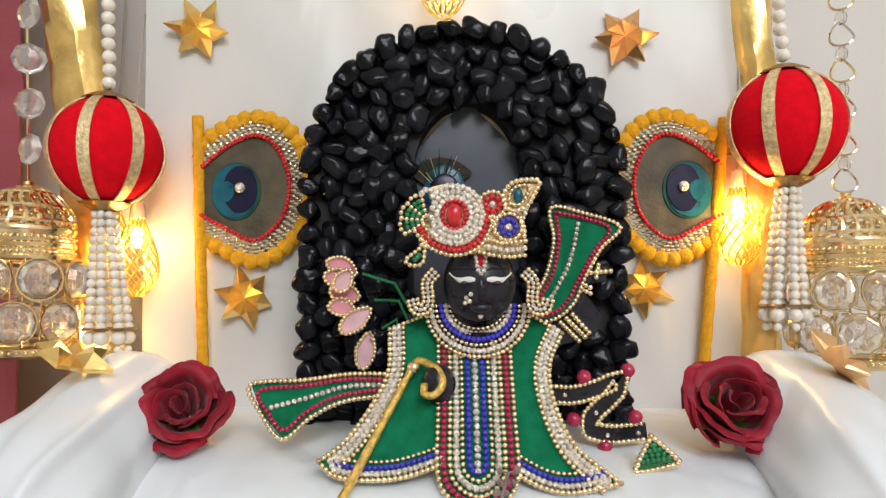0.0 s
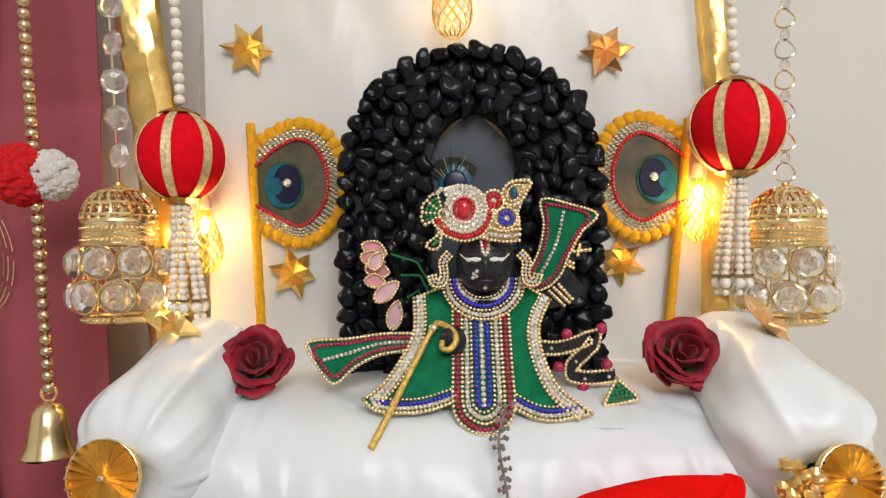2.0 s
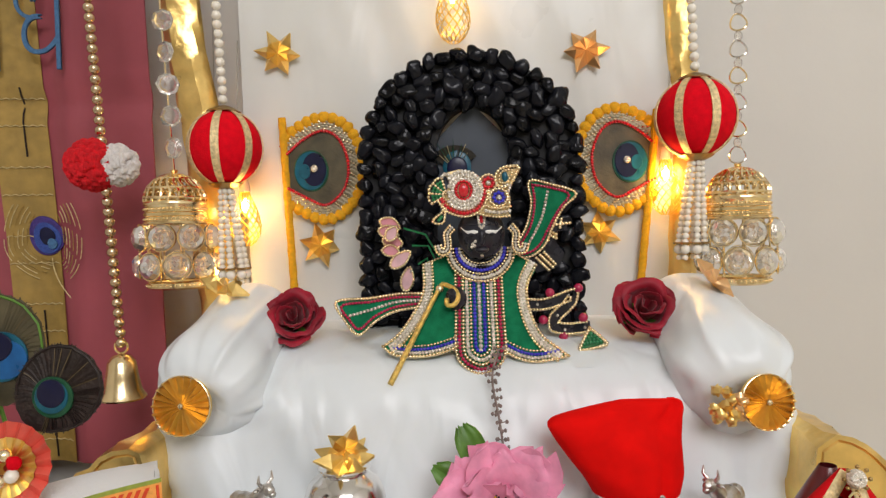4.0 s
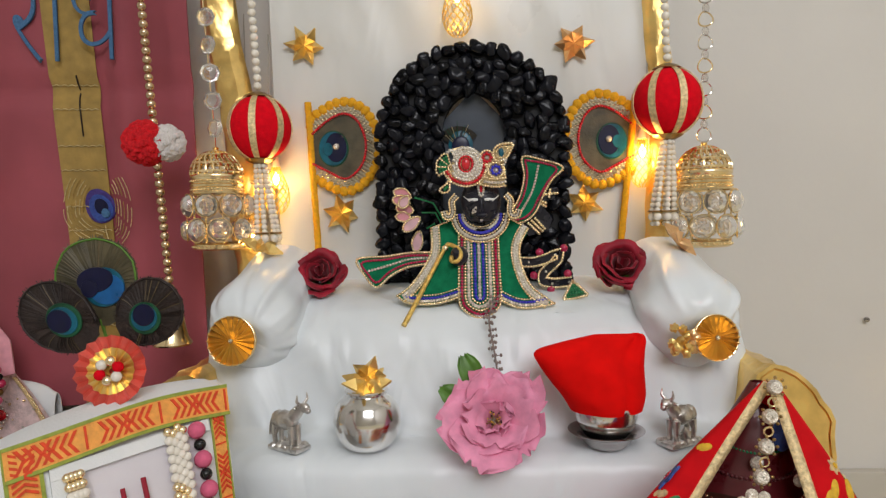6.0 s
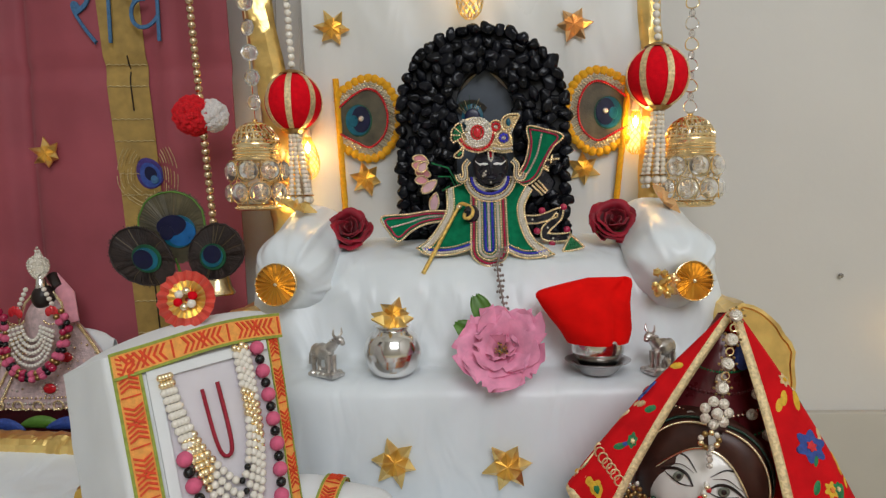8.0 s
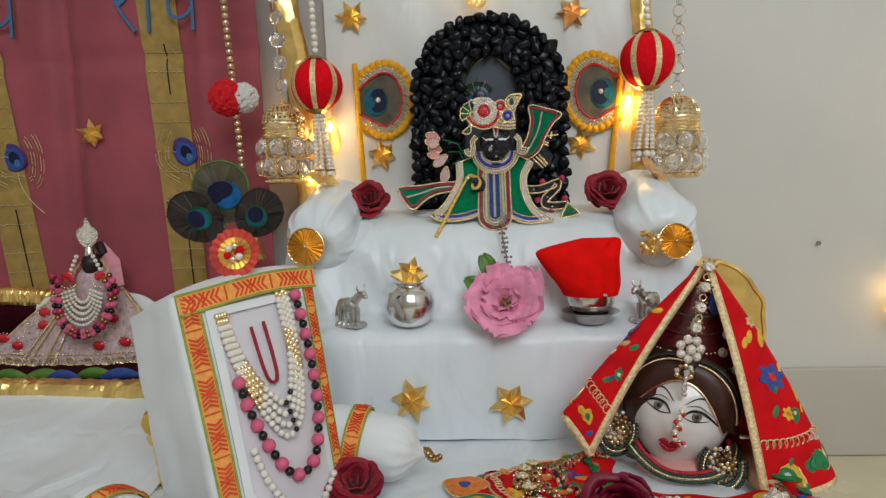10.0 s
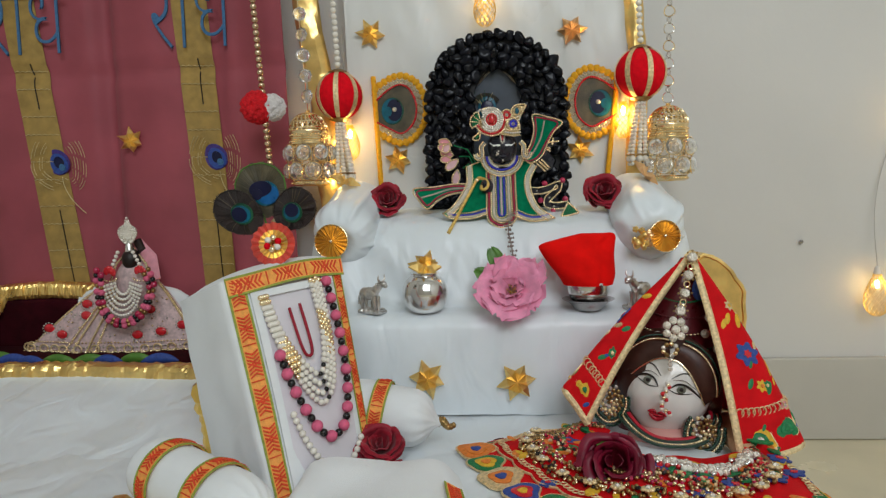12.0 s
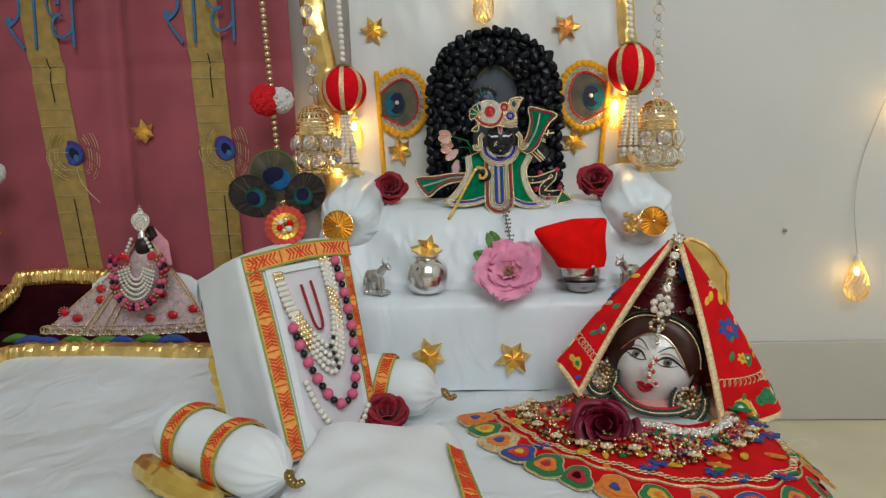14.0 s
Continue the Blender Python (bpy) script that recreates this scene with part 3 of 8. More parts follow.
# ---------------------------------------------------------------- pebble arch
def arch():
    cx, hw, z0, spring, top = 0.0105, 0.0865, 0.3235, 0.452, 0.535
    ncx, nhw, ntop, nspring = 0.0125, 0.0285, 0.491, 0.452
    t = thing("pebble_arch", "arched shrine frame covered in glossy black pebbles", "shrine arch", (cx, 0.345, z0))
    def outer(k, grow=0.0):
        pts = [(-hw - grow, 0.0)]
        for i in range(k + 1):
            a = math.pi * (1 - i / k)
            pts.append(((hw + grow) * math.cos(a), spring - z0 + (top - spring + grow) * math.sin(a)))
        return pts + [(hw + grow, 0.0)]
    board = Geo(BOARD)
    # board in two side plates and a crown, leaving the niche open
    out = outer(40, -0.004)[1:-1]
    inn = []
    for i in range(41):
        a = math.pi * (1 - i / 40)
        inn.append((ncx - cx + nhw * math.cos(a), nspring - z0 + (ntop - nspring) * math.sin(a)))
    out, inn = [(-hw + 0.004, 0)] + out + [(hw - 0.004, 0)], [(ncx - cx - nhw, 0)] + inn + [(ncx - cx + nhw, 0)]
    n = len(out)
    v = [(x, -0.002, z) for x, z in out] + [(x, -0.002, z) for x, z in inn] + [(x, 0.014, z) for x, z in out] + [(x, 0.014, z) for x, z in inn]
    f = []
    for i in range(n - 1):
        f += [(i, i + 1, n + i + 1, n + i)[::-1], (2 * n + i, 2 * n + i + 1, 3 * n + i + 1, 3 * n + i), (i, i + 1, 2 * n + i + 1, 2 * n + i), (n + i, n + i + 1, 3 * n + i + 1, 3 * n + i)[::-1]]
    board.add(v, f)
    part("board", board, t, "black backing board")
    part("niche_panel", Geo(SLATE).slab([(ncx - cx - nhw - 0.003, 0), (ncx - cx + nhw + 0.003, 0), (ncx - cx + nhw + 0.003, 0.14), (ncx - cx, 0.172), (ncx - cx - nhw - 0.003, 0.14)], 0.008, 0.013), t, "smooth blue-grey panel inside the niche")
    # peacock feather inside the niche
    g = Geo(FEATHERBROWN)
    def tuft(u, v):
        a = (u - 0.5) * 1.9
        r = 0.004 + 0.017 * v
        return (-0.012 + r * math.sin(a), 0.006 - 0.002 * v, 0.118 + r * math.cos(a))
    g.sheet(tuft, 14, 5, FEATHERBROWN, thick=0.0006)
    g.ball((-0.010, 0.004, 0.122), (0.011, 0.0012, 0.013), FEATHERTEAL, seg=18, rings=8)
    g.ball((-0.010, 0.0025, 0.121), (0.008, 0.0012, 0.009), FEATHERBLUE, seg=18, rings=8)
    ob = part("feather", g, t, "peacock feather tuft with a blue eye")
    for i in range(18):
        a = (i / 17 - 0.55) * 1.5
        s = Vector((-0.012, 0.003, 0.120))
        e = s + Vector((math.sin(a), 0, math.cos(a))) * random.uniform(0.014, 0.024)
        b = Geo(FEATHERGREEN).tube([s, e + Vector((0.002 * random.uniform(-1, 1), -0.001, 0))], 0.00022, random.choice((FEATHERBROWN, FEATHERGREEN, FEATHERGREEN, GOLDTHREAD)), seg=4)
        part("barb", b, ob)
    # pebbles: shapes shared by many
    rnd = random.Random(4)
    shapes = []
    for k in range(14):
        tv, tf = ico(3)
        e1, e2 = rnd.uniform(0.82, 1.28), rnd.uniform(0.66, 1.0)
        off = Vector((k * 7.3, 2, 1))
        v = np.array([np.array(p) * (1 + 0.38 * noise.noise(Vector(p) * 1.2 + off) + 0.08 * noise.noise(Vector(p) * 2.6 + off)) for p in tv])
        v = np.sign(v) * np.abs(v) ** 0.88 * np.array([0.0064 * e1, 0.0048, 0.0064 * e2])
        shapes.append(Geo(PEBBLE).add(v, tf).mesh("pebble", 60))
    def inside(x, z):
        if z < 0.004 or abs(x) > hw + 0.001:
            return False
        if z > spring - z0 and (x / hw) ** 2 + ((z - spring + z0) / (top - spring)) ** 2 > 0.985:
            return False
        nx = (x - (ncx - cx)) / (nhw + 0.003)
        if abs(nx) < 1 and z < nspring - z0:
            return False
        if z >= nspring - z0 and nx * nx + ((z - nspring + z0) / (ntop - nspring + 0.003)) ** 2 < 1:
            return False
        return True
    placed = []
    # a first row right on the rim, then the rest packed between
    rim = [p for p in curve_points(outer(30, -0.0062), 44)]
    for p in rim:
        placed.append((p[0], p[1]))
    tries = 0
    while tries < 26000:
        tries += 1
        x, z = rnd.uniform(-hw, hw), rnd.uniform(0, top - z0)
        if inside(x, z) and all((x - a) ** 2 + ((z - b) * 1.12) ** 2 > (0.0106 if tries < 15000 else 0.0092) ** 2 for a, b in placed):
            placed.append((x, z))
    for x, z in placed:
        s = rnd.uniform(0.92, 1.18)
        m = pose(x, -0.0045 - rnd.uniform(0, 0.004), max(z, 0.005), rnd.uniform(-14, 14), rnd.uniform(0, 360), rnd.uniform(-14, 14)) @ Matrix.Diagonal((s, s, s, 1))
        piece("pebble", rnd.choice(shapes), t, m)
    return t


arch()


# ---------------------------------------------------------------- the dressed figure
def figure():
    """Flat dressed statue before the arch, one mesh. Figures in millimetres from the foot of its middle."""
    g = Geo(GREEN)
    X0, Y0, Z0 = 0.014, 0.262, 0.310
    def rp(x, z, off=0.0):
        """A point on the leaning plane of the robe."""
        return ((x - 14) / 1000, 0.7 * (z - 310) / 1000 - 0.82 * off / 1000, (z - 310) / 1000 + 0.573 * off / 1000)
    def up(x, z, y=0.30):
        """A point on an upright plane."""
        return ((x - 14) / 1000, y - Y0, (z - 310) / 1000)
    def cloth(points, place, mat, thick=1.6, lift=0.0):
        o = [place(*p) for p in points]
        n = len(o)
        b = [tuple(np.array(q) + np.array([0, thick / 1000, -0.0003])) for q in o]
        a = sum(points[i][0] * points[(i + 1) % n][1] - points[(i + 1) % n][0] * points[i][1] for i in range(n))
        order = list(range(n)) if a > 0 else list(range(n))[::-1]
        f = [tuple(order), tuple(n + i for i in order[::-1])] + [(i, (i + 1) % n, n + (i + 1) % n, n + i) for i in range(n)]
        g.add(o + b, f, mat)
    def row(points, place, mat, r=0.95, gap=1.95, lift=1.0, closed=False):
        gap, r = gap * 1.14, r * (1.32 if mat in (BEADGOLD, CRYSTALBEAD) else 1.22)
        p = spaced([(q[0], q[1]) for q in points], gap, closed)
        if place is rp:
            q = [rp(a, b, lift) for a, b in p]
        else:
            q = [tuple(np.array(place(a, b)) + np.array([0, -lift / 1000, 0])) for a, b in p]
        g.beads(q, r / 1000, mat, 2)
    # robe halves
    left = [(-6, 381), (-25, 374), (-24.5, 356), (-31, 342), (-41, 329), (-51, 322), (-42, 316.5), (-20, 316), (0, 321)]
    right = [(40, 381), (55, 372), (47.5, 358), (48, 343), (54, 328), (64, 319.5), (71, 314.5), (52, 311.5), (40, 313), (29, 318)]
    lft = [tuple(q) for q in curve_points(left[:6], 24)] + [tuple(q) for q in curve_points(left[5:], 12)[1:]]
    rgt = [tuple(q) for q in curve_points(right[:7], 24)] + [tuple(q) for q in curve_points(right[6:], 12)[1:]]
    cloth(lft + [(14, 325), (14, 372)], rp, GREEN)
    cloth(rgt + [(14, 325), (14, 372)], rp, GREEN)
    def inset(line, d):
        p = curve_points(line, 16)
        t = np.gradient(p, axis=0)
        nrm = np.stack([-t[:, 1], t[:, 0]], axis=1)
        nrm /= np.linalg.norm(nrm, axis=1, keepdims=True)
        return [tuple(q) for q in p + nrm * d]
    for line, s in ((left[1:6], 1), (right[1:7], -1)):
        for d, mat, r in ((0, BEADGOLD, 0.95), (2.1, CRYSTALBEAD, 1.1), (4.3, CRYSTALBEAD, 1.1), (6.3, BEADGOLD, 0.9)):
            q = inset(line, s * d)
            row(q if d < 2 else q[:-1], rp, mat, r)
    for line, s in ((left[5:], -1), (right[6:], -1)):
        sg = 1 if line is not None and line[0][0] < 0 else -1
        for d, mat, r in ((0, BEADGOLD, 0.95), (2.1, CRYSTALBEAD, 1.05), (4.2, BLUEBEAD, 1.0), (6.2, BEADGOLD, 0.75)):
            q = inset(line, sg * d)
            row(q if d < 2 else q[2:], rp, mat, r)
    row([(-25, 374), (-6, 381)], rp, BEADGOLD), row([(40, 381), (55, 372)], rp, BEADGOLD)
    # middle panel
    def ushape(h, bottom):
        return [(14 - h, 368), (14 - h, 340), (14 - h, 310 + 8 + (16 - h) * 0.3)] + [(14 + h * math.cos(a), bottom + h + h * math.sin(a)) for a in (math.pi * 1.25, math.pi * 1.5, math.pi * 1.75)] + [(14 + h, 310 + 8 + (16 - h) * 0.3), (14 + h, 340), (14 + h, 368)]
    cloth([(-2, 370)] + [(14 + 16 * math.cos(a), 320 + 15 * math.sin(a)) for a in np.linspace(math.pi, 2 * math.pi, 14)] + [(30, 370)], lambda x, z: rp(x, z, 1.2), GREEN)
    for h, mat, r in ((16.2, BEADGOLD, 0.95), (13.7, MAROONBEAD, 1.1), (11.2, BEADGOLD, 0.95), (8.5, CRYSTALBEAD, 1.2), (5.9, BEADGOLD, 0.85), (3.3, BLUEBEAD, 1.15)):
        row(ushape(h, 304.5 + (16.4 - h)), rp, mat, r, 2.0, 2.2)
    row([(14, 366), (14, 318)], rp, CRYSTALBEAD, 1.2, 2.3, 2.2)
    # collar
    pcol = lambda x, z: rp(x, z, 2.6 + max(0, z - 363) * 0.15)
    arc = np.linspace(math.pi * 1.0, math.pi * 2.0, 16)
    cloth([(16 + 24.5 * math.cos(a), 381.5 + 21 * math.sin(a)) for a in arc] + [(16 + 12.5 * math.cos(a), 381.5 + 9.5 * math.sin(a)) for a in arc[::-1]], pcol, BLACKSKIN)
    for k, mat, r in ((0, BEADGOLD, 0.9), (2.4, CRYSTALBEAD, 1.15), (4.8, BEADGOLD, 0.8), (7.0, BLUEBEAD, 1.15), (9.3, CRYSTALBEAD, 1.05), (11.4, BEADGOLD, 0.8)):
        row([(16 + (24.2 - k) * math.cos(a), 381.5 + (20.8 - k) * math.sin(a)) for a in arc], lambda x, z: rp(x, z, 3.6 + max(0, z - 363) * 0.15), mat, r, 1.95, 1.0)
    # left sleeve
    sl = [(-24, 355), (-42, 355), (-62, 352.5), (-86, 350.5), (-80, 338), (-70, 328), (-58, 337), (-44, 343.5), (-24, 346)]
    pl = lambda x, z: up(x, z, 0.291 + 0.0003 * (z - 340))
    cloth([tuple(q) for q in sl], pl, GREEN)
    row(sl, pl, BEADGOLD, 0.95, 1.95, 0.8)
    sl2 = [(-24, 352.5), (-43, 352.7), (-62, 350), (-82, 347.8), (-77, 338.5), (-69.5, 331.8), (-59, 340), (-45, 346), (-24, 348.6)]
    row(sl2, pl, MAROONBEAD, 0.95, 1.95, 0.8)
    row([(-26, 350.5), (-44, 349.5), (-62, 344.5), (-76, 341)], pl, CRYSTALBEAD, 0.95, 2.2, 0.8)
    # right hanging scarf
    fl = [(53, 433), (70, 430), (86.5, 423.5), (77, 413), (69, 399), (63, 386), (52, 378), (40, 380), (50, 400), (54, 417)]
    pf = lambda x, z: up(x, z, 0.319)
    cloth(fl, pf, GREEN)
    row(fl, pf, BEADGOLD, 0.95, 1.95, 0.8, True)
    row([(55, 430.5), (70, 427.5), (81.5, 422.5), (74, 412), (66, 398), (60, 387), (52, 381), (43.5, 382), (53, 400), (56.5, 417), (55, 430.5)], pf, MAROONBEAD, 0.95, 1.95, 0.8)
    row([(66, 425), (61, 405), (50, 385)], pf, CRYSTALBEAD, 0.95, 2.2, 0.8)
    # head: ball with a nose and ears' ornaments
    hx, hy, hz = 0.0028, 0.303 - Y0, 0.0862
    g.ball((hx, hy, hz), (0.0168, 0.0145, 0.0190), BLACKSKIN, seg=36, rings=24)
    g.ball((hx, hy - 0.0125, hz - 0.003), (0.0024, 0.0035, 0.006), BLACKSKIN, seg=12, rings=10)
    g.ball((hx, hy - 0.0115, hz - 0.0115), (0.0048, 0.0028, 0.0022), BLACKSKIN, seg=12, rings=8)
    g.tube([(hx, hy + 0.002, hz - 0.02), (hx, hy + 0.006, hz - 0.03)], 0.009, BLACKSKIN, seg=16)
    def skin(dx, dz, off=0.0003):
        """A point on the face."""
        q = math.sqrt(max(0.03, 1 - (dx / 16.8) ** 2 - (dz / 19.0) ** 2))
        return (hx + dx / 1000, hy - 0.0145 * q - off, hz + dz / 1000)
    pe = lambda x, z: up(x, z, 0.2965)
    for s in (-1, 1):
        eye = curve_points([(s * 2.6, 0.9), (s * 5.0, 1.0), (s * 8.5, 0.6), (s * 11.5, 1.8), (s * 14.2, 4.2)], 16)
        g.tube([skin(a, b) for a, b in eye], [0.0004 + 0.0011 * math.sin(math.pi * min(1, (i + 1) / 12)) for i in range(16)], WHITEPAINT, seg=8, flat=0.5)
        g.ball(skin(s * 7.0, -0.6, 0.0009), (0.0022, 0.0005, 0.0010), BLACKSKIN, seg=10, rings=6)
        g.tube([skin(s * 2.0, 5.2), skin(s * 7.5, 6.2), skin(s * 13.0, 5.6)], [0.0004, 0.0007, 0.0004], BLACKSKIN, seg=6)
        hook = [(16.8 + s * 20.5, 400.5), (16.8 + s * 24.0, 396), (16.8 + s * 23.5, 389.5), (16.8 + s * 24.5, 384.5), (16.8 + s * 29.0, 384.0), (16.8 + s * 30.5, 388.0)]
        for d, mat in ((-2.1, BEADGOLD), (0.0, CRYSTALBEAD), (2.1, BEADGOLD)):
            row(inset(hook, s * d), pe, mat, 0.85, 1.8, 1.0)
        cloth([tuple(q) for q in inset(hook, 2.4)] + [tuple(q) for q in inset(hook, -2.4)][::-1], pe, BLACKSKIN, 1.5)
    g.beads([skin(-4.6, -5.6), skin(-6.4, -7.2), skin(-5.0, -8.6), skin(-7.0, -9.4)], 0.0012, CRYSTALBEAD, 2)
    g.beads([skin(0, -15.5)], 0.0013, CRYSTALBEAD, 2)
    for dx in (-3.0, 3.0):
        g.beads([skin(dx * (0.45 + 0.55 * k / 6), 5.0 + 2.0 * k, 0.0006) for k in range(6)], 0.0011, CRYSTALBEAD, 2)
    g.beads([skin(0, 3.6, 0.0006), skin(0, 17.0, 0.0006)], 0.0011, CRYSTALBEAD, 2)
    g.tube([skin(0, 7.0), skin(0, 15.0)], 0.0012, LIPRED, seg=8)
    # turban ornament
    pc = lambda x, z: up(x, z, 0.289)
    def ring(cx, cz, rx, rz, a0=0.0, a1=2 * math.pi):
        return [(cx + rx * math.cos(a), cz + rz * math.sin(a)) for a in np.linspace(a0, a1, 20)]
    cloth([(-10, 419), (-4, 411), (5, 408.5), (14, 410), (20, 408.5), (36, 408.5), (36, 417), (34, 424), (40, 433), (43, 440), (33, 440), (25, 433), (18, 434), (12, 438), (2, 440.5), (-8, 438), (-4, 432)], pc, LACE, 3)
    # round crest of clear stones about a red gem, its tail curling to one side
    for rad, a0, a1 in ((12.6, -2.5, 2.45), (10.1, -3.0, 2.85), (7.6, -3.14, 3.0)):
        row(ring(5, 426, rad, rad * 1.02, a0, a1), pc, CRYSTALBEAD, 1.2, 2.2, 1.5)
    row([(-3.5, 435.5), (-7, 437.5), (-9.5, 435.5)], pc, CRYSTALBEAD, 1.1, 2.1, 1.5)
    row(ring(5, 426, 5.2, 6.4), pc, REDBEAD, 0.95, 1.9, 1.6, True)
    g.ball(tuple(np.array(pc(5, 426)) + np.array([0, -0.0022, 0])), (0.0036, 0.0022, 0.0050), REDBEAD, seg=14, rings=10)
    # red band below it between gold rows, rising beside the crest
    band = [(-10.5, 420), (-5, 413.5), (5, 410.2), (14, 413), (18.5, 420), (19.5, 425.5)]
    row(inset(band, 2.3), pc, BEADGOLD, 0.85, 1.9, 1.3), row(band, pc, REDBEAD, 1.1, 2.1, 1.6), row(inset(band, -2.3), pc, BEADGOLD, 0.9, 1.9, 1.5)
    # red flower, blue flower and plume
    row(ring(22, 430.5, 3.2, 3.2), pc, REDBEAD, 1.15, 2.1, 1.8, True), row(ring(22, 430.5, 5.8, 5.8), pc, BEADGOLD, 0.9, 1.9, 1.6, True)
    row(ring(29, 420.5, 3.3, 3.3), pc, BLUEBEAD, 1.2, 2.2, 1.8, True), row(ring(29, 420.5, 5.9, 5.9), pc, BEADGOLD, 0.9, 1.9, 1.6, True)
    g.beads([tuple(np.array(pc(*q)) + np.array([0, -0.0024, 0])) for q in ((22, 430.5), (29, 420.5))], 0.0016, CRYSTALBEAD, 2)
    plume = [(27.5, 430), (27, 435), (30.5, 440), (36, 441.5), (43, 441), (40.5, 435), (37.5, 430), (32, 427.5)]
    row(plume, pc, BEADGOLD, 1.0, 2.0, 1.6, True), row([(30, 431), (30, 435.5), (33, 438.5), (38.5, 438.8), (37, 434), (34, 430.5)], pc, BEADGOLD, 0.8, 1.8, 1.6, True)
    g.ball(tuple(np.array(pc(33.5, 434.5)) + np.array([0, -0.002, 0])), (0.0022, 0.0014, 0.0034), FEATHERTEAL, seg=10, rings=8)
    row([(33, 428), (37, 429), (35.5, 424.5)], pc, CRYSTALBEAD, 0.95, 2.0, 1.6)
    row([(16, 409.5), (22, 408), (29, 407.2), (36, 407.8)], pc, BEADGOLD, 0.9, 1.9, 1.6), row([(20, 411.4), (28, 410.2), (36, 411)], pc, CRYSTALBEAD, 1.1, 2.2, 1.8)
    row([(20, 415), (27, 413.2), (36.5, 414.2)], pc, BEADGOLD, 0.9, 1.9, 1.6), row([(23, 418), (22, 421.5), (24, 424.5)], pc, BEADGOLD, 0.9, 1.9, 1.6), row([(36, 416.5), (36, 420), (34.5, 424.5)], pc, BEADGOLD, 0.9, 1.9, 1.6)
    # fan of green beads at the turban's side
    hub = (-7.0, 423.5)
    cloth([hub, (-8, 435), (-17, 432.5), (-18, 424), (-17, 416)], lambda x, z: up(x, z, 0.2895), BLACKSKIN)
    for k in range(4):
        a = radians(104 + k * 36)
        row([hub, (hub[0] + 11.5 * math.cos(a), hub[1] + 11.5 * math.sin(a))], pc, BEADGOLD, 0.85, 1.85, 1.4)
        if k < 3:
            for da, r0, r1 in ((0.18, 4.5, 9.2), (0.42, 4.5, 9.2)):
                row([(hub[0] + q * math.cos(a + da), hub[1] + q * math.sin(a + da)) for q in (r0, r1)], pc, GREENBEAD, 1.0, 2.0, 1.2)
            row([(hub[0] + q * math.cos(a + da), hub[1] + q * math.sin(a + da)) for q, da in ((11.5, 0.0), (12.4, 0.3), (11.5, 0.6))], pc, BEADGOLD, 0.9, 1.9, 1.4)
    row([(-9, 417), (-10, 411.5), (-16.5, 406), (-14, 403.5), (-9.2, 404.5), (-8, 411), (-7, 416)], pc, BEADGOLD, 0.9, 1.9, 1.2), row([(-12.5, 406), (-10.6, 408)], pc, GREENBEAD, 1.0, 2.0, 1.2)
    cloth([(-9, 416), (-16, 405), (-9.5, 404.5), (-7.5, 415)], lambda x, z: up(x, z, 0.2895), BLACKSKIN)
    # lotus of pink cloth petals
    plo = lambda x, z: up(x, z, 0.322)
    def petal(cx, cz, w, h, ang, mat=PINKCLOTH, y=0.322):
        plo = lambda x, z: up(x, z, y)
        c, s = math.cos(radians(ang)), math.sin(radians(ang))
        o = []
        for a in np.linspace(0, 2 * math.pi, 18, endpoint=False):
            x, z = w * math.cos(a) * (1 - 0.35 * max(0, math.sin(a))), h * math.sin(a)
            o.append((cx + x * c - z * s, cz + x * s + z * c))
        cloth(o, plo, mat, 2.2)
        row(o, plo, BEADGOLD, 0.85, 1.75, 0.6, True)
    PALEPINK = material("pale_pink_cloth", (0.76, 0.47, 0.52), 0.7, vary=0.1, scale=150)
    for k, (x, z, w, h) in enumerate(((-50, 404.5, 8.0, 4.6), (-51, 398.5, 7.6, 4.8), (-48, 391.5, 7.4, 4.6), (-49.5, 385, 6.2, 4.2))):
        petal(x, z, w, h, -24 + 6 * k, y=0.3225 - 0.0016 * k)
    petal(-48, 397.5, 4.2, 6.0, -35, PALEPINK, 0.3145), petal(-42, 378.5, 4.6, 9, -52, PALEPINK, 0.3145), petal(-38, 363.5, 4.6, 9, -12, PALEPINK)
    g.beads([tuple(np.array(plo(*q)) + np.array([0, -0.0012, 0])) for q in ((-50, 398), (-37, 381), (-35, 369))], 0.0013, CRYSTALBEAD)
    for a, b in (((-40, 401), (-14, 379)), ((-34, 388), (-16, 375)), ((-30, 374), (-22, 371))):
        g.tube([plo(*a), plo((a[0] + b[0]) / 2 + 3, (a[1] + b[1]) / 2 + 6), plo(*b)], 0.0008, GREENBEAD, seg=6)
    # raised arm with bands
    pa = lambda x, z: up(x, z, 0.322)
    cloth([(56, 392), (66, 396), (78, 380), (74, 370), (58, 366), (52, 374)], pa, BLACKSKIN, 7)
    cloth([(64, 402), (70, 407), (81, 404), (80, 397), (68, 396)], pa, BLACKSKIN, 5)
    for a, b in (((60, 379), (69, 370)), ((63, 381), (71, 372)), ((57, 377), (66, 368)), ((63, 398), (72, 394)), ((64, 395), (72, 391)), ((70, 401), (82, 402)), ((76, 405), (75, 399))):
        row([a, b], pa, BEADGOLD, 1.1, 2.0, 1)
    # lower feet trim
    pz = lambda x, z: up(x, z, 0.300)
    mid = np.array([(44, 346), (58, 345), (70, 348), (81, 352), (76, 344), (68, 336.5), (66, 330), (76, 327.5), (92, 329)])
    mid = curve_points(mid, 40)
    tan = np.gradient(mid, axis=0)
    nrm = np.stack([-tan[:, 1], tan[:, 0]], axis=1)
    nrm /= np.linalg.norm(nrm, axis=1, keepdims=True)
    side_a, side_b = mid + nrm * 3.6, mid - nrm * 3.6
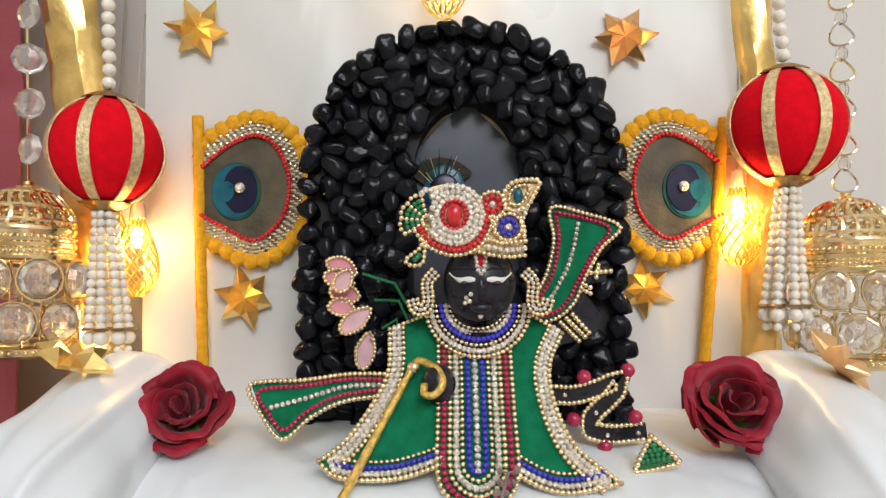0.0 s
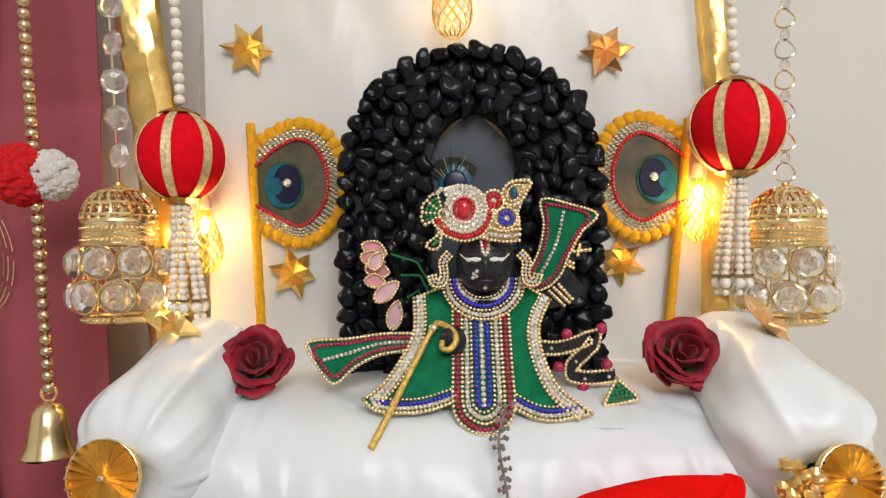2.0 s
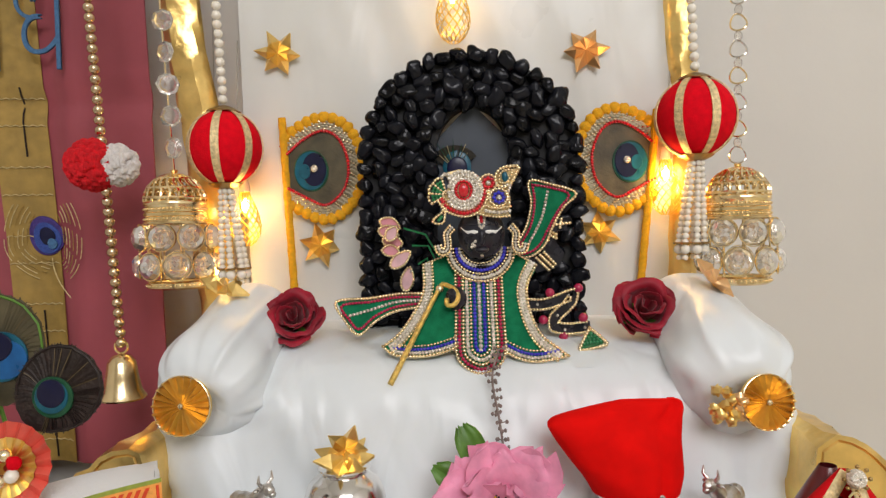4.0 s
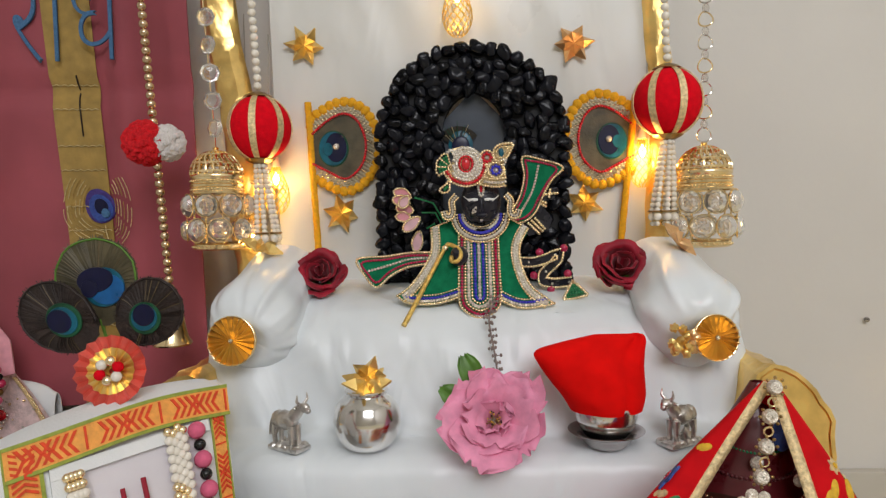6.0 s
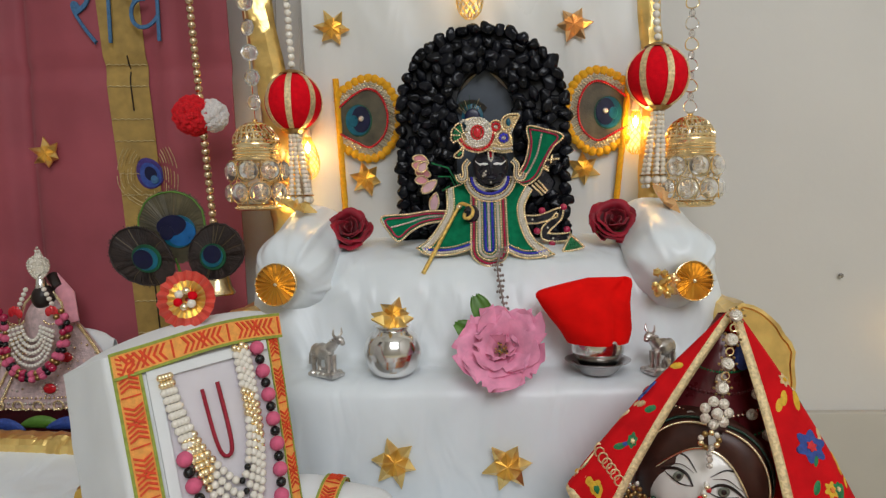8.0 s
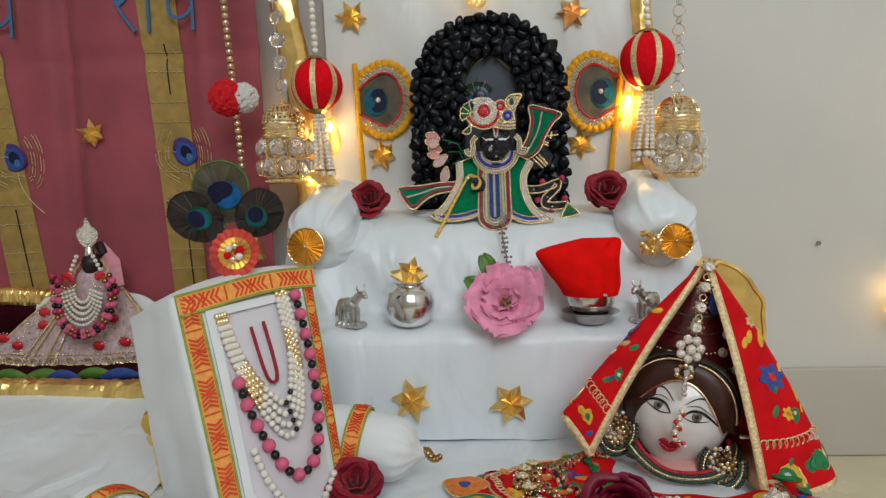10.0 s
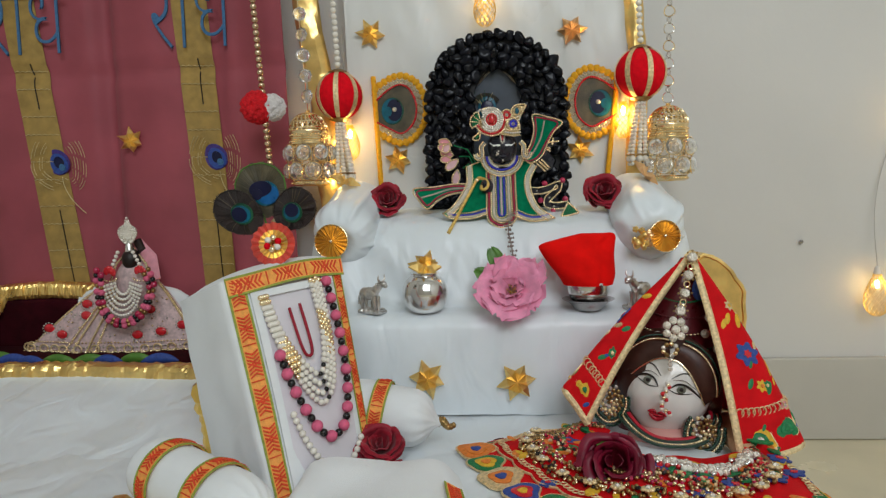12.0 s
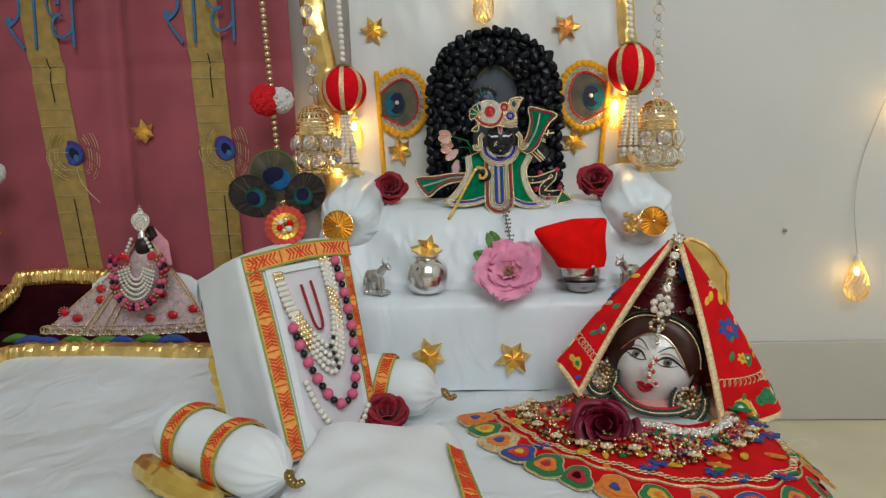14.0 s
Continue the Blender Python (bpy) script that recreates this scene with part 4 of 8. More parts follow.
    for k in range(39):
        cloth([tuple(side_a[k]), tuple(side_a[k + 1]), tuple(side_b[k + 1]), tuple(side_b[k])], pz, BLACKSKIN, 3)
    row([tuple(q) for q in side_a[::2]], pz, BEADGOLD, 0.95, 1.95, 0.8), row([tuple(q) for q in side_b[::2]], pz, BEADGOLD, 0.95, 1.95, 0.8)
    g.beads([tuple(np.array(pz(*q)) + np.array([0, -0.001, 0])) for q in ((55, 345), (77, 351), (69, 337), (74, 327), (88, 328))], 0.0012, CRYSTALBEAD)
    g.beads([pz(*q) for q in ((64, 353), (84, 356), (59, 334), (87, 335), (73, 322))], 0.0034, MAROONBEAD, sub=2)
    py = lambda x, z: up(x, z, 0.279)
    cloth([(87.5, 331), (99, 320.5), (80.5, 316)], py, GREENBEAD)
    row([(87.5, 331), (98.5, 321), (97, 319), (82, 316), (81, 318), (87.5, 331)], py, BEADGOLD, 1.05, 1.95, 0.8)
    for k in range(4):
        row([(88 - k * 1.5, 327 - k * 2.2), (88.5 + k * 2, 327.2 - k * 1.8)], py, GREENBEAD, 1.1, 2.0, 1)
    # forearm and golden stick with a crook
    g.ball(rp(-2, 349, 5), (0.0075, 0.007, 0.0085), BLACKSKIN, seg=16, rings=12)
    a, b = np.array(rp(-13, 356, 6)), np.array([-0.0585, -0.0135, -0.0080])
    g.tube([tuple(a + (b - a) * s) for s in np.linspace(0, 1, 24)], [0.0014 + 0.00002 * i + 0.0002 * (i % 2) for i in range(24)], STICKGOLD, seg=10)
    hook = [rp(-13, 355, 6), rp(-11, 357.5, 7), rp(-6, 355, 9), rp(-1.5, 351, 11), rp(-0.5, 346, 11), rp(-4, 342.5, 10), rp(-8, 343.5, 9), rp(-8, 347, 9)]
    g.tube([tuple(q) for q in curve_points(hook, 30)], 0.0017, STICKGOLD, seg=10)
    g.beads([hook[0]], 0.003, BEADGOLD, 2)
    return solid("deity_statue", g, "small black statue in a beaded green robe with jewelled turban", "statue", (X0, Y0, Z0 - 0.002))


figure()


# ---------------------------------------------------------------- ornaments on the back panel
def eye_ornament(s, centre, stick_top, stick_foot):
    """Peacock eye in a beaded frame beside a yellow stick. s: side on which the stick stands."""
    cx, cy, cz = centre
    t = thing("peacock_eye_ornament", "peacock feather eye in a beaded frame with yellow wool fringe", "wall ornament", centre, group="peacock eye ornaments")
    def rim(grow, n=44):
        """The almond outline, open towards the stick, grown outwards."""
        p = curve_points([(27, 12.5), (13, 24), (-1, 30), (-12, 25.5), (-19, 13), (-21, 0), (-18, -14), (-10, -24), (-1, -28), (11, -22.5), (27, -14)], n) / 1000
        t = np.gradient(p, axis=0)
        nrm = np.stack([-t[:, 1], t[:, 0]], axis=1)
        nrm /= -np.linalg.norm(nrm, axis=1, keepdims=True)
        return [(s * q[0], q[1]) for q in p + nrm * grow]
    g = Geo(FEATHERVANE)
    g.slab(rim(0.0), -0.002, 0.003, FEATHERVANE)
    part("feather", g, t, "brown and green peacock feather")
    e = Geo(FEATHERTEAL)
    def blob(cx, cz, rx, rz, y, mat, n=30):
        e.slab([(s * (cx + rx * math.cos(a)), cz + rz * math.sin(a)) for a in np.linspace(0, 6.28, n)[:-1]], y, y + 0.001, mat, bevel=0.0003)
    blob(0.0085, -0.001, 0.0142, 0.0168, -0.0027, FEATHERGREEN), blob(0.0090, -0.001, 0.0130, 0.0156, -0.0033, FEATHERTEAL)
    blob(0.0060, 0.000, 0.0098, 0.0136, -0.0039, FEATHERBLUE), blob(0.0135, -0.0015, 0.0045, 0.0060, -0.0044, FEATHERTEAL)
    part("feather_eye", e, t, "iridescent blue and teal feather eye")
    p = Geo(CRYSTALBEAD)
    p.ball((s * 0.0055, -0.0056, 0.0005), (0.003, 0.0022, 0.003), seg=12, rings=8)
    part("stone", p, t, "round clear stone")
    rr = Geo(REDBEAD)
    rr.beads([(x, -0.0035, z) for x, z in spaced(rim(0.0010), 0.0024)], 0.0015)
    part("red_bead_ring", rr, t)
    b = Geo(BEADGOLD)
    b.sheet(lambda u, v: (lambda q: (q[0], 0.0008, q[1]))(rim(0.0015 + 0.0085 * v, 41)[round(u * 40)]), 40, 2, BRAIDCLOTH, thick=0.001)
    for k in range(4):
        for i, (x, z) in enumerate(spaced(rim(0.0032 + 0.0021 * k), 0.0031)):
            b.beads([(x, -0.0018 + 0.0004 * k, z)], 0.0014, BRAIDCLOTH if (i + k) % 3 else BEADGOLD, squash=(1.3, 0.8, 0.75))
    part("braid", b, t, "cream and gold braided trim")
    for x, z in spaced(rim(0.0125), 0.0072)[1:-1]:
        y = Geo(YELLOW)
        y.ball((x, 0.0005, z), (0.0048, 0.0038, 0.0048), wobble=0.2, seg=12, rings=8)
        part("pompom", y, t)
    st = Geo(YELLOW)
    a, c = np.array(stick_top) - np.array(centre), np.array(stick_foot) - np.array(centre)
    st.tube([tuple(a + (c - a) * k) for k in np.linspace(0, 1, 30)], [0.0032 * (1 + 0.08 * math.sin(k * 2.4)) for k in range(30)], seg=12)
    part("stick", st, t, "yellow wool wrapped stick")
    return t


eye_ornament(-1, (-0.1095, 0.372, 0.4485), (-0.1410, 0.370, 0.491), (-0.1345, 0.372, 0.326))
eye_ornament(1, (0.1300, 0.372, 0.4490), (0.1605, 0.370, 0.489), (0.1435, 0.372, 0.326))


def star(name, m, R=0.0175, mat=None, points=6, group="gold foil stars", seed=0, label="folded gold foil star with pointed petals"):
    rnd = random.Random(seed)
    g = Geo(mat or FOIL)
    v, f = [(0, -0.003, 0), (0, 0.002, 0)], []
    def pt(r, b, y):
        return (r * math.sin(b), y, r * math.cos(b))
    for k in range(points):
        a = 2 * math.pi * (k + 0.5) / points + rnd.uniform(-0.06, 0.06)
        w = math.pi / points
        lift = rnd.uniform(0.002, 0.006)
        tip = R * rnd.uniform(0.90, 1.10)
        v += [pt(R * 0.58, 2 * math.pi * k / points, -0.0008), pt(R * 0.58, 2 * math.pi * k / points, 0.0012), pt(tip, a, -lift), pt(tip, a + 0.03, -lift + 0.0015), pt(R * 0.46, a + rnd.uniform(-0.10, 0.10), -0.0074)]
    for k in range(points):
        o, q = 2 + 5 * k, 2 + 5 * ((k + 1) % points)
        f += [(0, o + 4, o), (o, o + 4, o + 2), (o + 2, o + 4, q), (q, o + 4, 0), (1, o + 1, o + 3, q + 1), (o, o + 2, o + 3, o + 1), (o + 2, q, q + 1, o + 3)]
    g.add(v, f)
    return solid(name, g, label, "star", m=m, group=group, angle=10)


star("foil_star", pose(-0.143, 0.374, 0.5435, 0, 8, 0), 0.018, seed=1)
star("foil_star", pose(0.1055, 0.374, 0.538, 0, -6, 0), 0.0185, ROSEGOLD, seed=2)
star("foil_star", pose(-0.1125, 0.374, 0.387, 0, 14, 0), 0.0175, seed=3)
star("foil_star", pose(0.114, 0.376, 0.392, 0, 25, 0), 0.017, seed=4)
star("foil_star", pose(-0.065, 0.1795, 0.158, 0, 12, 0), 0.0195, seed=5)
star("foil_star", pose(0.024, 0.1795, 0.1545, 0, -10, 0), 0.0195, seed=6)
star("foil_star", pose(-0.470, 0.391, 0.424, 0, 20, 0), 0.0175, seed=7)
star("foil_star", pose(-0.166, 0.292, 0.3590, -84, 20, 0), 0.0175, seed=8, label="gold foil star lying on the arm cushion")
star("foil_star", pose(0.174, 0.292, 0.3585, -84, 50, 0), 0.0175, seed=9, mat=ROSEGOLD, label="copper foil star lying on the arm cushion")


# ---------------------------------------------------------------- hangings
def ball_hanging(place, r, seed):
    x, y, z = place
    rnd = random.Random(seed)
    t = thing("ball_hanging", "red velvet ball with gold ribbons on a pearl string and tassel", "hanging", place, group="red ball hangings")
    g = Geo(REDVELVET)
    g.ball((0, 0, 0), (r, r, r * 1.02), seg=48, rings=32)
    part("ball", g, t)
    for k in range(7):
        a0 = 2 * math.pi * (k + 0.25 + 0.1 * seed) / 7
        w = 0.105
        def rib(u, v, a0=a0, w=w):
            b = math.pi * (0.04 + 0.92 * v)
            a = a0 + (u - 0.5) * 2 * w / max(0.45, math.sin(b)) * (0.6 + 0.4 * math.sin(b))
            q = r * 1.018
            return (q * math.sin(b) * math.cos(a), q * math.sin(b) * math.sin(a), q * 1.02 * math.cos(b))
        part("ribbon", Geo(LACE).sheet(rib, 3, 28, thick=0.0008), t, "gold woven ribbon")
    for s in (1, -1):
        c = Geo(BRONZE)
        c.lathe([(0.002, s * r * 1.16), (0.006, s * r * 1.12), (0.0105, s * r * 1.04), (0.0128, s * r * 0.98), (0.0122, s * r * 0.965), (0.004, s * r * 1.01)], seg=36, wave=lambda a, z: 1 + 0.07 * math.sin(12 * a))
        part("cap", c, t, "brass filigree cap")
    h = 0.62 - z
    pearl = Geo(PEARL).beads([(0, 0, 0)], 0.0036, sub=3).mesh("pearl")
    for k in range(int(h / 0.0072)):
        piece("pearl", pearl, t, pose(-0.0003 * k + rnd.uniform(-0.0003, 0.0003), 0, r * 1.2 + 0.0036 + k * 0.0072))
    for k in range(7):
        a = 2 * math.pi * k / 7 + 0.3
        q = Geo(PEARL)
        n = 14
        for i in range(n):
            s = i / (n - 1)
            rad = 0.0045 + 0.0050 * s
            c = (rad * math.cos(a) + (0.004 * s if x < 0 else -0.004 * s), rad * math.sin(a), -r * 1.12 - 0.0022 - s * 0.059)
            q.beads([c], 0.0023 + 0.0004 * s, sub=2)
        c = (c[0], c[1], c[2] - 0.0055)
        q.beads([c], 0.0038, sub=2), q.beads([(c[0], c[1], c[2] - 0.0062)], 0.0022, sub=2)
        q.lathe([(0.0035, -0.0008), (0.0042, 0), (0.0035, 0.0008)], BRONZE, Matrix.Translation((c[0], c[1], c[2] + 0.0045)), seg=12)
        part("tassel_strand", q, t)
    return t


ball_hanging((-0.1795, 0.3440, 0.4648), 0.0282, 1)
ball_hanging((0.1812, 0.3420, 0.4772), 0.0290, 2)


def jhumka(place, links):
    """Bell-shaped gilt ornament with two rows of cut crystals, on a chain."""
    x, y, z = place
    t = thing("jhumka_hanging", "gilt filigree dome hanging with clear crystal drops on a chain", "hanging", place, group="crystal jhumka hangings")
    d = Geo(GOLD)
    R = 0.0225
    # pierced dome: ribs, rings and petal shaped openings
    for k in range(22):
        a = 2 * math.pi * k / 22
        d.tube([(R * math.sin(b) * math.cos(a + 0.10 * math.sin(6 * b)), R * math.sin(b) * math.sin(a + 0.10 * math.sin(6 * b)), -0.021 + 0.021 * math.cos(b)) for b in np.linspace(0.12, math.pi / 2, 9)], 0.0013, seg=5)
    for b in (0.3, 0.62, 1.08, 1.45):
        d.tube([(R * math.sin(b) * math.cos(a), R * math.sin(b) * math.sin(a), -0.021 + 0.021 * math.cos(b)) for a in np.linspace(0, 2 * math.pi, 40)[:-1]], 0.0012, closed=True, seg=6)
    d.beads([(R * 1.02 * math.sin(b) * math.cos(a), R * 1.02 * math.sin(b) * math.sin(a), -0.021 + 0.021 * math.cos(b)) for b in (0.45, 0.85, 1.25) for a in np.linspace(0, 2 * math.pi, 23)[:-1]], 0.0012)
    d.lathe([(0.001, 0.004), (0.003, 0.003), (0.002, 0.001), (0.004, -0.0005), (0.001, -0.001)], seg=14)
    part("dome", d, t, "pierced gilt filigree dome")
    w = Geo(GOLD)
    w.lathe([(R * 0.99, -0.0205), (R * 1.04, -0.022), (R * 1.04, -0.024), (R, -0.025), (R, -0.029), (R * 1.05, -0.030), (R * 1.05, -0.032), (R * 1.0, -0.033), (R * 1.0, -0.036), (R * 1.06, -0.0365), (R * 1.06, -0.038), (R * 0.97, -0.039), (R * 0.95, -0.0385), (R * 0.95, -0.021)], seg=48)
    for zz in (-0.027, -0.0345):
        w.beads([(R * 1.02 * math.cos(a), R * 1.02 * math.sin(a), zz) for a in np.linspace(0, 2 * math.pi, 49)[:-1]], 0.0011)
    part("band", w, t, "beaded gilt band")
    for rowk, (zz, rad, n, cr) in enumerate(((-0.0485, 0.0272, 8, 0.0108), (-0.0700, 0.0265, 8, 0.0108))):
        for k in range(n):
            a = 2 * math.pi * (k + 0.5 * rowk) / n
            m = pose(rad * math.cos(a), rad * math.sin(a), zz, 0, 0, math.degrees(a) + 90) @ pose(0, 0, 0, 90)
            c = Geo(CRYSTAL)
            c.lathe([(0.0005, 0.0062), (cr * 0.40, 0.0056), (cr * 0.74, 0.0036), (cr * 0.93, 0), (cr * 0.74, -0.0036), (cr * 0.40, -0.0056), (0.0005, -0.0062)], CRYSTAL, m, seg=10)
            ob = part("crystal", c, t, "faceted clear crystal in a gilt rim", 5)
            rim = Geo(GOLD)
            rim.lathe([(cr * 0.94, -0.0006), (cr * 1.0, -0.0006), (cr * 1.0, 0.0006), (cr * 0.94, 0.0006), (cr * 0.94, -0.0006)], GOLD, m, seg=20)
            part("rim", rim, ob)
    b = Geo(GOLD)
    b.lathe([(0.0205, -0.0815), (0.0225, -0.083), (0.0225, -0.0865), (0.0200, -0.088), (0.0185, -0.086), (0.0185, -0.0825), (0.0205, -0.0815)], seg=40)
    b.beads([(0.0226 * math.cos(a), 0.0226 * math.sin(a), -0.0848) for a in np.linspace(0, 2 * math.pi, 41)[:-1]], 0.0012)
    for k in range(9):
        a = 2 * math.pi * (k + 0.5) / 9
        b.tube([(0.0215 * math.cos(a), 0.0215 * math.sin(a), -0.038), (0.0215 * math.cos(a), 0.0215 * math.sin(a), -0.082)], 0.0007, seg=5)
    part("base_ring", b, t, "gilt base ring")
    c = Geo(SILVER)
    zz = 0.004
    top = 0.63 - z
    lean = -0.05 if x < 0 else 0.018
    k = 0
    while zz < top:
        px = lean * zz
        if links == "crystal":
            c.tube([(px, 0, zz), (px + lean * 0.008, 0, zz + 0.009)], 0.0007, GOLD, seg=5)
            zz += 0.0085
            o = Geo(CRYSTAL)
            o.lathe([(0.0005, -0.0036), (0.0052, -0.0028), (0.0088, 0), (0.0052, 0.0028), (0.0005, 0.0036)], CRYSTAL, pose(px, 0, zz + 0.0080, 90, 0, 20 * (k % 3 - 1)), seg=8)
            part("crystal_link", o, t, "octagonal cut crystal", 5)
            zz += 0.0160
        else:
            c.tube([(px + 0.0062 * math.cos(a), 0.002 * math.sin(a * 2), zz + 0.0062 + 0.0062 * math.sin(a)) for a in np.linspace(0, 2 * math.pi, 21)[:-1]], 0.0007, GOLD if k % 2 else SILVER, closed=True, seg=6)
            zz += 0.0118
            o = Geo(CRYSTAL)
            o.ball((px, 0, zz + 0.0035), (0.0032, 0.0032, 0.0042), seg=8, rings=6)
            part("crystal_link", o, t, "small cut crystal bead", 5)
            zz += 0.0082
        k += 1
    part("chain", c, t)
    return t


jhumka((-0.2180, 0.3400, 0.4450), "crystal")
jhumka((0.2140, 0.3460, 0.4385), "ring")


def pompom_ball(g, c, r, wool):
    """A wool pompom of many small tufts."""
    rnd = random.Random(3)
    for k in range(420):
        a, b = rnd.uniform(0, 2 * math.pi), math.acos(rnd.uniform(-1, 1))
        d = Vector((math.sin(b) * math.cos(a), math.sin(b) * math.sin(a), math.cos(b)))
        q = Vector(c) + d * r * rnd.uniform(0.86, 1.0)
        g.ball(q, (r * 0.20, r * 0.20, r * 0.20), wool, seg=6, rings=4)
    g.ball(c, (r * 0.9, r * 0.9, r * 0.9), wool, seg=16, rings=10)


def bead_string(top, foot, pom_z, bell=True):
    t = thing("bead_string", "string of antique gold beads with red and white pompom and bell", "hanging", foot)
    a, b = np.array(top) - np.array(foot), np.zeros(3)
    g = Geo(ANTIQUE)
    n = int(np.linalg.norm(a) / 0.0078)
    pts = [b + (a - b) * k / n for k in range(n + 1)]
    bead = g.beads([(0, 0, 0)], 0.0041, sub=3).mesh("bead")
    for p in pts:
        piece("bead", bead, t, Matrix.Translation(p))
    g = Geo(REDWOOL)
    k = (pom_z - foot[2]) / a[2]
    c = a * k
    pompom_ball(g, (c[0] - 0.007, c[1] - 0.004, c[2]), 0.0178, REDWOOL), pompom_ball(g, (c[0] + 0.0105, c[1] + 0.001, c[2]), 0.0145, WHITEWOOL)
    part("pompom", g, t, "red and white wool pompom")
    if bell:
        g = Geo(GOLD)
        g.tube([(0.005 * math.cos(q), 0, -0.003 + 0.005 * math.sin(q)) for q in np.linspace(0, 6.28, 15)[:-1]], 0.001, GOLD, closed=True, seg=6)
        g.lathe([(0.001, -0.008), (0.007, -0.010), (0.0105, -0.015), (0.012, -0.026), (0.014, -0.036), (0.0175, -0.042), (0.0165, -0.0435), (0.011, -0.036), (0.006, -0.012), (0.001, -0.011)], seg=28)
        g.ball((0, 0, -0.042), (0.003, 0.003, 0.004), seg=10, rings=8)
        part("bell", g, t, "small brass bell")
    return t


bead_string((-0.2805, 0.335, 0.62), (-0.2625, 0.335, 0.316), 0.453)
bead_string((-0.666, 0.335, 0.62), (-0.6615, 0.335, 0.335), 0.372)


def bulb(place, h=0.048, r=0.0135, wire_to=None):
    """Teardrop fairy bulb of gold wire mesh with a lit lamp in it."""
    t = thing("fairy_bulb", "lit teardrop fairy bulb in gold wire mesh", "bulb", place, group="fairy bulbs")
    def rad(s):
        return r * max(0.30, math.sin(math.pi * 0.85 * max(s, 0.0) ** 0.7 + 0.25))
    g = Geo(GOLDMESH)
    for k in range(12):
        for d in (-1, 1):
            g.tube([(rad(1 - s) * math.cos(2 * math.pi * k / 12 + d * 3.0 * s), rad(1 - s) * math.sin(2 * math.pi * k / 12 + d * 3.0 * s), -h * s) for s in np.linspace(0, 1, 14)], 0.0004, seg=4)
    part("mesh", g, t, "gold wire mesh")
    e = Geo(BULBGLASS)
    e.ball((0, 0, -h * 0.25), (0.003, 0.003, 0.006), seg=10, rings=8)
    part("lamp", e, t, "glowing warm lamp")
    c = Geo(PEARL)
    c.lathe([(0.001, 0.010), (0.003, 0.009), (0.0042, 0.004), (0.0045, 0), (0.001, -0.001)], seg=16)
    if wire_to:
        q = [np.array((0, 0, 0.009))] + [np.array(w) - np.array(place) for w in wire_to]
        c.tube([tuple(w) for w in curve_points(q, 24)], 0.0006, WIRE, seg=5)
    part("cap", c, t, "white lamp cap")
    return t


bulb((0.0, 0.352, 0.590), wire_to=[(0.004, 0.36, 0.63), (0.02, 0.37, 0.68)])
bulb((0.166, 0.368, 0.449), 0.044, 0.0120, wire_to=[(0.171, 0.372, 0.49), (0.176, 0.385, 0.56)])
bulb((-0.172, 0.366, 0.432), 0.044, 0.0120, wire_to=[(-0.178, 0.372, 0.48), (-0.182, 0.39, 0.56)])
# Assumed bulb behind the panel's left edge, added to warm the wall there.
bulb((-0.222, 0.432, 0.455), 0.044, 0.0120, wire_to=[(-0.224, 0.445, 0.50), (-0.226, 0.455, 0.60)])
bulb((0.508, 0.440, 0.222), 0.056, 0.0155, wire_to=[(0.508, 0.45, 0.30), (0.522, 0.456, 0.37), (0.560, 0.456, 0.47)])
bulb((0.574, 0.440, 0.452), 0.056, 0.0155, wire_to=[(0.578, 0.452, 0.52), (0.58, 0.456, 0.60)])
# Light at x -0.190 has no bulb; added to warm the left side.
for place, watts in (((0.0, 0.350, 0.576), 0.020), ((0.163, 0.358, 0.432), 0.062), ((-0.170, 0.356, 0.415), 0.042), ((-0.190, 0.348, 0.366), 0.040), ((-0.222, 0.430, 0.440), 0.05), ((0.508, 0.436, 0.206), 0.028), ((0.570, 0.436, 0.435), 0.04)):
    glow(place, watts)

# ---------------------------------------------------------------- flowers
def petal_sheet(g, width, length, tilt, turn, cup, curl, mat, base=0.002, seed=0, ruffle=0.06):
    """One petal about the local z axis: opens outwards by tilt degrees, its rim curls back."""
    ct, st = math.cos(radians(turn)), math.sin(radians(turn))
    prof = [(base, 0.0)]
    steps = 10
    for i in range(steps):
        v = (i + 0.5) / steps
        a = radians(tilt * (0.55 + 0.45 * v) + curl * max(0, v - 0.72) / 0.28)
        prof.append((prof[-1][0] + length / steps * math.sin(a), prof[-1][1] + length / steps * math.cos(a)))
    def fn(u, v):
        s = 2 * u - 1
        k = v * steps
        i = min(int(k), steps - 1)
        r = prof[i][0] + (prof[i + 1][0] - prof[i][0]) * (k - i)
        h = prof[i][1] + (prof[i + 1][1] - prof[i][1]) * (k - i)
        w = width * (0.22 + 0.78 * math.sin(math.pi * (0.10 + 0.56 * v))) * (1 if v < 0.8 else math.sqrt(max(0.05, 1 - ((v - 0.8) / 0.22) ** 2)))
        n = ruffle * length * v * noise.noise(Vector((s * 2.2 + seed, v * 2.0, seed * 3.1)))
        x = s * w
        y = r - cup * w * s * s * (1.2 - 0.6 * v) + n
        z = h + cup * 0.5 * w * s * s * math.sin(radians(tilt)) + n * 0.7
        return (x * ct - y * st, x * st + y * ct, z)
    g.sheet(fn, 12, 12, mat, thick=0.0005)


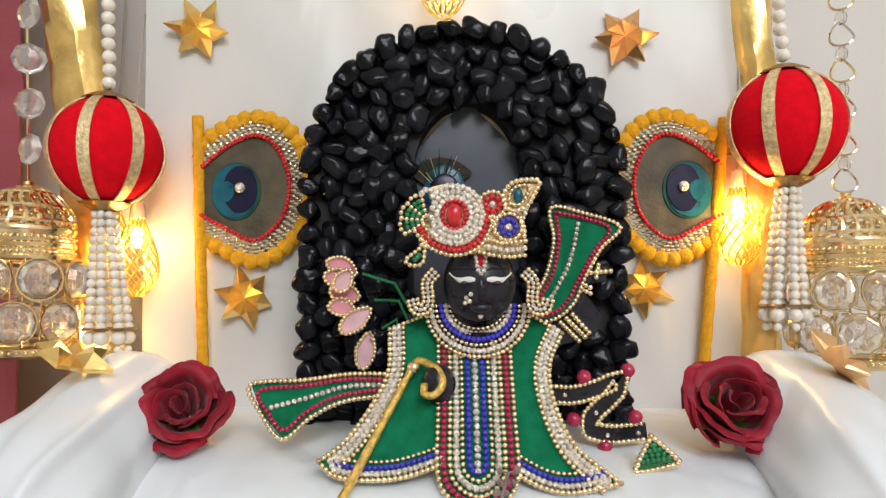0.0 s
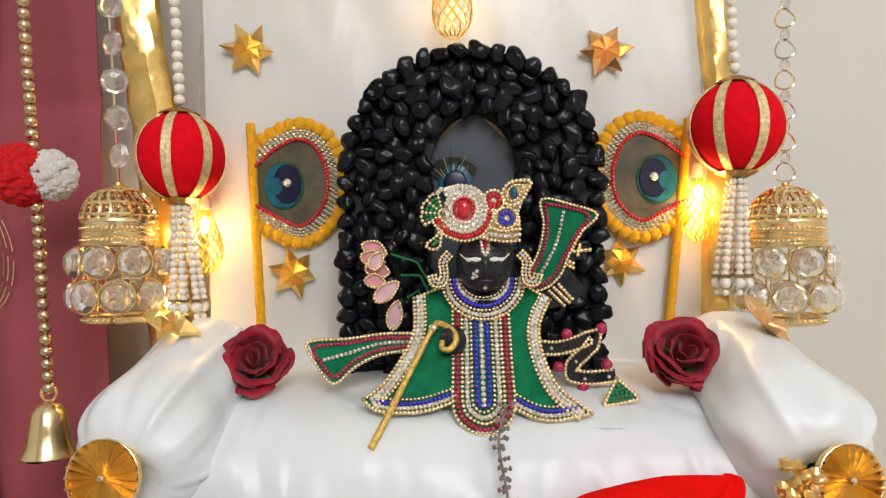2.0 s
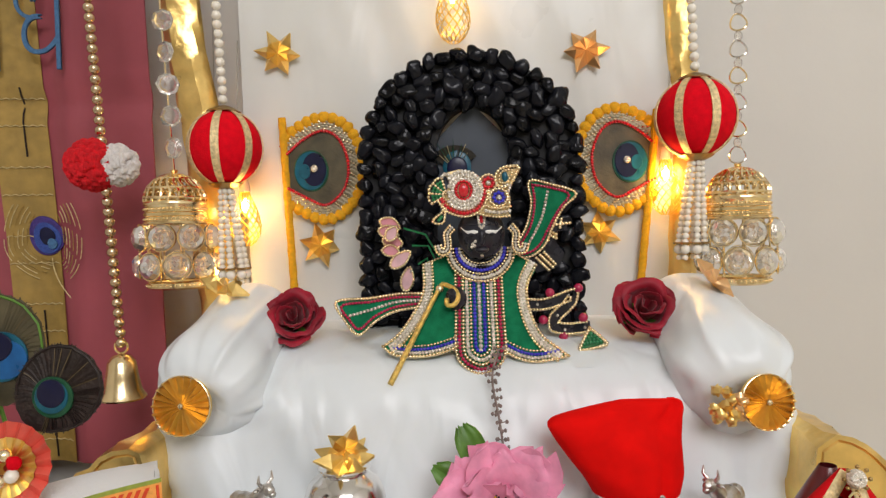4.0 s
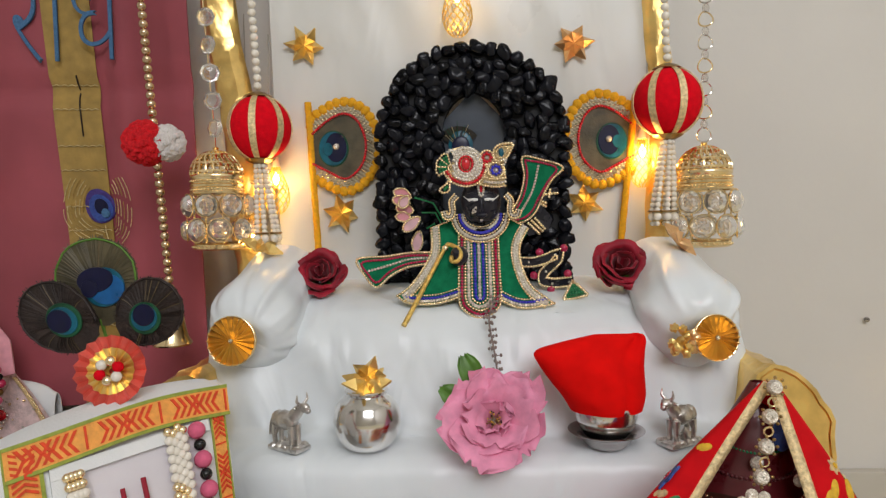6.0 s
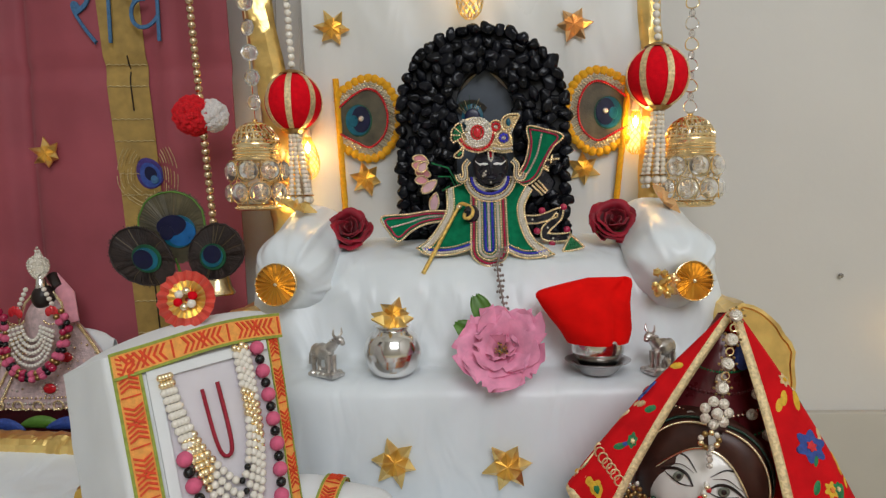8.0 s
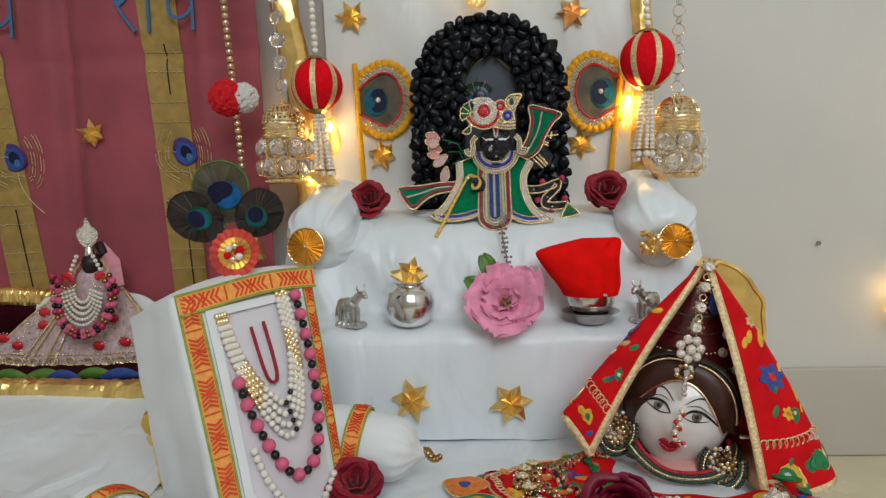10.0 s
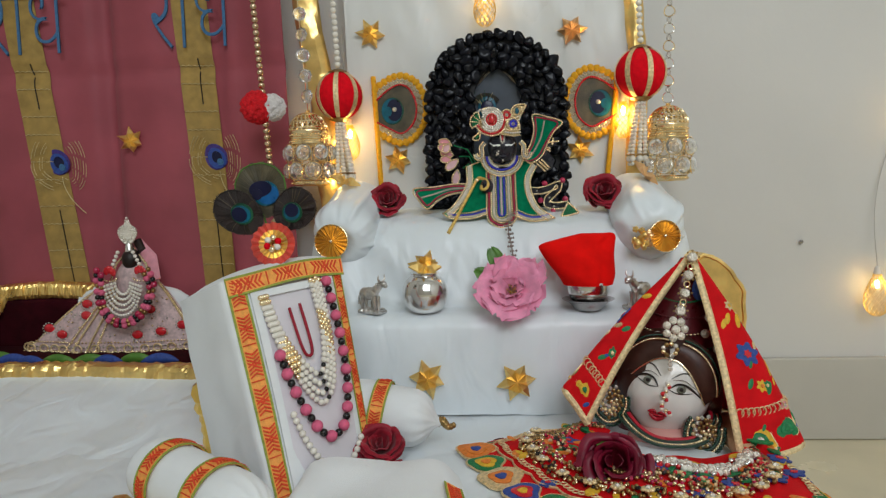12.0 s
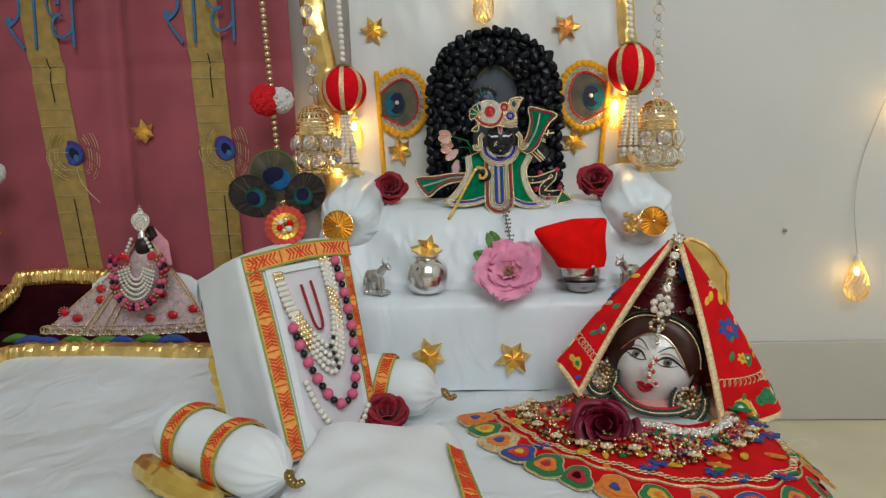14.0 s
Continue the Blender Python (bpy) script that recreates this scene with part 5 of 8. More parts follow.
def cup_petal(g, rho, height, turn, span, roll, mat, seed, drift):
    """One cupped rose petal round the local z axis; one edge tucks in, the rim rolls out and its top is uneven."""
    def fn(u, v):
        s = 2 * u - 1
        a = radians(turn) + s * span / 2
        top = height * (1 - 0.22 * s * s + 0.10 * noise.noise(Vector((s * 1.8 + seed, 0.3, seed))))
        r = rho * (0.30 + 0.70 * math.sin(min(1, v * 1.25) * math.pi / 2)) * (1 + 0.09 * s)
        z = top * v
        if v > 0.78:
            k = (v - 0.78) / 0.22
            r += roll * rho * k * k * (1 - 0.35 * s * s)
            z -= 0.6 * roll * rho * k * k * k
        w = 0.17 * rho * v * noise.noise(Vector((math.cos(a) * 2.0 + seed, math.sin(a) * 2.0, v * 1.6))) + 0.05 * rho * v * noise.noise(Vector((s * 5 + seed, v * 4, 3)))
        return ((r + w) * math.cos(a) + drift[0] * v, (r + w) * math.sin(a) + drift[1] * v, z + 0.10 * rho * v * noise.noise(Vector((s * 3.5, seed, 1))))
    g.sheet(fn, 18, 12, mat, thick=0.0005)


def rose(name, centre, r, axis, seed=0, mat=None, label="", group="dark red roses"):
    """Full rose of overlapping cupped petals; its axis points out of the bloom."""
    d = Vector(axis).normalized()
    t = thing(name, label, "rose", m=Matrix.Translation(Vector(centre) - d * r * 0.55) @ d.to_track_quat("Z", "Y").to_matrix().to_4x4(), group=group)
    rnd = random.Random(seed)
    for k, (n, rho, h, roll, span) in enumerate(((2, 0.20, 1.00, 0.12, 3.2), (3, 0.40, 1.12, 0.24, 2.6), (3, 0.60, 1.14, 0.30, 2.5), (4, 0.78, 1.02, 0.30, 2.1), (5, 0.90, 0.84, 0.22, 1.9))):
        for i in range(n):
            g = Geo(mat or ROSEPETAL)
            cup_petal(g, r * rho * rnd.uniform(0.94, 1.06), r * h * rnd.uniform(0.92, 1.06), 360 * (i + rnd.uniform(-0.14, 0.14)) / n + 47 * k, span * rnd.uniform(0.9, 1.1), roll * rnd.uniform(0.5, 1.5), mat or ROSEPETAL, rnd.uniform(0, 50), (r * rnd.uniform(-0.08, 0.08), r * rnd.uniform(-0.08, 0.08)))
            part("petal", g, t, angle=80)
    for i in range(4):
        g = Geo(LEAF)
        petal_sheet(g, r * 0.16, r * 1.0, 60, 90 * i + 30, 0.3, 20, LEAF, r * 0.15, seed + i, 0.1)
        part("sepal", g, t, "green sepal")
    return t


rose("rose", (-0.1190, 0.3000, 0.3370), 0.0195, (0.10, -0.85, 0.52), 1, label="dark red rose bloom lying against the arm cushion")
rose("rose", (0.1290, 0.2950, 0.3380), 0.0215, (0.0, -0.82, 0.57), 2, label="dark red rose bloom lying against the arm cushion")
rose("rose", (-0.0950, 0.0600, 0.1345), 0.0195, (0.15, -0.55, 0.82), 3, label="dark red rose bloom on the white robe")
rose("rose", (0.0890, 0.0170, 0.1370), 0.0235, (-0.1, -0.85, 0.52), 4, mat=DEEPROSE, label="deep crimson rose bloom lying on the red shawl")


def pink_flower():
    m = Matrix.Translation((0.0205, 0.199, 0.2415)) @ Vector((0.0, -0.92, 0.38)).to_track_quat("Z", "Y").to_matrix().to_4x4()
    t = thing("pink_flower", "fresh pink rose fully open with ruffled petals", "flower", m=m)
    rnd = random.Random(12)
    for k, (n, w, ln, tilt, lift) in enumerate(((4, 0.014, 0.017, 40, 0.004), (5, 0.021, 0.029, 64, 0.001), (6, 0.0245, 0.038, 84, -0.003))):
        for i in range(n):
            g = Geo(PINKPETAL)
            petal_sheet(g, w * rnd.uniform(0.85, 1.15), ln * rnd.uniform(0.85, 1.08), tilt + rnd.uniform(-17, 14), 360 * (i + rnd.uniform(-0.3, 0.3)) / n + 17 * k, 0.30, rnd.uniform(-25, 40), PINKPETAL, 0.002, rnd.uniform(0, 50), 0.34)
            part("petal", g, t, angle=80)
    g = Geo(APYELLOW)
    for k in range(26):
        a, r = rnd.uniform(0, 6.28), rnd.uniform(0.001, 0.006)
        p = (r * math.cos(a), r * math.sin(a), 0.010 + rnd.uniform(-0.002, 0.002))
        g.tube([(p[0] * 0.3, p[1] * 0.3, 0.001), p], 0.0003, GOLDTHREAD, seg=4)
        g.beads([p], 0.0007, random.choice((BRONZE, DARKPAINT, APYELLOW)))
    part("stamens", g, t, "brown and yellow stamens")
    for a, ln in ((25, 0.036), (60, 0.03)):
        g = Geo(LEAF)
        petal_sheet(g, 0.008, ln + 0.012, 84, a, 0.3, 10, LEAF, 0.004, a, 0.08)
        ob = part("leaf", g, t, "green leaf behind the bloom")
        ob.location = (0, 0, -0.004)
    return t


pink_flower()


def sprig():
    t = thing("dried_sprig", "dried basil sprig leaning on the satin seat", "sprig", (0.022, 0.230, 0.272))
    rnd = random.Random(5)
    stem = curve_points([(0.004, -0.012, -0.012), (0.001, -0.002, 0.012), (-0.002, 0.010, 0.033), (0.003, 0.024, 0.048)], 30)
    g = Geo(TWIG).tube([tuple(p) for p in stem], 0.0007, seg=6)
    part("stem", g, t)
    for k in range(3, 30, 2):
        for j in range(4):
            a = rnd.uniform(0, 6.28)
            g = Geo(TWIG)
            d = Vector((math.cos(a), math.sin(a) * 0.7, 0.2)) * rnd.uniform(0.0020, 0.0045)
            p = Vector(stem[k])
            g.tube([p, p + d], 0.0003, seg=4)
            g.ball(p + d, (0.0010, 0.0008, 0.0013), seg=6, rings=5, wobble=0.4)
            part("bud", g, t)
    return t


sprig()


# ---------------------------------------------------------------- things on the step
STEP = 0.2225


def pot():
    t = thing("water_pot", "round polished silver pot with a gold foil star on top", "pot", (-0.0675, 0.206, STEP - 0.001))
    g = Geo(SILVER).lathe([tuple(p) for p in curve_points([(0.001, 0.0), (0.013, 0.0005), (0.020, 0.007), (0.0228, 0.0165), (0.0228, 0.018)], 20)], seg=40)
    part("lower_bowl", g, t)
    g = Geo(SILVER).lathe([tuple(p) for p in curve_points([(0.0233, 0.0175), (0.0236, 0.0190), (0.0230, 0.025), (0.0200, 0.0325), (0.0150, 0.0368), (0.0135, 0.0388), (0.0150, 0.0405), (0.0145, 0.0415), (0.001, 0.0405)], 26)], seg=40)
    part("upper_bowl", g, t)
    return t


pot()
star("foil_star", pose(-0.0675, 0.206, 0.2660, -70, 10, 0), 0.0185, seed=11, label="gold foil star standing on the silver pot", points=7)
star("foil_star", pose(-0.0665, 0.210, 0.271, -22, -15, 0), 0.0140, seed=12, label="gold foil star standing on the silver pot", points=5)


def bowl_and_plate():
    p = Geo(DARKSTEEL).lathe([tuple(q) for q in curve_points([(0.001, 0.0), (0.012, 0.0), (0.015, 0.002), (0.020, 0.008), (0.0255, 0.0105), (0.0262, 0.0115), (0.0245, 0.0115), (0.019, 0.0095), (0.013, 0.0045), (0.001, 0.004)], 30)], seg=44)
    solid("steel_dish", p, "small dark steel dish with a flared rim", "dish", (0.0985, 0.206, STEP - 0.001))
    b = Geo(SILVER).lathe([tuple(q) for q in curve_points([(0.001, 0.0), (0.010, 0.0), (0.0165, 0.006), (0.0205, 0.014), (0.0210, 0.022), (0.0198, 0.025), (0.0188, 0.022), (0.017, 0.012), (0.001, 0.004)], 30)], seg=44)
    solid("steel_bowl", b, "small polished steel bowl under a red cloth", "bowl", (0.0985, 0.206, STEP + 0.0035))
    g = Geo(REDCLOTH)
    rings = ((0.2475, 0.0985, 0.0245, 0.0215), (0.257, 0.0965, 0.0285, 0.023), (0.268, 0.0925, 0.0325, 0.022), (0.280, 0.0885, 0.0365, 0.0185), (0.288, 0.0880, 0.0375, 0.013), (0.2935, 0.0970, 0.0295, 0.009), (0.2975, 0.1050, 0.0205, 0.005), (0.2990, 0.1070, 0.016, 0.001))
    rr = curve_points(rings, 30)
    def hat(u, v):
        s = u * 29
        i = min(int(s), 28)
        z, cx, rx, ry = rr[i] + (rr[i + 1] - rr[i]) * (s - i)
        a = 2 * math.pi * v
        n = noise.noise(Vector((math.cos(a) * 1.6, math.sin(a) * 1.6, z * 60)))
        c = math.cos(a)
        w = 1 + 0.10 * n * (0.5 + 0.5 * math.sin(a) ** 2)
        crease = 0.004 * math.exp(-((c - 0.55 - 6 * (z - 0.27)) / 0.12) ** 2)
        return (cx + rx * c * (1 + 0.04 * n) - 0.0985, 0 + ry * math.sin(a) * w + (crease if math.sin(a) < 0 else 0), z - 0.2475)
    g.sheet(hat, 34, 64, thick=-0.0012)
    solid("red_cloth_cap", g, "bright red folded cloth cap laid over the bowl", "cloth", (0.0985, 0.206, 0.2475), angle=75)


bowl_and_plate()


def cow(place, turn, flip=1):
    g = Geo(PEWTER)
    s = 0.001
    g.box((-14 * s, -8 * s, 0), (15 * s, 8 * s, 3.5 * s), bevel=0.0012)
    for k in range(10):
        g.ball(((-12 + 2.8 * k) * s, -7 * s * (1 if k % 2 else -1) * 0.9, 3 * s), (3.2 * s, 2.6 * s, 2.4 * s), seg=8, rings=6, wobble=0.3)
    g.ball((3 * s, 0, 21 * s), (11 * s, 6 * s, 7 * s), seg=18, rings=12, wobble=0.12)
    g.ball((10 * s, 0, 21 * s), (6 * s, 5.5 * s, 6.5 * s), seg=14, rings=10)
    g.tube([(-4 * s, 0, 24 * s), (-9 * s, -1 * s, 29 * s), (-12 * s, -1.5 * s, 32 * s)], [5 * s, 4.2 * s, 3.4 * s], seg=12)
    g.ball((-13.5 * s, -2 * s, 31.5 * s), (5.5 * s, 3.4 * s, 3.6 * s), seg=14, rings=10)
    g.ball((-17 * s, -2.4 * s, 29.5 * s), (2.6 * s, 2.3 * s, 2.2 * s), seg=10, rings=8)
    for y in (-1, 1):
        g.tube([(-12 * s, (2.4 * y - 1.5) * s, 34 * s), (-12.5 * s, (5.5 * y - 1.5) * s, 37 * s), (-12.5 * s, (5 * y - 1.5) * s, 41.5 * s)], [1.3 * s, 1.1 * s, 0.4 * s], seg=8)
        g.ball((-10.5 * s, (5 * y - 1.5) * s, 32 * s), (1.6 * s, 2.8 * s, 1.3 * s), seg=8, rings=6)
        g.tube([(-5 * s, 3 * y * s, 18 * s), (-6 * s, 3.3 * y * s, 10 * s), (-5.5 * s, 3.3 * y * s, 3 * s)], [3 * s, 1.9 * s, 1.8 * s], seg=10)
        g.tube([(10 * s, 3 * y * s, 18 * s), (12 * s, 3.3 * y * s, 10 * s), (11 * s, 3.3 * y * s, 3 * s)], [3.4 * s, 2 * s, 1.8 * s], seg=10)
    g.tube([(15.5 * s, 0, 24 * s), (18 * s, 1 * s, 17 * s), (17 * s, 2 * s, 9 * s)], [1 * s, 0.8 * s, 1.6 * s], seg=8)
    g.ball((2 * s, -5 * s, 8 * s), (4 * s, 3 * s, 5.5 * s), seg=12, rings=8, wobble=0.4)
    return solid("cow_figurine", g, "small pewter cow figurine with curved horns", "figurine", m=Matrix.Translation(place) @ pose(0, 0, 0, 0, 0, turn) @ Matrix.Diagonal((0.95, 0.95, 0.97, 1)), group="pewter cows")


cow((-0.1225, 0.204, STEP - 0.001), 150)
cow((0.148, 0.206, STEP - 0.001), 30)


# ---------------------------------------------------------------- mauve curtain
def curtain():
    t = thing("mauve_curtain", "mauve silk curtain with woven gold stripes and embroidery", "curtain", (-0.60, 0.402, 0.20))
    ox, oy, oz = -0.60, 0.402, 0.20
    def depth(x, z):
        return 0.402 + 0.007 * math.sin(x * 34 + 1.0) + 0.004 * noise.noise(Vector((x * 14, z * 4, 3))) + 0.018 * math.exp(-((x + 0.507) / 0.014) ** 2) + 0.006 * math.exp(-((z - 0.515) / 0.007) ** 2) - 0.006 * math.exp(-((x + 0.335) / 0.012) ** 2)
    def fn(u, v):
        x, z = -1.0 + 0.742 * u, 0.200 + 0.50 * v
        return (x + 0.010 * (v - 0.4) * (-1) - ox, depth(x, z) - oy, z - oz)
    part("cloth", Geo(MAUVE).sheet(fn, 130, 50, thick=0.002), t, angle=70)
    def stripe(name, x_foot, x_top, w, mat, y=0.0022, z0=0.201, z1=0.698):
        def sf(u, v):
            z = z0 + (z1 - z0) * v
            x = x_foot + (x_top - x_foot) * (z - 0.2) / 0.5 + (u - 0.5) * w
            return (x - ox, depth(x, z) - y - oy, z - oz)
        part(name, Geo(mat).sheet(sf, 6, 50, thick=0.0008), t, "woven gold stripe" if mat is STRIPE else "", 70)
    for xf, xt in ((-0.362, -0.392), (-0.568, -0.628), (-0.80, -0.85)):
        stripe("stripe", xf, xt, 0.044, STRIPE)
        for k in range(11):
            g = Geo(GOLDTHREAD)
            z = 0.22 + 0.03 * k + 0.006 * (k % 2)
            x = xf + (xt - xf) * (z - 0.2) / 0.5
            g.tube([(x + (i / 12 - 0.5) * 0.042 - ox, depth(x + (i / 12 - 0.5) * 0.042, z) - 0.0034 - oy, z + 0.0012 * (i % 2) - oz) for i in range(13)], 0.0005, seg=4)
            part("stitching", g, t, "zigzag pale gold stitching")
        g = Geo(DARKPAINT)
        for z0, z1 in ((0.205, 0.335), (0.47, 0.53)):
            q = []
            for k in range(9):
                z = z0 + (z1 - z0) * k / 8
                x = xf + (xt - xf) * (z - 0.2) / 0.5 + 0.003
                q.append((x - ox, depth(x, z) - 0.0032 - oy, z - oz))
            g.tube(q, 0.0008, seg=5)
        part("seam", g, t, "dark stitched seam")
    # embroidered feathers
    for cx, cz in ((-0.362, 0.399), (-0.578, 0.398)):
        g = Geo(GOLDTHREAD)
        for side in (-1, 1):
            for k in range(6):
                rx, low, high = 0.017 + 0.0036 * k, 0.018 + 0.0036 * k, 0.030 + 0.0042 * k
                a0 = -1.35 + 0.05 * k
                stops = np.arange(a0, 0.95 - 0.05 * (k % 3), 0.13)
                for j, a in enumerate(stops):
                    if (j + k) % 5 == 4:
                        continue
                    q = []
                    for b in (a, a + 0.06, a + 0.12):
                        x = cx + side * rx * math.cos(b) + 0.010 * (math.sin(b) < 0) * math.sin(b) ** 2
                        z = cz - 0.004 + (high if b > 0 else low) * math.sin(b)
                        q.append((x - ox, depth(x, z) - 0.0042 - oy, z - oz))
                    g.tube(q, 0.00045, GOLDTHREAD if k % 3 else STRIPE, seg=4)
        q = [(cx + 0.004 + 0.030 * v * v - ox, depth(cx, cz - 0.018 - 0.05 * v) - 0.0040 - oy, cz - 0.018 - 0.05 * v - oz) for v in np.linspace(0, 1, 10)]
        g.tube(q, 0.0006, seg=4)
        part("embroidery", g, t, "pale gold embroidered feather")
        for dx, dz, rx, rz, mat, y in ((0, 0, 0.0150, 0.0180, PURPLETHREAD, 0.0040), (0.0012, -0.0018, 0.0118, 0.0145, APBLUE, 0.0050), (0.0015, 0.0005, 0.0066, 0.0080, FEATHERBLUE, 0.0060), (0.0060, -0.0060, 0.0042, 0.0048, TEALTHREAD, 0.0066)):
            e = Geo(mat)
            o = []
            for a in np.linspace(0, 6.28, 28)[:-1]:
                px, pz = rx * math.cos(a), rz * math.sin(a) * (1 + 0.12 * math.sin(a))
                o.append((cx + dx + px * 0.88 - pz * 0.47 - ox, cz + dz + px * 0.47 + pz * 0.88 - oz))
            yy = depth(cx, cz) - y - oy
            e.slab(o, yy, yy + 0.0015, bevel=0.0003)
            part("embroidered_eye", e, t, "purple, blue and teal embroidered feather eye")
    # embroidered words
    data = bpy.data.curves.new("word", "FONT")
    data.body, data.size, data.extrude, data.bevel_depth = "\u0930\u093e\u0927\u0947", 0.1, 0.012, 0.0008
    data.offset = -0.0028
    tmp = bpy.data.objects.new("word_source", data)
    scene.collection.objects.link(tmp)
    bpy.context.view_layer.update()
    me = bpy.data.meshes.new_from_object(tmp)
    bpy.data.objects.remove(tmp)
    co = np.array([v.co[:] for v in me.vertices]) if len(me.vertices) else np.zeros((1, 3))
    lo, hi = co.min(axis=0), co.max(axis=0)
    me.materials.clear()
    me.materials.append(TEALTHREAD)
    size = np.maximum(hi - lo, 1e-6)
    for x0 in (-0.437, -0.662):
        ob = new("embroidered_word", me)
        ob.parent = t
        w, h = 0.111, 0.112
        sx, sz = w / size[0], h / size[1]
        ob.matrix_basis = Matrix.Translation((x0 - ox, 0.3935 - oy, 0.541 - oz)) @ Matrix(((sx, 0, 0, -lo[0] * sx), (0, 0, -0.1, 0), (0, sz, 0, -lo[1] * sz), (0, 0, 0, 1)))
        tagged(ob, "raised teal embroidered lettering")
    rod = Geo(BRONZE).tube([(-1.05 - ox, 0.41 - oy, 0.702 - oz), (-0.24 - ox, 0.41 - oy, 0.702 - oz)], 0.006, seg=14)
    part("hem_rod", rod, t, "thin brass hanging rod")
    return t


curtain()


# ---------------------------------------------------------------- left dais with a small dressed idol
def dais():
    t = thing("velvet_dais", "low dais of maroon velvet bordered with gold foil", "dais", (-0.49, 0.32, 0.117))
    ox, oy, oz = -0.49, 0.32, 0.117
    g = Geo(MAROON).box((-0.74 - ox, 0.245 - oy, 0.0), (-0.285 - ox, 0.392 - oy, 0.036), bevel=0.006)
    part("velvet", g, t, "dark maroon velvet pad")
    g = Geo(MAROON).box((-0.70 - ox, 0.378 - oy, 0.034), (-0.52 - ox, 0.392 - oy, 0.10), bevel=0.006)
    part("velvet_back", g, t, "dark maroon velvet back rest")
    def rail(pts, r, name="gold_border"):
        p = curve_points(pts, 150) - np.array([ox, oy, oz])
        gg, n = Geo(FOIL), 12
        v, f = [], []
        for i, q in enumerate(p):
            d = Vector(p[min(i + 1, 149)] - p[max(i - 1, 0)]).normalized()
            side = d.cross(Vector((0, 0, 1))).normalized()
            for j in range(n):
                a = 2 * math.pi * (j + 0.5) / n
                c, e = math.cos(a), math.sin(a)
                o = side * (math.copysign(abs(c) ** 0.6, c) * r) + Vector((0, 0, math.copysign(abs(e) ** 0.6, e) * r))
                o *= 1 + 0.22 * noise.noise(Vector((i * 0.42, j * 0.9, r * 900))) + 0.10 * noise.noise(Vector((i * 0.13 + j * 0.7, j * 0.4, 7)))
                v.append(Vector(q) + o)
        for i in range(149):
            for j in range(n):
                k = (j + 1) % n
                f += [(i * n + j, i * n + k, (i + 1) * n + k), (i * n + j, (i + 1) * n + k, (i + 1) * n + j)]
        f += [tuple(range(n))[::-1], tuple(149 * n + j for j in range(n))]
        gg.add([x[:] for x in v], f)
        part(name, gg, t, "crinkled gold foil border", 16)
    rail([(-0.66, 0.11, 0.134), (-0.590, 0.200, 0.146), (-0.565, 0.236, 0.151), (-0.49, 0.240, 0.152), (-0.42, 0.238, 0.151), (-0.285, 0.230, 0.150)], 0.0122)
    rail([(-0.715, 0.255, 0.158), (-0.690, 0.31, 0.172), (-0.668, 0.365, 0.200), (-0.660, 0.384, 0.222)], 0.011)
    rail([(-0.662, 0.386, 0.224), (-0.60, 0.388, 0.228), (-0.525, 0.388, 0.224)], 0.011)
    def fall(u, v):
        x = -0.70 + 0.44 * u
        y = 0.232 - 0.20 * v ** 1.2 - (0.5 * max(0, -x - 0.58))
        return (x - ox, y - oy, 0.152 - 0.042 * v + 0.006 * noise.noise(Vector((x * 12, v * 2, 4))) * math.sin(math.pi * v) - oz)
    part("cloth_fall", Geo(SATIN).sheet(fall, 50, 16, thick=-0.0015), t, "white satin falling from the dais", 70)
    for k, (x, y, mat) in enumerate(((-0.60, 0.292, LEAF), (-0.575, 0.280, APBLUE), (-0.545, 0.270, APBLUE), (-0.515, 0.275, LEAF), (-0.475, 0.275, LEAF), (-0.45, 0.270, APBLUE), (-0.42, 0.278, LEAF), (-0.39, 0.275, APBLUE))):
        g = Geo(mat)
        a = 0.3 * math.sin(2.1 * k)
        q = [(x - ox + 0.022 * (w - 0.5) * 2 * math.cos(a), y - oy + 0.012 * (w - 0.5) * 2 * math.sin(a), 0.0385 + 0.004 * math.sin(math.pi * w)) for w in np.linspace(0, 1, 11)]
        g.tube(q, [0.0008 + 0.0055 * math.sin(math.pi * w) ** 0.8 for w in np.linspace(0, 1, 11)], seg=8, flat=0.6)
        part("floral_print", g, t, "raised blue and green floral motif")
    return t


dais()


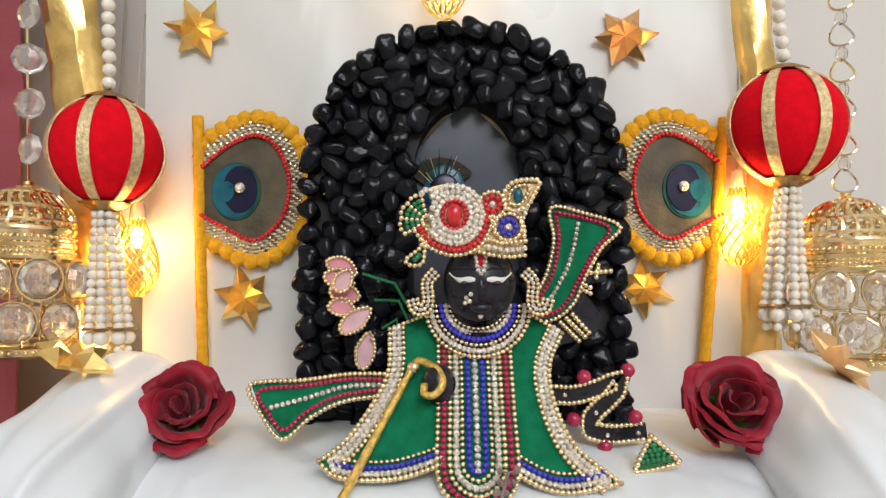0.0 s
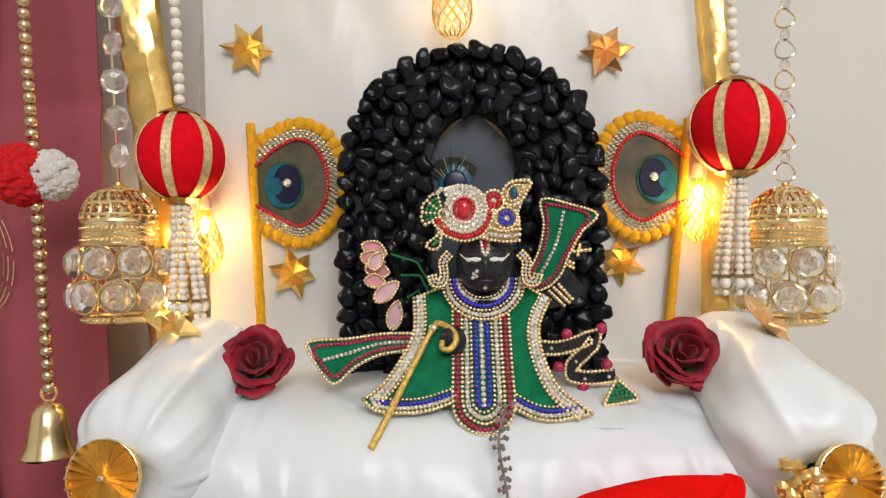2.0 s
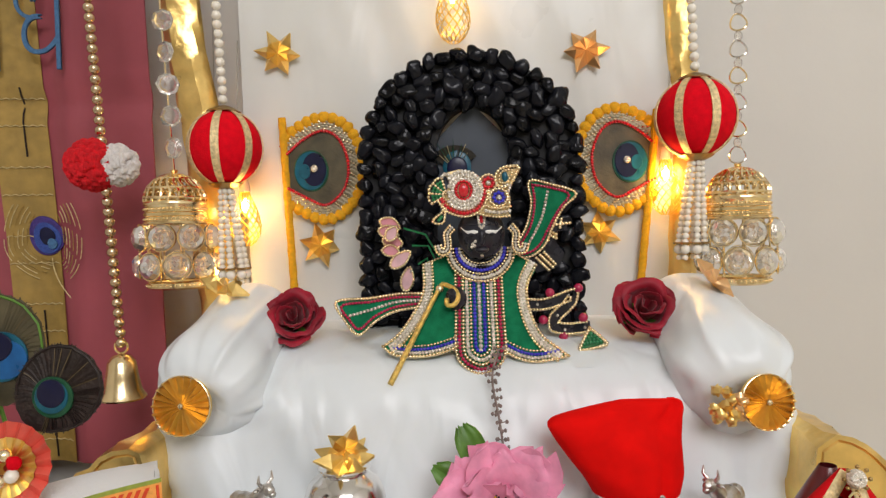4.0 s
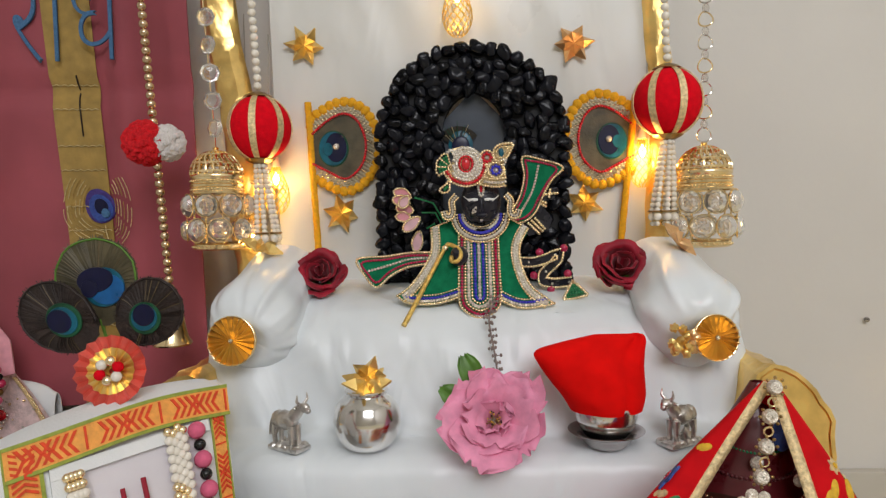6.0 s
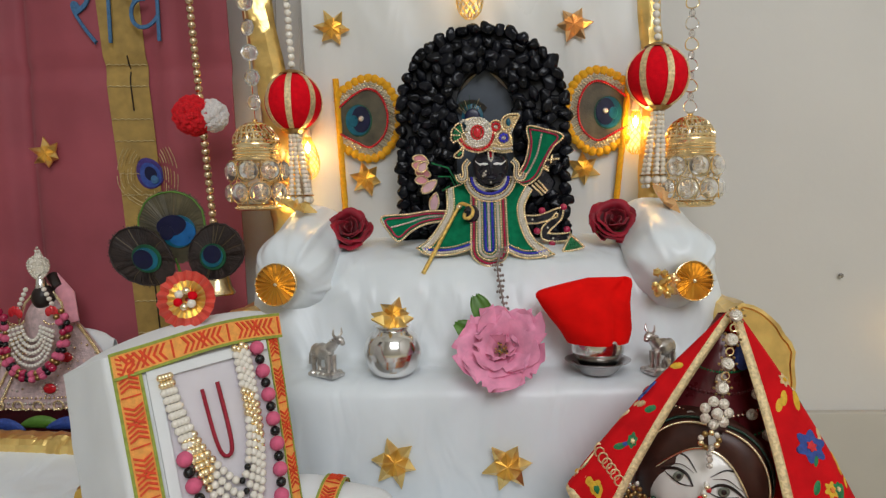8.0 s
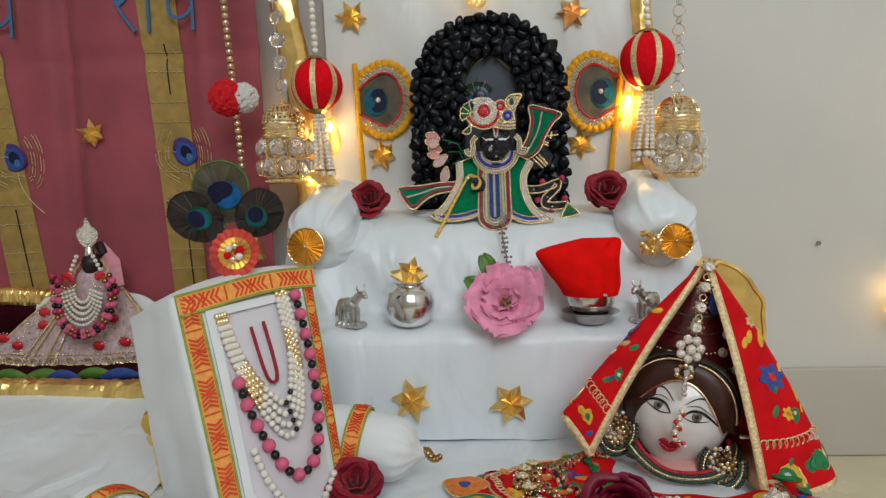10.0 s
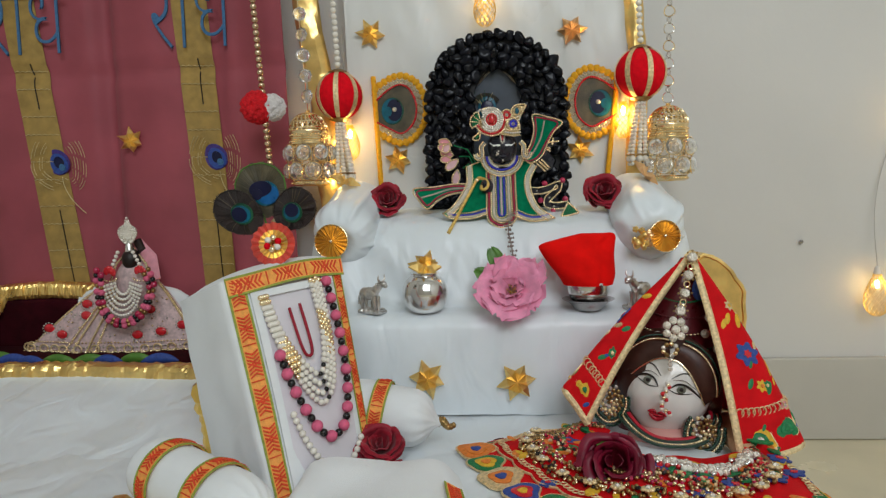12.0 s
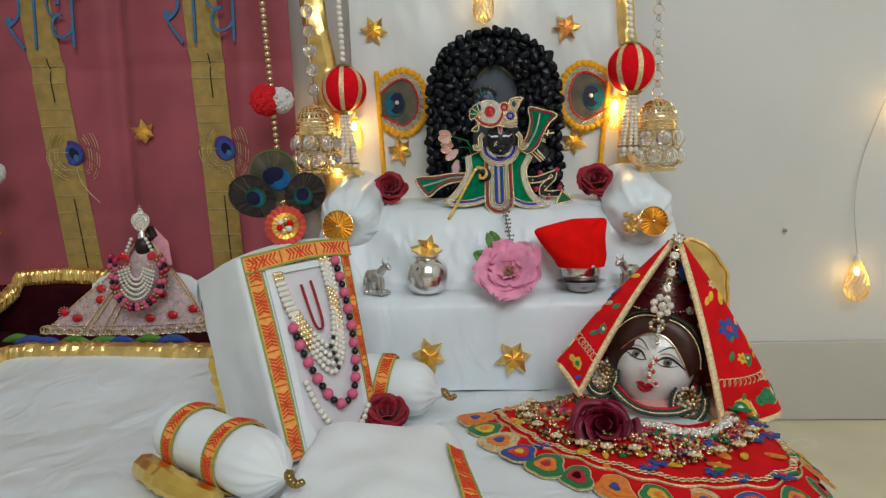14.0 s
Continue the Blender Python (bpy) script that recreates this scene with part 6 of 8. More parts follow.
def small_idol():
    X, Y, Z = -0.478, 0.350, 0.153
    CLOTH = material("pale_pink_brocade", (0.60, 0.44, 0.44), 0.6, vary=0.25, scale=200, bump=0.4, bump_scale=600)
    g = Geo(CLOTH)
    apex = Vector((0.018, 0.02, 0.100))
    def skirt(u, v):
        a = math.pi * (1.02 + 0.96 * u)
        rx = 0.012 + 0.113 * v ** 0.9
        ry = 0.010 + 0.024 * v
        f = 1 + 0.05 * math.sin(9 * a) * v
        return (0.018 - 0.036 * v + rx * math.cos(a) * f, 0.02 + ry * math.sin(a) * f, 0.100 - 0.102 * v ** 1.15)
    g.sheet(skirt, 60, 20, thick=-0.003)
    def on(u, v, off=0.002):
        p = Vector(skirt(u, v))
        return p + Vector((0, -off, off * 0.6))
    for v, mat, r in ((0.98, BEADGOLD, 0.0022), (0.93, CRYSTALBEAD, 0.0017), (0.88, BEADGOLD, 0.0014)):
        g.beads([on(u, v) for u in np.linspace(0.02, 0.98, 70)], r, mat)
    for k in range(26):
        u = 0.02 + 0.96 * k / 25
        p = on(u, 1.0)
        g.beads([p + Vector((0.003 * math.cos(a), -0.002, -0.001 + 0.003 * math.sin(a))) for a in np.linspace(0, 6.28, 6)], 0.0011, BEADGOLD)
    rnd = random.Random(6)
    for u, v in ((0.13, 0.74), (0.26, 0.80), (0.33, 0.58), (0.62, 0.80), (0.74, 0.78), (0.86, 0.72), (0.24, 0.45), (0.70, 0.52)):
        p = on(u, v, 0.003)
        g.ball(p, (0.0072, 0.0026, 0.0056), REDBEAD, seg=12, rings=8)
        g.beads([p + Vector((0.0085 * math.cos(a), -0.0005, 0.007 * math.sin(a))) for a in np.linspace(0, 6.28, 13)], 0.0012, CRYSTALBEAD)
    for k in range(110):
        p = on(rnd.uniform(0.05, 0.95), rnd.uniform(0.35, 0.9), 0.0015)
        g.beads([p], rnd.uniform(0.0009, 0.0017), rnd.choice((CRYSTALBEAD, BEADGOLD)))
    for u in (0.03, 0.06, 0.36, 0.39, 0.44, 0.47, 0.92, 0.95):
        g.beads([on(u, v) for v in np.linspace(0.2, 0.97, 44)], 0.0017, LACE if u in (0.06, 0.39, 0.44, 0.92) else BEADGOLD)
    for k in range(16):
        u = 0.05 + 0.9 * k / 15
        p = on(u, 0.955, 0.004)
        g.tube([p + Vector((0.0055 * math.cos(a), 0, 0.005 * math.sin(a))) for a in np.linspace(0, 6.28, 12)[:-1]], 0.0011, LACE, closed=True, seg=5)
    # torso, plain head and veil
    g.ball((0.018, 0.010, 0.085), (0.026, 0.018, 0.034), CLOTH, seg=20, rings=14)
    g.ball((0.018, 0.004, 0.118), (0.012, 0.012, 0.014), DARKPAINT, seg=18, rings=12)
    g.tube([(0.022, 0.016, 0.138), (0.040, 0.008, 0.118), (0.048, 0.004, 0.090)], [0.007, 0.011, 0.008], PINKCLOTH, seg=12, flat=0.5)
    g.tube([(0.022, 0.014, 0.140), (0.032, 0.008, 0.128)], [0.006, 0.005], DARKPAINT, seg=10)
    for s in (-1, 1):
        g.tube([(0.018 + s * 0.002, 0.006, 0.132), (0.018 + s * 0.020, 0.002, 0.112), (0.018 + s * 0.026, -0.002, 0.092)], 0.0016, BEADGOLD, seg=6)
        g.beads([(0.018 + s * (0.010 + 0.0024 * k), -0.010, 0.128 - 0.005 * k) for k in range(5)], 0.0026, PEARL, 2)
        for k in range(4):
            a = 0.5 + k * 0.6
            g.ball((0.018 + s * 0.020 + 0.006 * math.cos(a), -0.015, 0.100 + 0.007 * math.sin(a)), (0.0034, 0.0016, 0.005), REDBEAD, seg=10, rings=6)
        g.beads([(0.018 + s * 0.020 + 0.009 * math.cos(a), -0.0145, 0.096 + 0.004 * math.sin(a)) for a in np.linspace(3.3, 6.1, 7)], 0.0016, BEADGOLD)
    for k in range(5):
        r = 0.011 + 0.0042 * k
        g.beads([(0.014 + r * math.cos(a) * 0.95, -0.014 - 0.0012 * k, 0.092 + r * 1.55 * math.sin(a)) for a in np.linspace(math.pi * 1.05, math.pi * 1.95, 12 + 3 * k)], 0.0021, PEARL, 2)
    for r, zc in ((0.037, 0.086), (0.031, 0.083)):
        n = 28
        for i, a in enumerate(np.linspace(math.pi * 0.86, math.pi * 2.14, n)):
            p = (0.020 + r * math.cos(a), -0.018 - 0.012 * abs(math.sin(a)), zc + 0.002 + r * 1.35 * math.sin(a) * (1 if math.sin(a) < 0 else 0.9))
            big = i % 2 == 0
            g.ball(p, (0.0042, 0.0042, 0.0042) if big else (0.0032, 0.0032, 0.0032), (PINKBEAD if i % 3 else MAROONBEAD) if big else (BLACKBEAD if i % 4 == 1 else BRONZE), seg=10, rings=8)
    # spade shaped finial
    o = [(0.0115 * math.sin(a) * (1 - 0.25 * math.cos(a)), 0.012 * -math.cos(a) + (0.006 if abs(a - math.pi) < 0.2 else 0)) for a in np.linspace(0, 2 * math.pi, 26)[:-1]]
    g.slab([(0.017 + x, 0.150 + z) for x, z in o], 0.0, 0.002, CRYSTALBEAD)
    g.beads([(0.017 + x, -0.0005, 0.150 + z) for x, z in o], 0.0016, CRYSTALBEAD)
    g.beads([(0.017 + 0.6 * x, -0.001, 0.150 + 0.6 * z) for x, z in o[::2]], 0.0014, CRYSTALBEAD)
    g.lathe([(0.006, 0.128), (0.005, 0.136), (0.0025, 0.141)], SILVER, Matrix.Translation((0.017, 0.002, 0)), seg=12)
    g.beads([(0.017, 0, 0.167), (0.017, 0, 0.171)], 0.0018, CRYSTALBEAD)
    return solid("small_idol", g, "small dressed idol in pale brocade with pearl and pink bead necklaces", "idol", (X, Y, Z - 0.001))


small_idol()


def pillow():
    g = Geo(COTTON)
    def fn(u, v):
        a = 2 * math.pi * v
        s = math.sin(math.pi * min(max(u, 0.02), 0.98)) ** 0.25
        return (-0.075 + 0.15 * u, 0.013 * math.cos(a) * s, 0.045 + 0.043 * math.sin(a) * s * (0.92 + 0.08 * math.cos(5 * u)))
    g.sheet(fn, 30, 24, thick=-0.001)
    return solid("white_pillow", g, "small white cotton pillow behind the idol", "pillow", (-0.475, 0.381, 0.153), angle=70)


pillow()

# ---------------------------------------------------------------- white robed figure with necklaces
TL, TR = Vector((-0.2143, 0.0404, 0.2765)), Vector((-0.1395, 0.124, 0.2855))
BL, BR = Vector((-0.1625, -0.012, 0.1185)), Vector((-0.1020, 0.064, 0.1185))
FACE_N = (TR - TL).cross(BL - TL).normalized()
if FACE_N.y > 0:
    FACE_N = -FACE_N


def front(s, t, off=0.0):
    """A point on the robe's front: s across, t down, off metres out of it."""
    p = TL * (1 - s) * (1 - t) + TR * s * (1 - t) + BL * (1 - s) * t + BR * s * t
    bulge = 0.006 * math.sin(math.pi * min(max(s, 0), 1)) * math.sin(math.pi * min(max(t, 0), 1))
    return p + FACE_N * (off + bulge)


def border_band(g, place, n, w0, w1):
    """Orange woven border with green edges and vermilion chevrons. place(a, b, off): a along, b across from 0 to 1."""
    g.sheet(lambda u, v: place(u, v, 0.0012), 40, 4, ORANGE, thick=0.0008)
    for b0, b1 in ((-0.06, 0.06), (0.94, 1.06)):
        g.sheet(lambda u, v: place(u, b0 + (b1 - b0) * v, 0.0017), 60, 1, LIME, thick=0.0007)
    for k in range(n):
        a0 = (k + 0.08) / n
        L = 0.80 / n
        rows = 8
        for i in range(rows):
            for s in (0, 1):
                turn = 1 if i < rows / 2 else -1
                c = a0 + L * (i + 0.5) / rows
                h = L / rows * 0.24
                d = L / rows * 0.9 * turn
                b0, b1 = (0.14, 0.5) if s == 0 else (0.86, 0.5)
                def chev(u, v, c=c, h=h, d=d, b0=b0, b1=b1):
                    return place(c + (2 * u - 1) * h + d * v, b0 + (b1 - b0) * v, 0.0022)
                g.sheet(chev, 1, 3, VERMILION, thick=0.0006)
        e = a0 + L + 0.05 / n
        g.sheet(lambda u, v: place(e + 0.03 / n * u, 0.12 + 0.76 * v, 0.0022), 1, 3, VERMILION, thick=0.0006)


def white_figure():
    base = Vector((-0.17, 0.06, 0.117))
    INNER = weave(material("lavender_white_cotton", (0.74, 0.70, 0.74), 0.75, vary=0.03, scale=30, sheen=0.2), 700, 0.15)
    g = Geo(COTTON)
    B = Vector((-0.058, 0.050, -0.022))
    C = Vector((-0.022, 0.046, -0.006))
    def hull(u, v):
        """Round the sides: back edge, left front edge, right front edge, back edge."""
        path = [front(0.5, v, 0) + B + C * 0.4, front(0, v) + B, front(0, v) + B * 0.45 + FACE_N * 0.002, front(0, v, 0.001), front(0.03, v, 0.002), front(0.5, v, 0.0), front(0.97, v, 0.001), front(1, v, -0.002), front(1, v) + C * 0.5, front(1, v) + C]
        s = u * (len(path) - 1)
        i = min(int(s), len(path) - 2)
        p = path[i].lerp(path[i + 1], s - i)
        return p + Vector((1, 1, 0)) * 0.0012 * noise.noise(p * 40) - base
    g.sheet(hull, 54, 40, COTTON, thick=0.002)
    def lid(u, v):
        a = front(0, 0).lerp(front(1, 0), u)
        b = (front(0, 0) + B).lerp(front(1, 0) + C, u)
        p = a.lerp(b, v)
        return p + Vector((0, 0, (0.009 * math.sin(math.pi * v) + 0.003) * math.sin(math.pi * u) ** 0.5)) - base
    g.sheet(lid, 16, 10, COTTON, thick=0.002)
    g.sheet(lambda u, v: front(0.20 + 0.66 * u, 0.09 + 0.90 * v, 0.0015) - base, 12, 20, INNER, thick=0.001)
    border_band(g, lambda a, b, o: front(0.01 + 0.13 * b, -0.005 + 1.0 * a, 0.0035 + o) - base, 6, 0, 1)
    border_band(g, lambda a, b, o: front(0.01 + 1.0 * a, 0.0 + 0.085 * b + 0.012 * math.sin(7 * a) * 0.3, 0.0035 + o) + Vector((0, 0, 0.003 * math.sin(math.pi * a))) - base, 3, 0, 1)
    border_band(g, lambda a, b, o: front(0.91 + 0.075 * b, 0.02 + 0.95 * a, 0.0025 + o) - base, 6, 0, 1)
    g.sheet(lambda u, v: front(0.17 + 0.72 * u, 0.085 + 0.035 * v, 0.0035) - base, 20, 3, COTTON, thick=0.002)
    g.sheet(lambda u, v: front(0.17 + 0.06 * u, 0.05 + 0.93 * v, 0.0032) - base, 3, 24, COTTON, thick=0.002)
    # crimson mark
    mark = [front(0.42 + 0.02, 0.20, 0.006), front(0.455, 0.36, 0.007), front(0.48, 0.43, 0.007), front(0.52, 0.445, 0.007), front(0.545, 0.42, 0.007), front(0.545, 0.34, 0.007), front(0.535, 0.19, 0.006)]
    g.tube([tuple(Vector(q) - base) for q in curve_points([tuple(m) for m in mark], 40)], 0.0013, CRIMSON, seg=6)
    # sleeves
    def sleeve(a, b, r, bands):
        a, b = Vector(a), Vector(b)
        d = b - a
        L = d.length
        m = Matrix.Translation(a - base) @ d.to_track_quat("Z", "Y").to_matrix().to_4x4()
        prof = curve_points([(0.004, -0.006), (r * 0.8, -0.003), (r, 0.012), (r * 1.0, L * 0.5), (r * 0.98, L * 0.8), (r * 0.75, L * 0.95), (r * 0.30, L + 0.004), (r * 0.18, L + 0.007), (r * 0.10, L + 0.010)], 40)
        g.lathe([tuple(q) for q in prof], COTTON, m, seg=60, wave=lambda t, z: 1 + 0.05 * max(0, (z - L * 0.72) / (L * 0.28)) * math.sin(14 * t) + 0.03 * noise.noise(Vector((math.cos(t), math.sin(t), z * 40))))
        for z in bands:
            def wrap(aa, bb, o, z=z):
                th = 2 * math.pi * aa
                p = m @ Vector(((r + 0.0008 + o) * math.cos(th), (r + 0.0008 + o) * math.sin(th), z + 0.0125 * bb))
                return p
            border_band(g, wrap, 7, 0, 1)
        for k in range(7):
            g.ball(m @ Vector((0.002 * math.cos(k), 0.002 * math.sin(k), L + 0.008 + 0.0022 * k)), (0.0042 - 0.0003 * k,) * 3, BRONZE, seg=9, rings=7, wobble=0.4)
    sleeve((-0.246, -0.022, 0.150), (-0.148, -0.082, 0.1405), 0.0238, (0.018, 0.066))
    sleeve((-0.128, 0.102, 0.156), (-0.056, 0.098, 0.143), 0.0255, (0.022,))
    # lap
    def lap(u, v):
        a = Vector((-0.150, 0.010, 0)).lerp(Vector((-0.028, 0.035, 0)), u)
        b = Vector((-0.150, -0.135, 0)).lerp(Vector((0.004, -0.130, 0)), u)
        p = a.lerp(b, v)
        h = 0.022 * math.sin(math.pi * min(1, 0.25 + 0.75 * u)) ** 0.6 * (0.55 + 0.45 * math.cos(1.3 * v))
        p.z = 0.1195 + h * (1 - 0.5 * v) + 0.003 * noise.noise(Vector((u * 4, v * 5, 2))) + 0.0025 * math.sin(9 * u + 5 * v)
        edge = min(1, min(u, 1 - u) * 12)
        p.z = 0.1190 + (p.z - 0.1190) * edge ** 0.5
        return p - base
    g.sheet(lap, 40, 30, COTTON, thick=-0.001)
    border_band(g, lambda a, b, o: Vector(lap(0.885 + 0.09 * b, 0.20 + 0.8 * a)) + Vector((0, 0, 0.0022 + o)), 5, 0, 1)
    return solid("robed_figure", g, "faceless figure wrapped in white cotton with orange woven borders", "idol figure", base, angle=60)


white_figure()


BEAD_MESHES = {}


def necklace(name, label, pts, beads, parts=()):
    """Strings beads along points on the robe's front. beads(k) gives radius, material and part name."""
    o = front(*pts[0])
    t = thing(name, label, "necklace", o)
    line = curve_points([tuple(front(s, q, 0.0075)) for s, q in pts], 400)
    d = np.concatenate([[0], np.cumsum(np.linalg.norm(np.diff(line, axis=0), axis=1))])
    at, k = 0.0, 0
    while True:
        r, mat, pname = beads(k, at / d[-1])
        at += r
        if at > d[-1]:
            break
        p = Vector([np.interp(at, d, line[:, i]) for i in range(3)]) - o
        key = (mat.name, r)
        if key not in BEAD_MESHES:
            BEAD_MESHES[key] = Geo(mat).ball((0, 0, 0), (r, r, r), mat, seg=14, rings=9).mesh(pname)
        piece(pname, BEAD_MESHES[key], t, Matrix.Translation(p))
        at += r
        k += 1
    return t


def pearl_or_gold(k, s):
    if s < 0.03 or s > 0.97 or 0.22 < s < 0.34 or 0.70 < s < 0.82:
        return 0.0023, BEADGOLD, "gold_bead"
    if 0.47 < s < 0.53 and k % 2:
        return 0.0020, BLACKBEAD, "black_bead"
    return 0.0024, PEARL, "pearl"


for j in range(4):
    necklace("pearl_necklace", "pearl and gold bead necklace hanging on the white robe",
             [(0.225 + 0.017 * j, 0.11), (0.25 + 0.019 * j, 0.26), (0.31 + 0.022 * j, 0.42 - 0.01 * j), (0.42 + 0.02 * j, 0.585 - 0.03 * j), (0.55 + 0.005 * j, 0.665 - 0.042 * j), (0.675 - 0.018 * j, 0.60 - 0.035 * j), (0.735 - 0.022 * j, 0.44 - 0.02 * j), (0.75 - 0.024 * j, 0.25), (0.745 - 0.024 * j, 0.08)], pearl_or_gold)
for j in range(3):
    necklace("gold_mesh_pendant", "gold filigree side piece of the necklace",
             [(0.285 + 0.022 * j, 0.34), (0.365 + 0.022 * j, 0.49)], lambda k, s: (0.0021, GOLD, "bead"))
    necklace("gold_mesh_pendant", "gold filigree side piece of the necklace",
             [(0.70 + 0.020 * j, 0.30), (0.69 + 0.020 * j, 0.46)], lambda k, s: (0.0021, GOLD, "bead"))
necklace("pink_bead_necklace", "necklace of pink wool and black beads on the white robe",
         [(0.265, 0.38), (0.30, 0.52), (0.39, 0.68), (0.50, 0.79), (0.62, 0.82), (0.75, 0.76), (0.83, 0.58), (0.84, 0.32), (0.81, 0.07)],
         lambda k, s: ((0.0047, PINKBEAD, "pink_bead") if k % 2 == 0 else (0.0032, BLACKBEAD, "black_bead")))
necklace("long_pearl_necklace", "long single string of pearls on the white robe",
         [(0.27, 0.66), (0.34, 0.80), (0.48, 0.93), (0.62, 0.97), (0.78, 0.93), (0.88, 0.86)], lambda k, s: (0.0027, PEARL, "pearl"))


# Rails of the gold chair on which the robed figure sits.
def gold_seat():
    t = thing("gold_chair", "gold foil covered chair rails under the robed figure", "stool", (-0.25, 0.05, 0.118))
    for pts, r in (([(-0.002, 0.050, 0.0), (-0.004, 0.046, 0.03), (-0.003, 0.036, 0.055), (0.002, 0.020, 0.060)], 0.010),
                   ([(-0.014, -0.075, 0.0), (-0.012, -0.092, 0.010), (0.004, -0.112, 0.014), (0.03, -0.130, 0.012), (0.06, -0.140, 0.004)], 0.0095)):
        p = curve_points(pts, 30)
        part("frame_rail", Geo(FOIL).tube([tuple(q) for q in p], [r * (1 + 0.35 * noise.noise(Vector(q) * 120)) for q in p], GOLDMESH, seg=9), t, "crinkled gold foil rail", 30)
    return t


gold_seat()


def fan_flower():
    m = Matrix.Translation((-0.1885, 0.0965, 0.3025)) @ Vector((0.08, -0.95, 0.22)).to_track_quat("Z", "Y").to_matrix().to_4x4()
    t = thing("fan_flower", "pleated coral red and gold foil fan flower", "ornament", m=m)
    n, R = 36, 0.0188
    def pleats(r0, r1, z, mat, label):
        g = Geo(mat)
        v = []
        for q in (0.0, 0.5, 1.0):
            r = r0 + (r1 - r0) * q
            for j in range(n):
                a = 2 * math.pi * j / n
                v.append((r * (1 + 0.03 * (j % 2)) * math.cos(a), r * (1 + 0.03 * (j % 2)) * math.sin(a), z + (0.0016 if j % 2 else -0.0016) * r / R + 0.003 * r / R))
        f = []
        for k in range(2):
            for j in range(n):
                o, q = k * n, (j + 1) % n
                f.append((o + j, o + n + j, o + n + q, o + q))
        g.add(v, f)
        part("pleats", g, t, label, 12)
    pleats(R * 0.58, R, -0.0006, CORALFOIL, "coral red pleated rim")
    pleats(0.0015, R * 0.66, 0.0, FOIL, "pleated gold foil")
    g = Geo(CORALFOIL).lathe([(0.001, -0.003), (R * 0.9, -0.002), (R * 0.9, -0.001)], seg=30)
    part("backing", g, t)
    for k in range(6):
        a = 1.05 * k + 0.4
        c = Geo(REDVELVET)
        c.ball((0.0052 * math.cos(a), 0.0052 * math.sin(a), 0.004), (0.0030, 0.0030, 0.0026), (REDVELVET, BEADGOLD, PEARL)[k % 3], seg=12, rings=8)
        part("bead", c, t)
    return t


fan_flower()


def feather_bunch():
    t = thing("peacock_feather_bunch", "three peacock feather eyes fanned above the robed figure", "feathers", (-0.196, 0.108, 0.305))
    rnd = random.Random(9)
    for dx, dz, ang, w, h, y, vane, rim in ((-0.006, 0.0450, 8, 0.0235, 0.0250, 0.002, FEATHERVANE, LEAF), (-0.0255, 0.0255, 58, 0.0185, 0.0240, -0.003, FEATHERDARK, FEATHERDARK), (0.0240, 0.0275, -48, 0.0180, 0.0205, -0.001, FEATHERDARK, FEATHERDARK)):
        m = pose(dx, y, dz, 0, -ang, 0)
        g = Geo(vane)
        o = [(w * math.sin(a) * (1 - 0.10 * math.cos(a)) * (1 + 0.02 * rnd.uniform(-1, 1)), -h * math.cos(a) * (1 + 0.02 * rnd.uniform(-1, 1))) for a in np.linspace(0, 2 * math.pi, 60)[:-1]]
        g.slab(o, -0.0006, 0.0006, vane, m)
        barbs = Geo(vane)
        for k in range(90):
            a = rnd.uniform(0.5, 2 * math.pi - 0.5)
            q = rnd.uniform(1.0, 1.07)
            x, z = w * math.sin(a) * (1 - 0.10 * math.cos(a)), -h * math.cos(a)
            barbs.tube([m @ Vector((x * 0.35, -0.0009, z * 0.35 - 0.1 * h)), m @ Vector((x * 0.75, -0.0010, z * 0.72)), m @ Vector((x * q, -0.0007, z * q))], 0.00022, vane if k % 10 else GOLDTHREADDARK, seg=3)
        g.tube([m @ Vector((p[0] * 0.97, -0.0011, p[1] * 0.97)) for p in o[6:-6:2]], 0.0006, rim, seg=4)
        ob = part("feather", g, t, "brown feather vane with a blue and green eye")
        tagged(part("barb_fringe", barbs, ob), kind="stuff")
        e = Geo(FEATHERGREEN)
        def egg(rx, rz, ox_, oz_, y0, mat):
            e.slab([(ox_ * w + rx * w * math.sin(a), oz_ * h + rz * h * math.cos(a)) for a in np.linspace(0, 2 * math.pi, 30)[:-1]], y0, y0 + 0.0009, mat, m, bevel=0.0002)
        if vane is FEATHERVANE:
            egg(0.50, 0.44, 0.18, -0.14, -0.0021, FEATHERTEAL), egg(0.42, 0.34, 0.26, -0.20, -0.0027, FEATHERSKY), egg(0.44, 0.28, 0.02, 0.05, -0.0033, FEATHERBLUE), egg(0.20, 0.20, -0.14, -0.12, -0.0038, FEATHERBLUE)
        else:
            egg(0.50, 0.44, 0.06, -0.14, -0.0021, FEATHERGREEN), egg(0.40, 0.36, 0.04, -0.14, -0.0027, FEATHERTEAL), egg(0.34, 0.30, -0.02, -0.08, -0.0033, FEATHERBLUE)
        part("feather_eye", e, ob, "iridescent green and blue feather eye")
    g = Geo(LEAF).tube([(0.0, 0.004, -0.012), (-0.002, 0.003, 0.01), (-0.005, 0.002, 0.024)], 0.0010, seg=6)
    part("quill", g, t, "green feather quill")
    return t


feather_bunch()


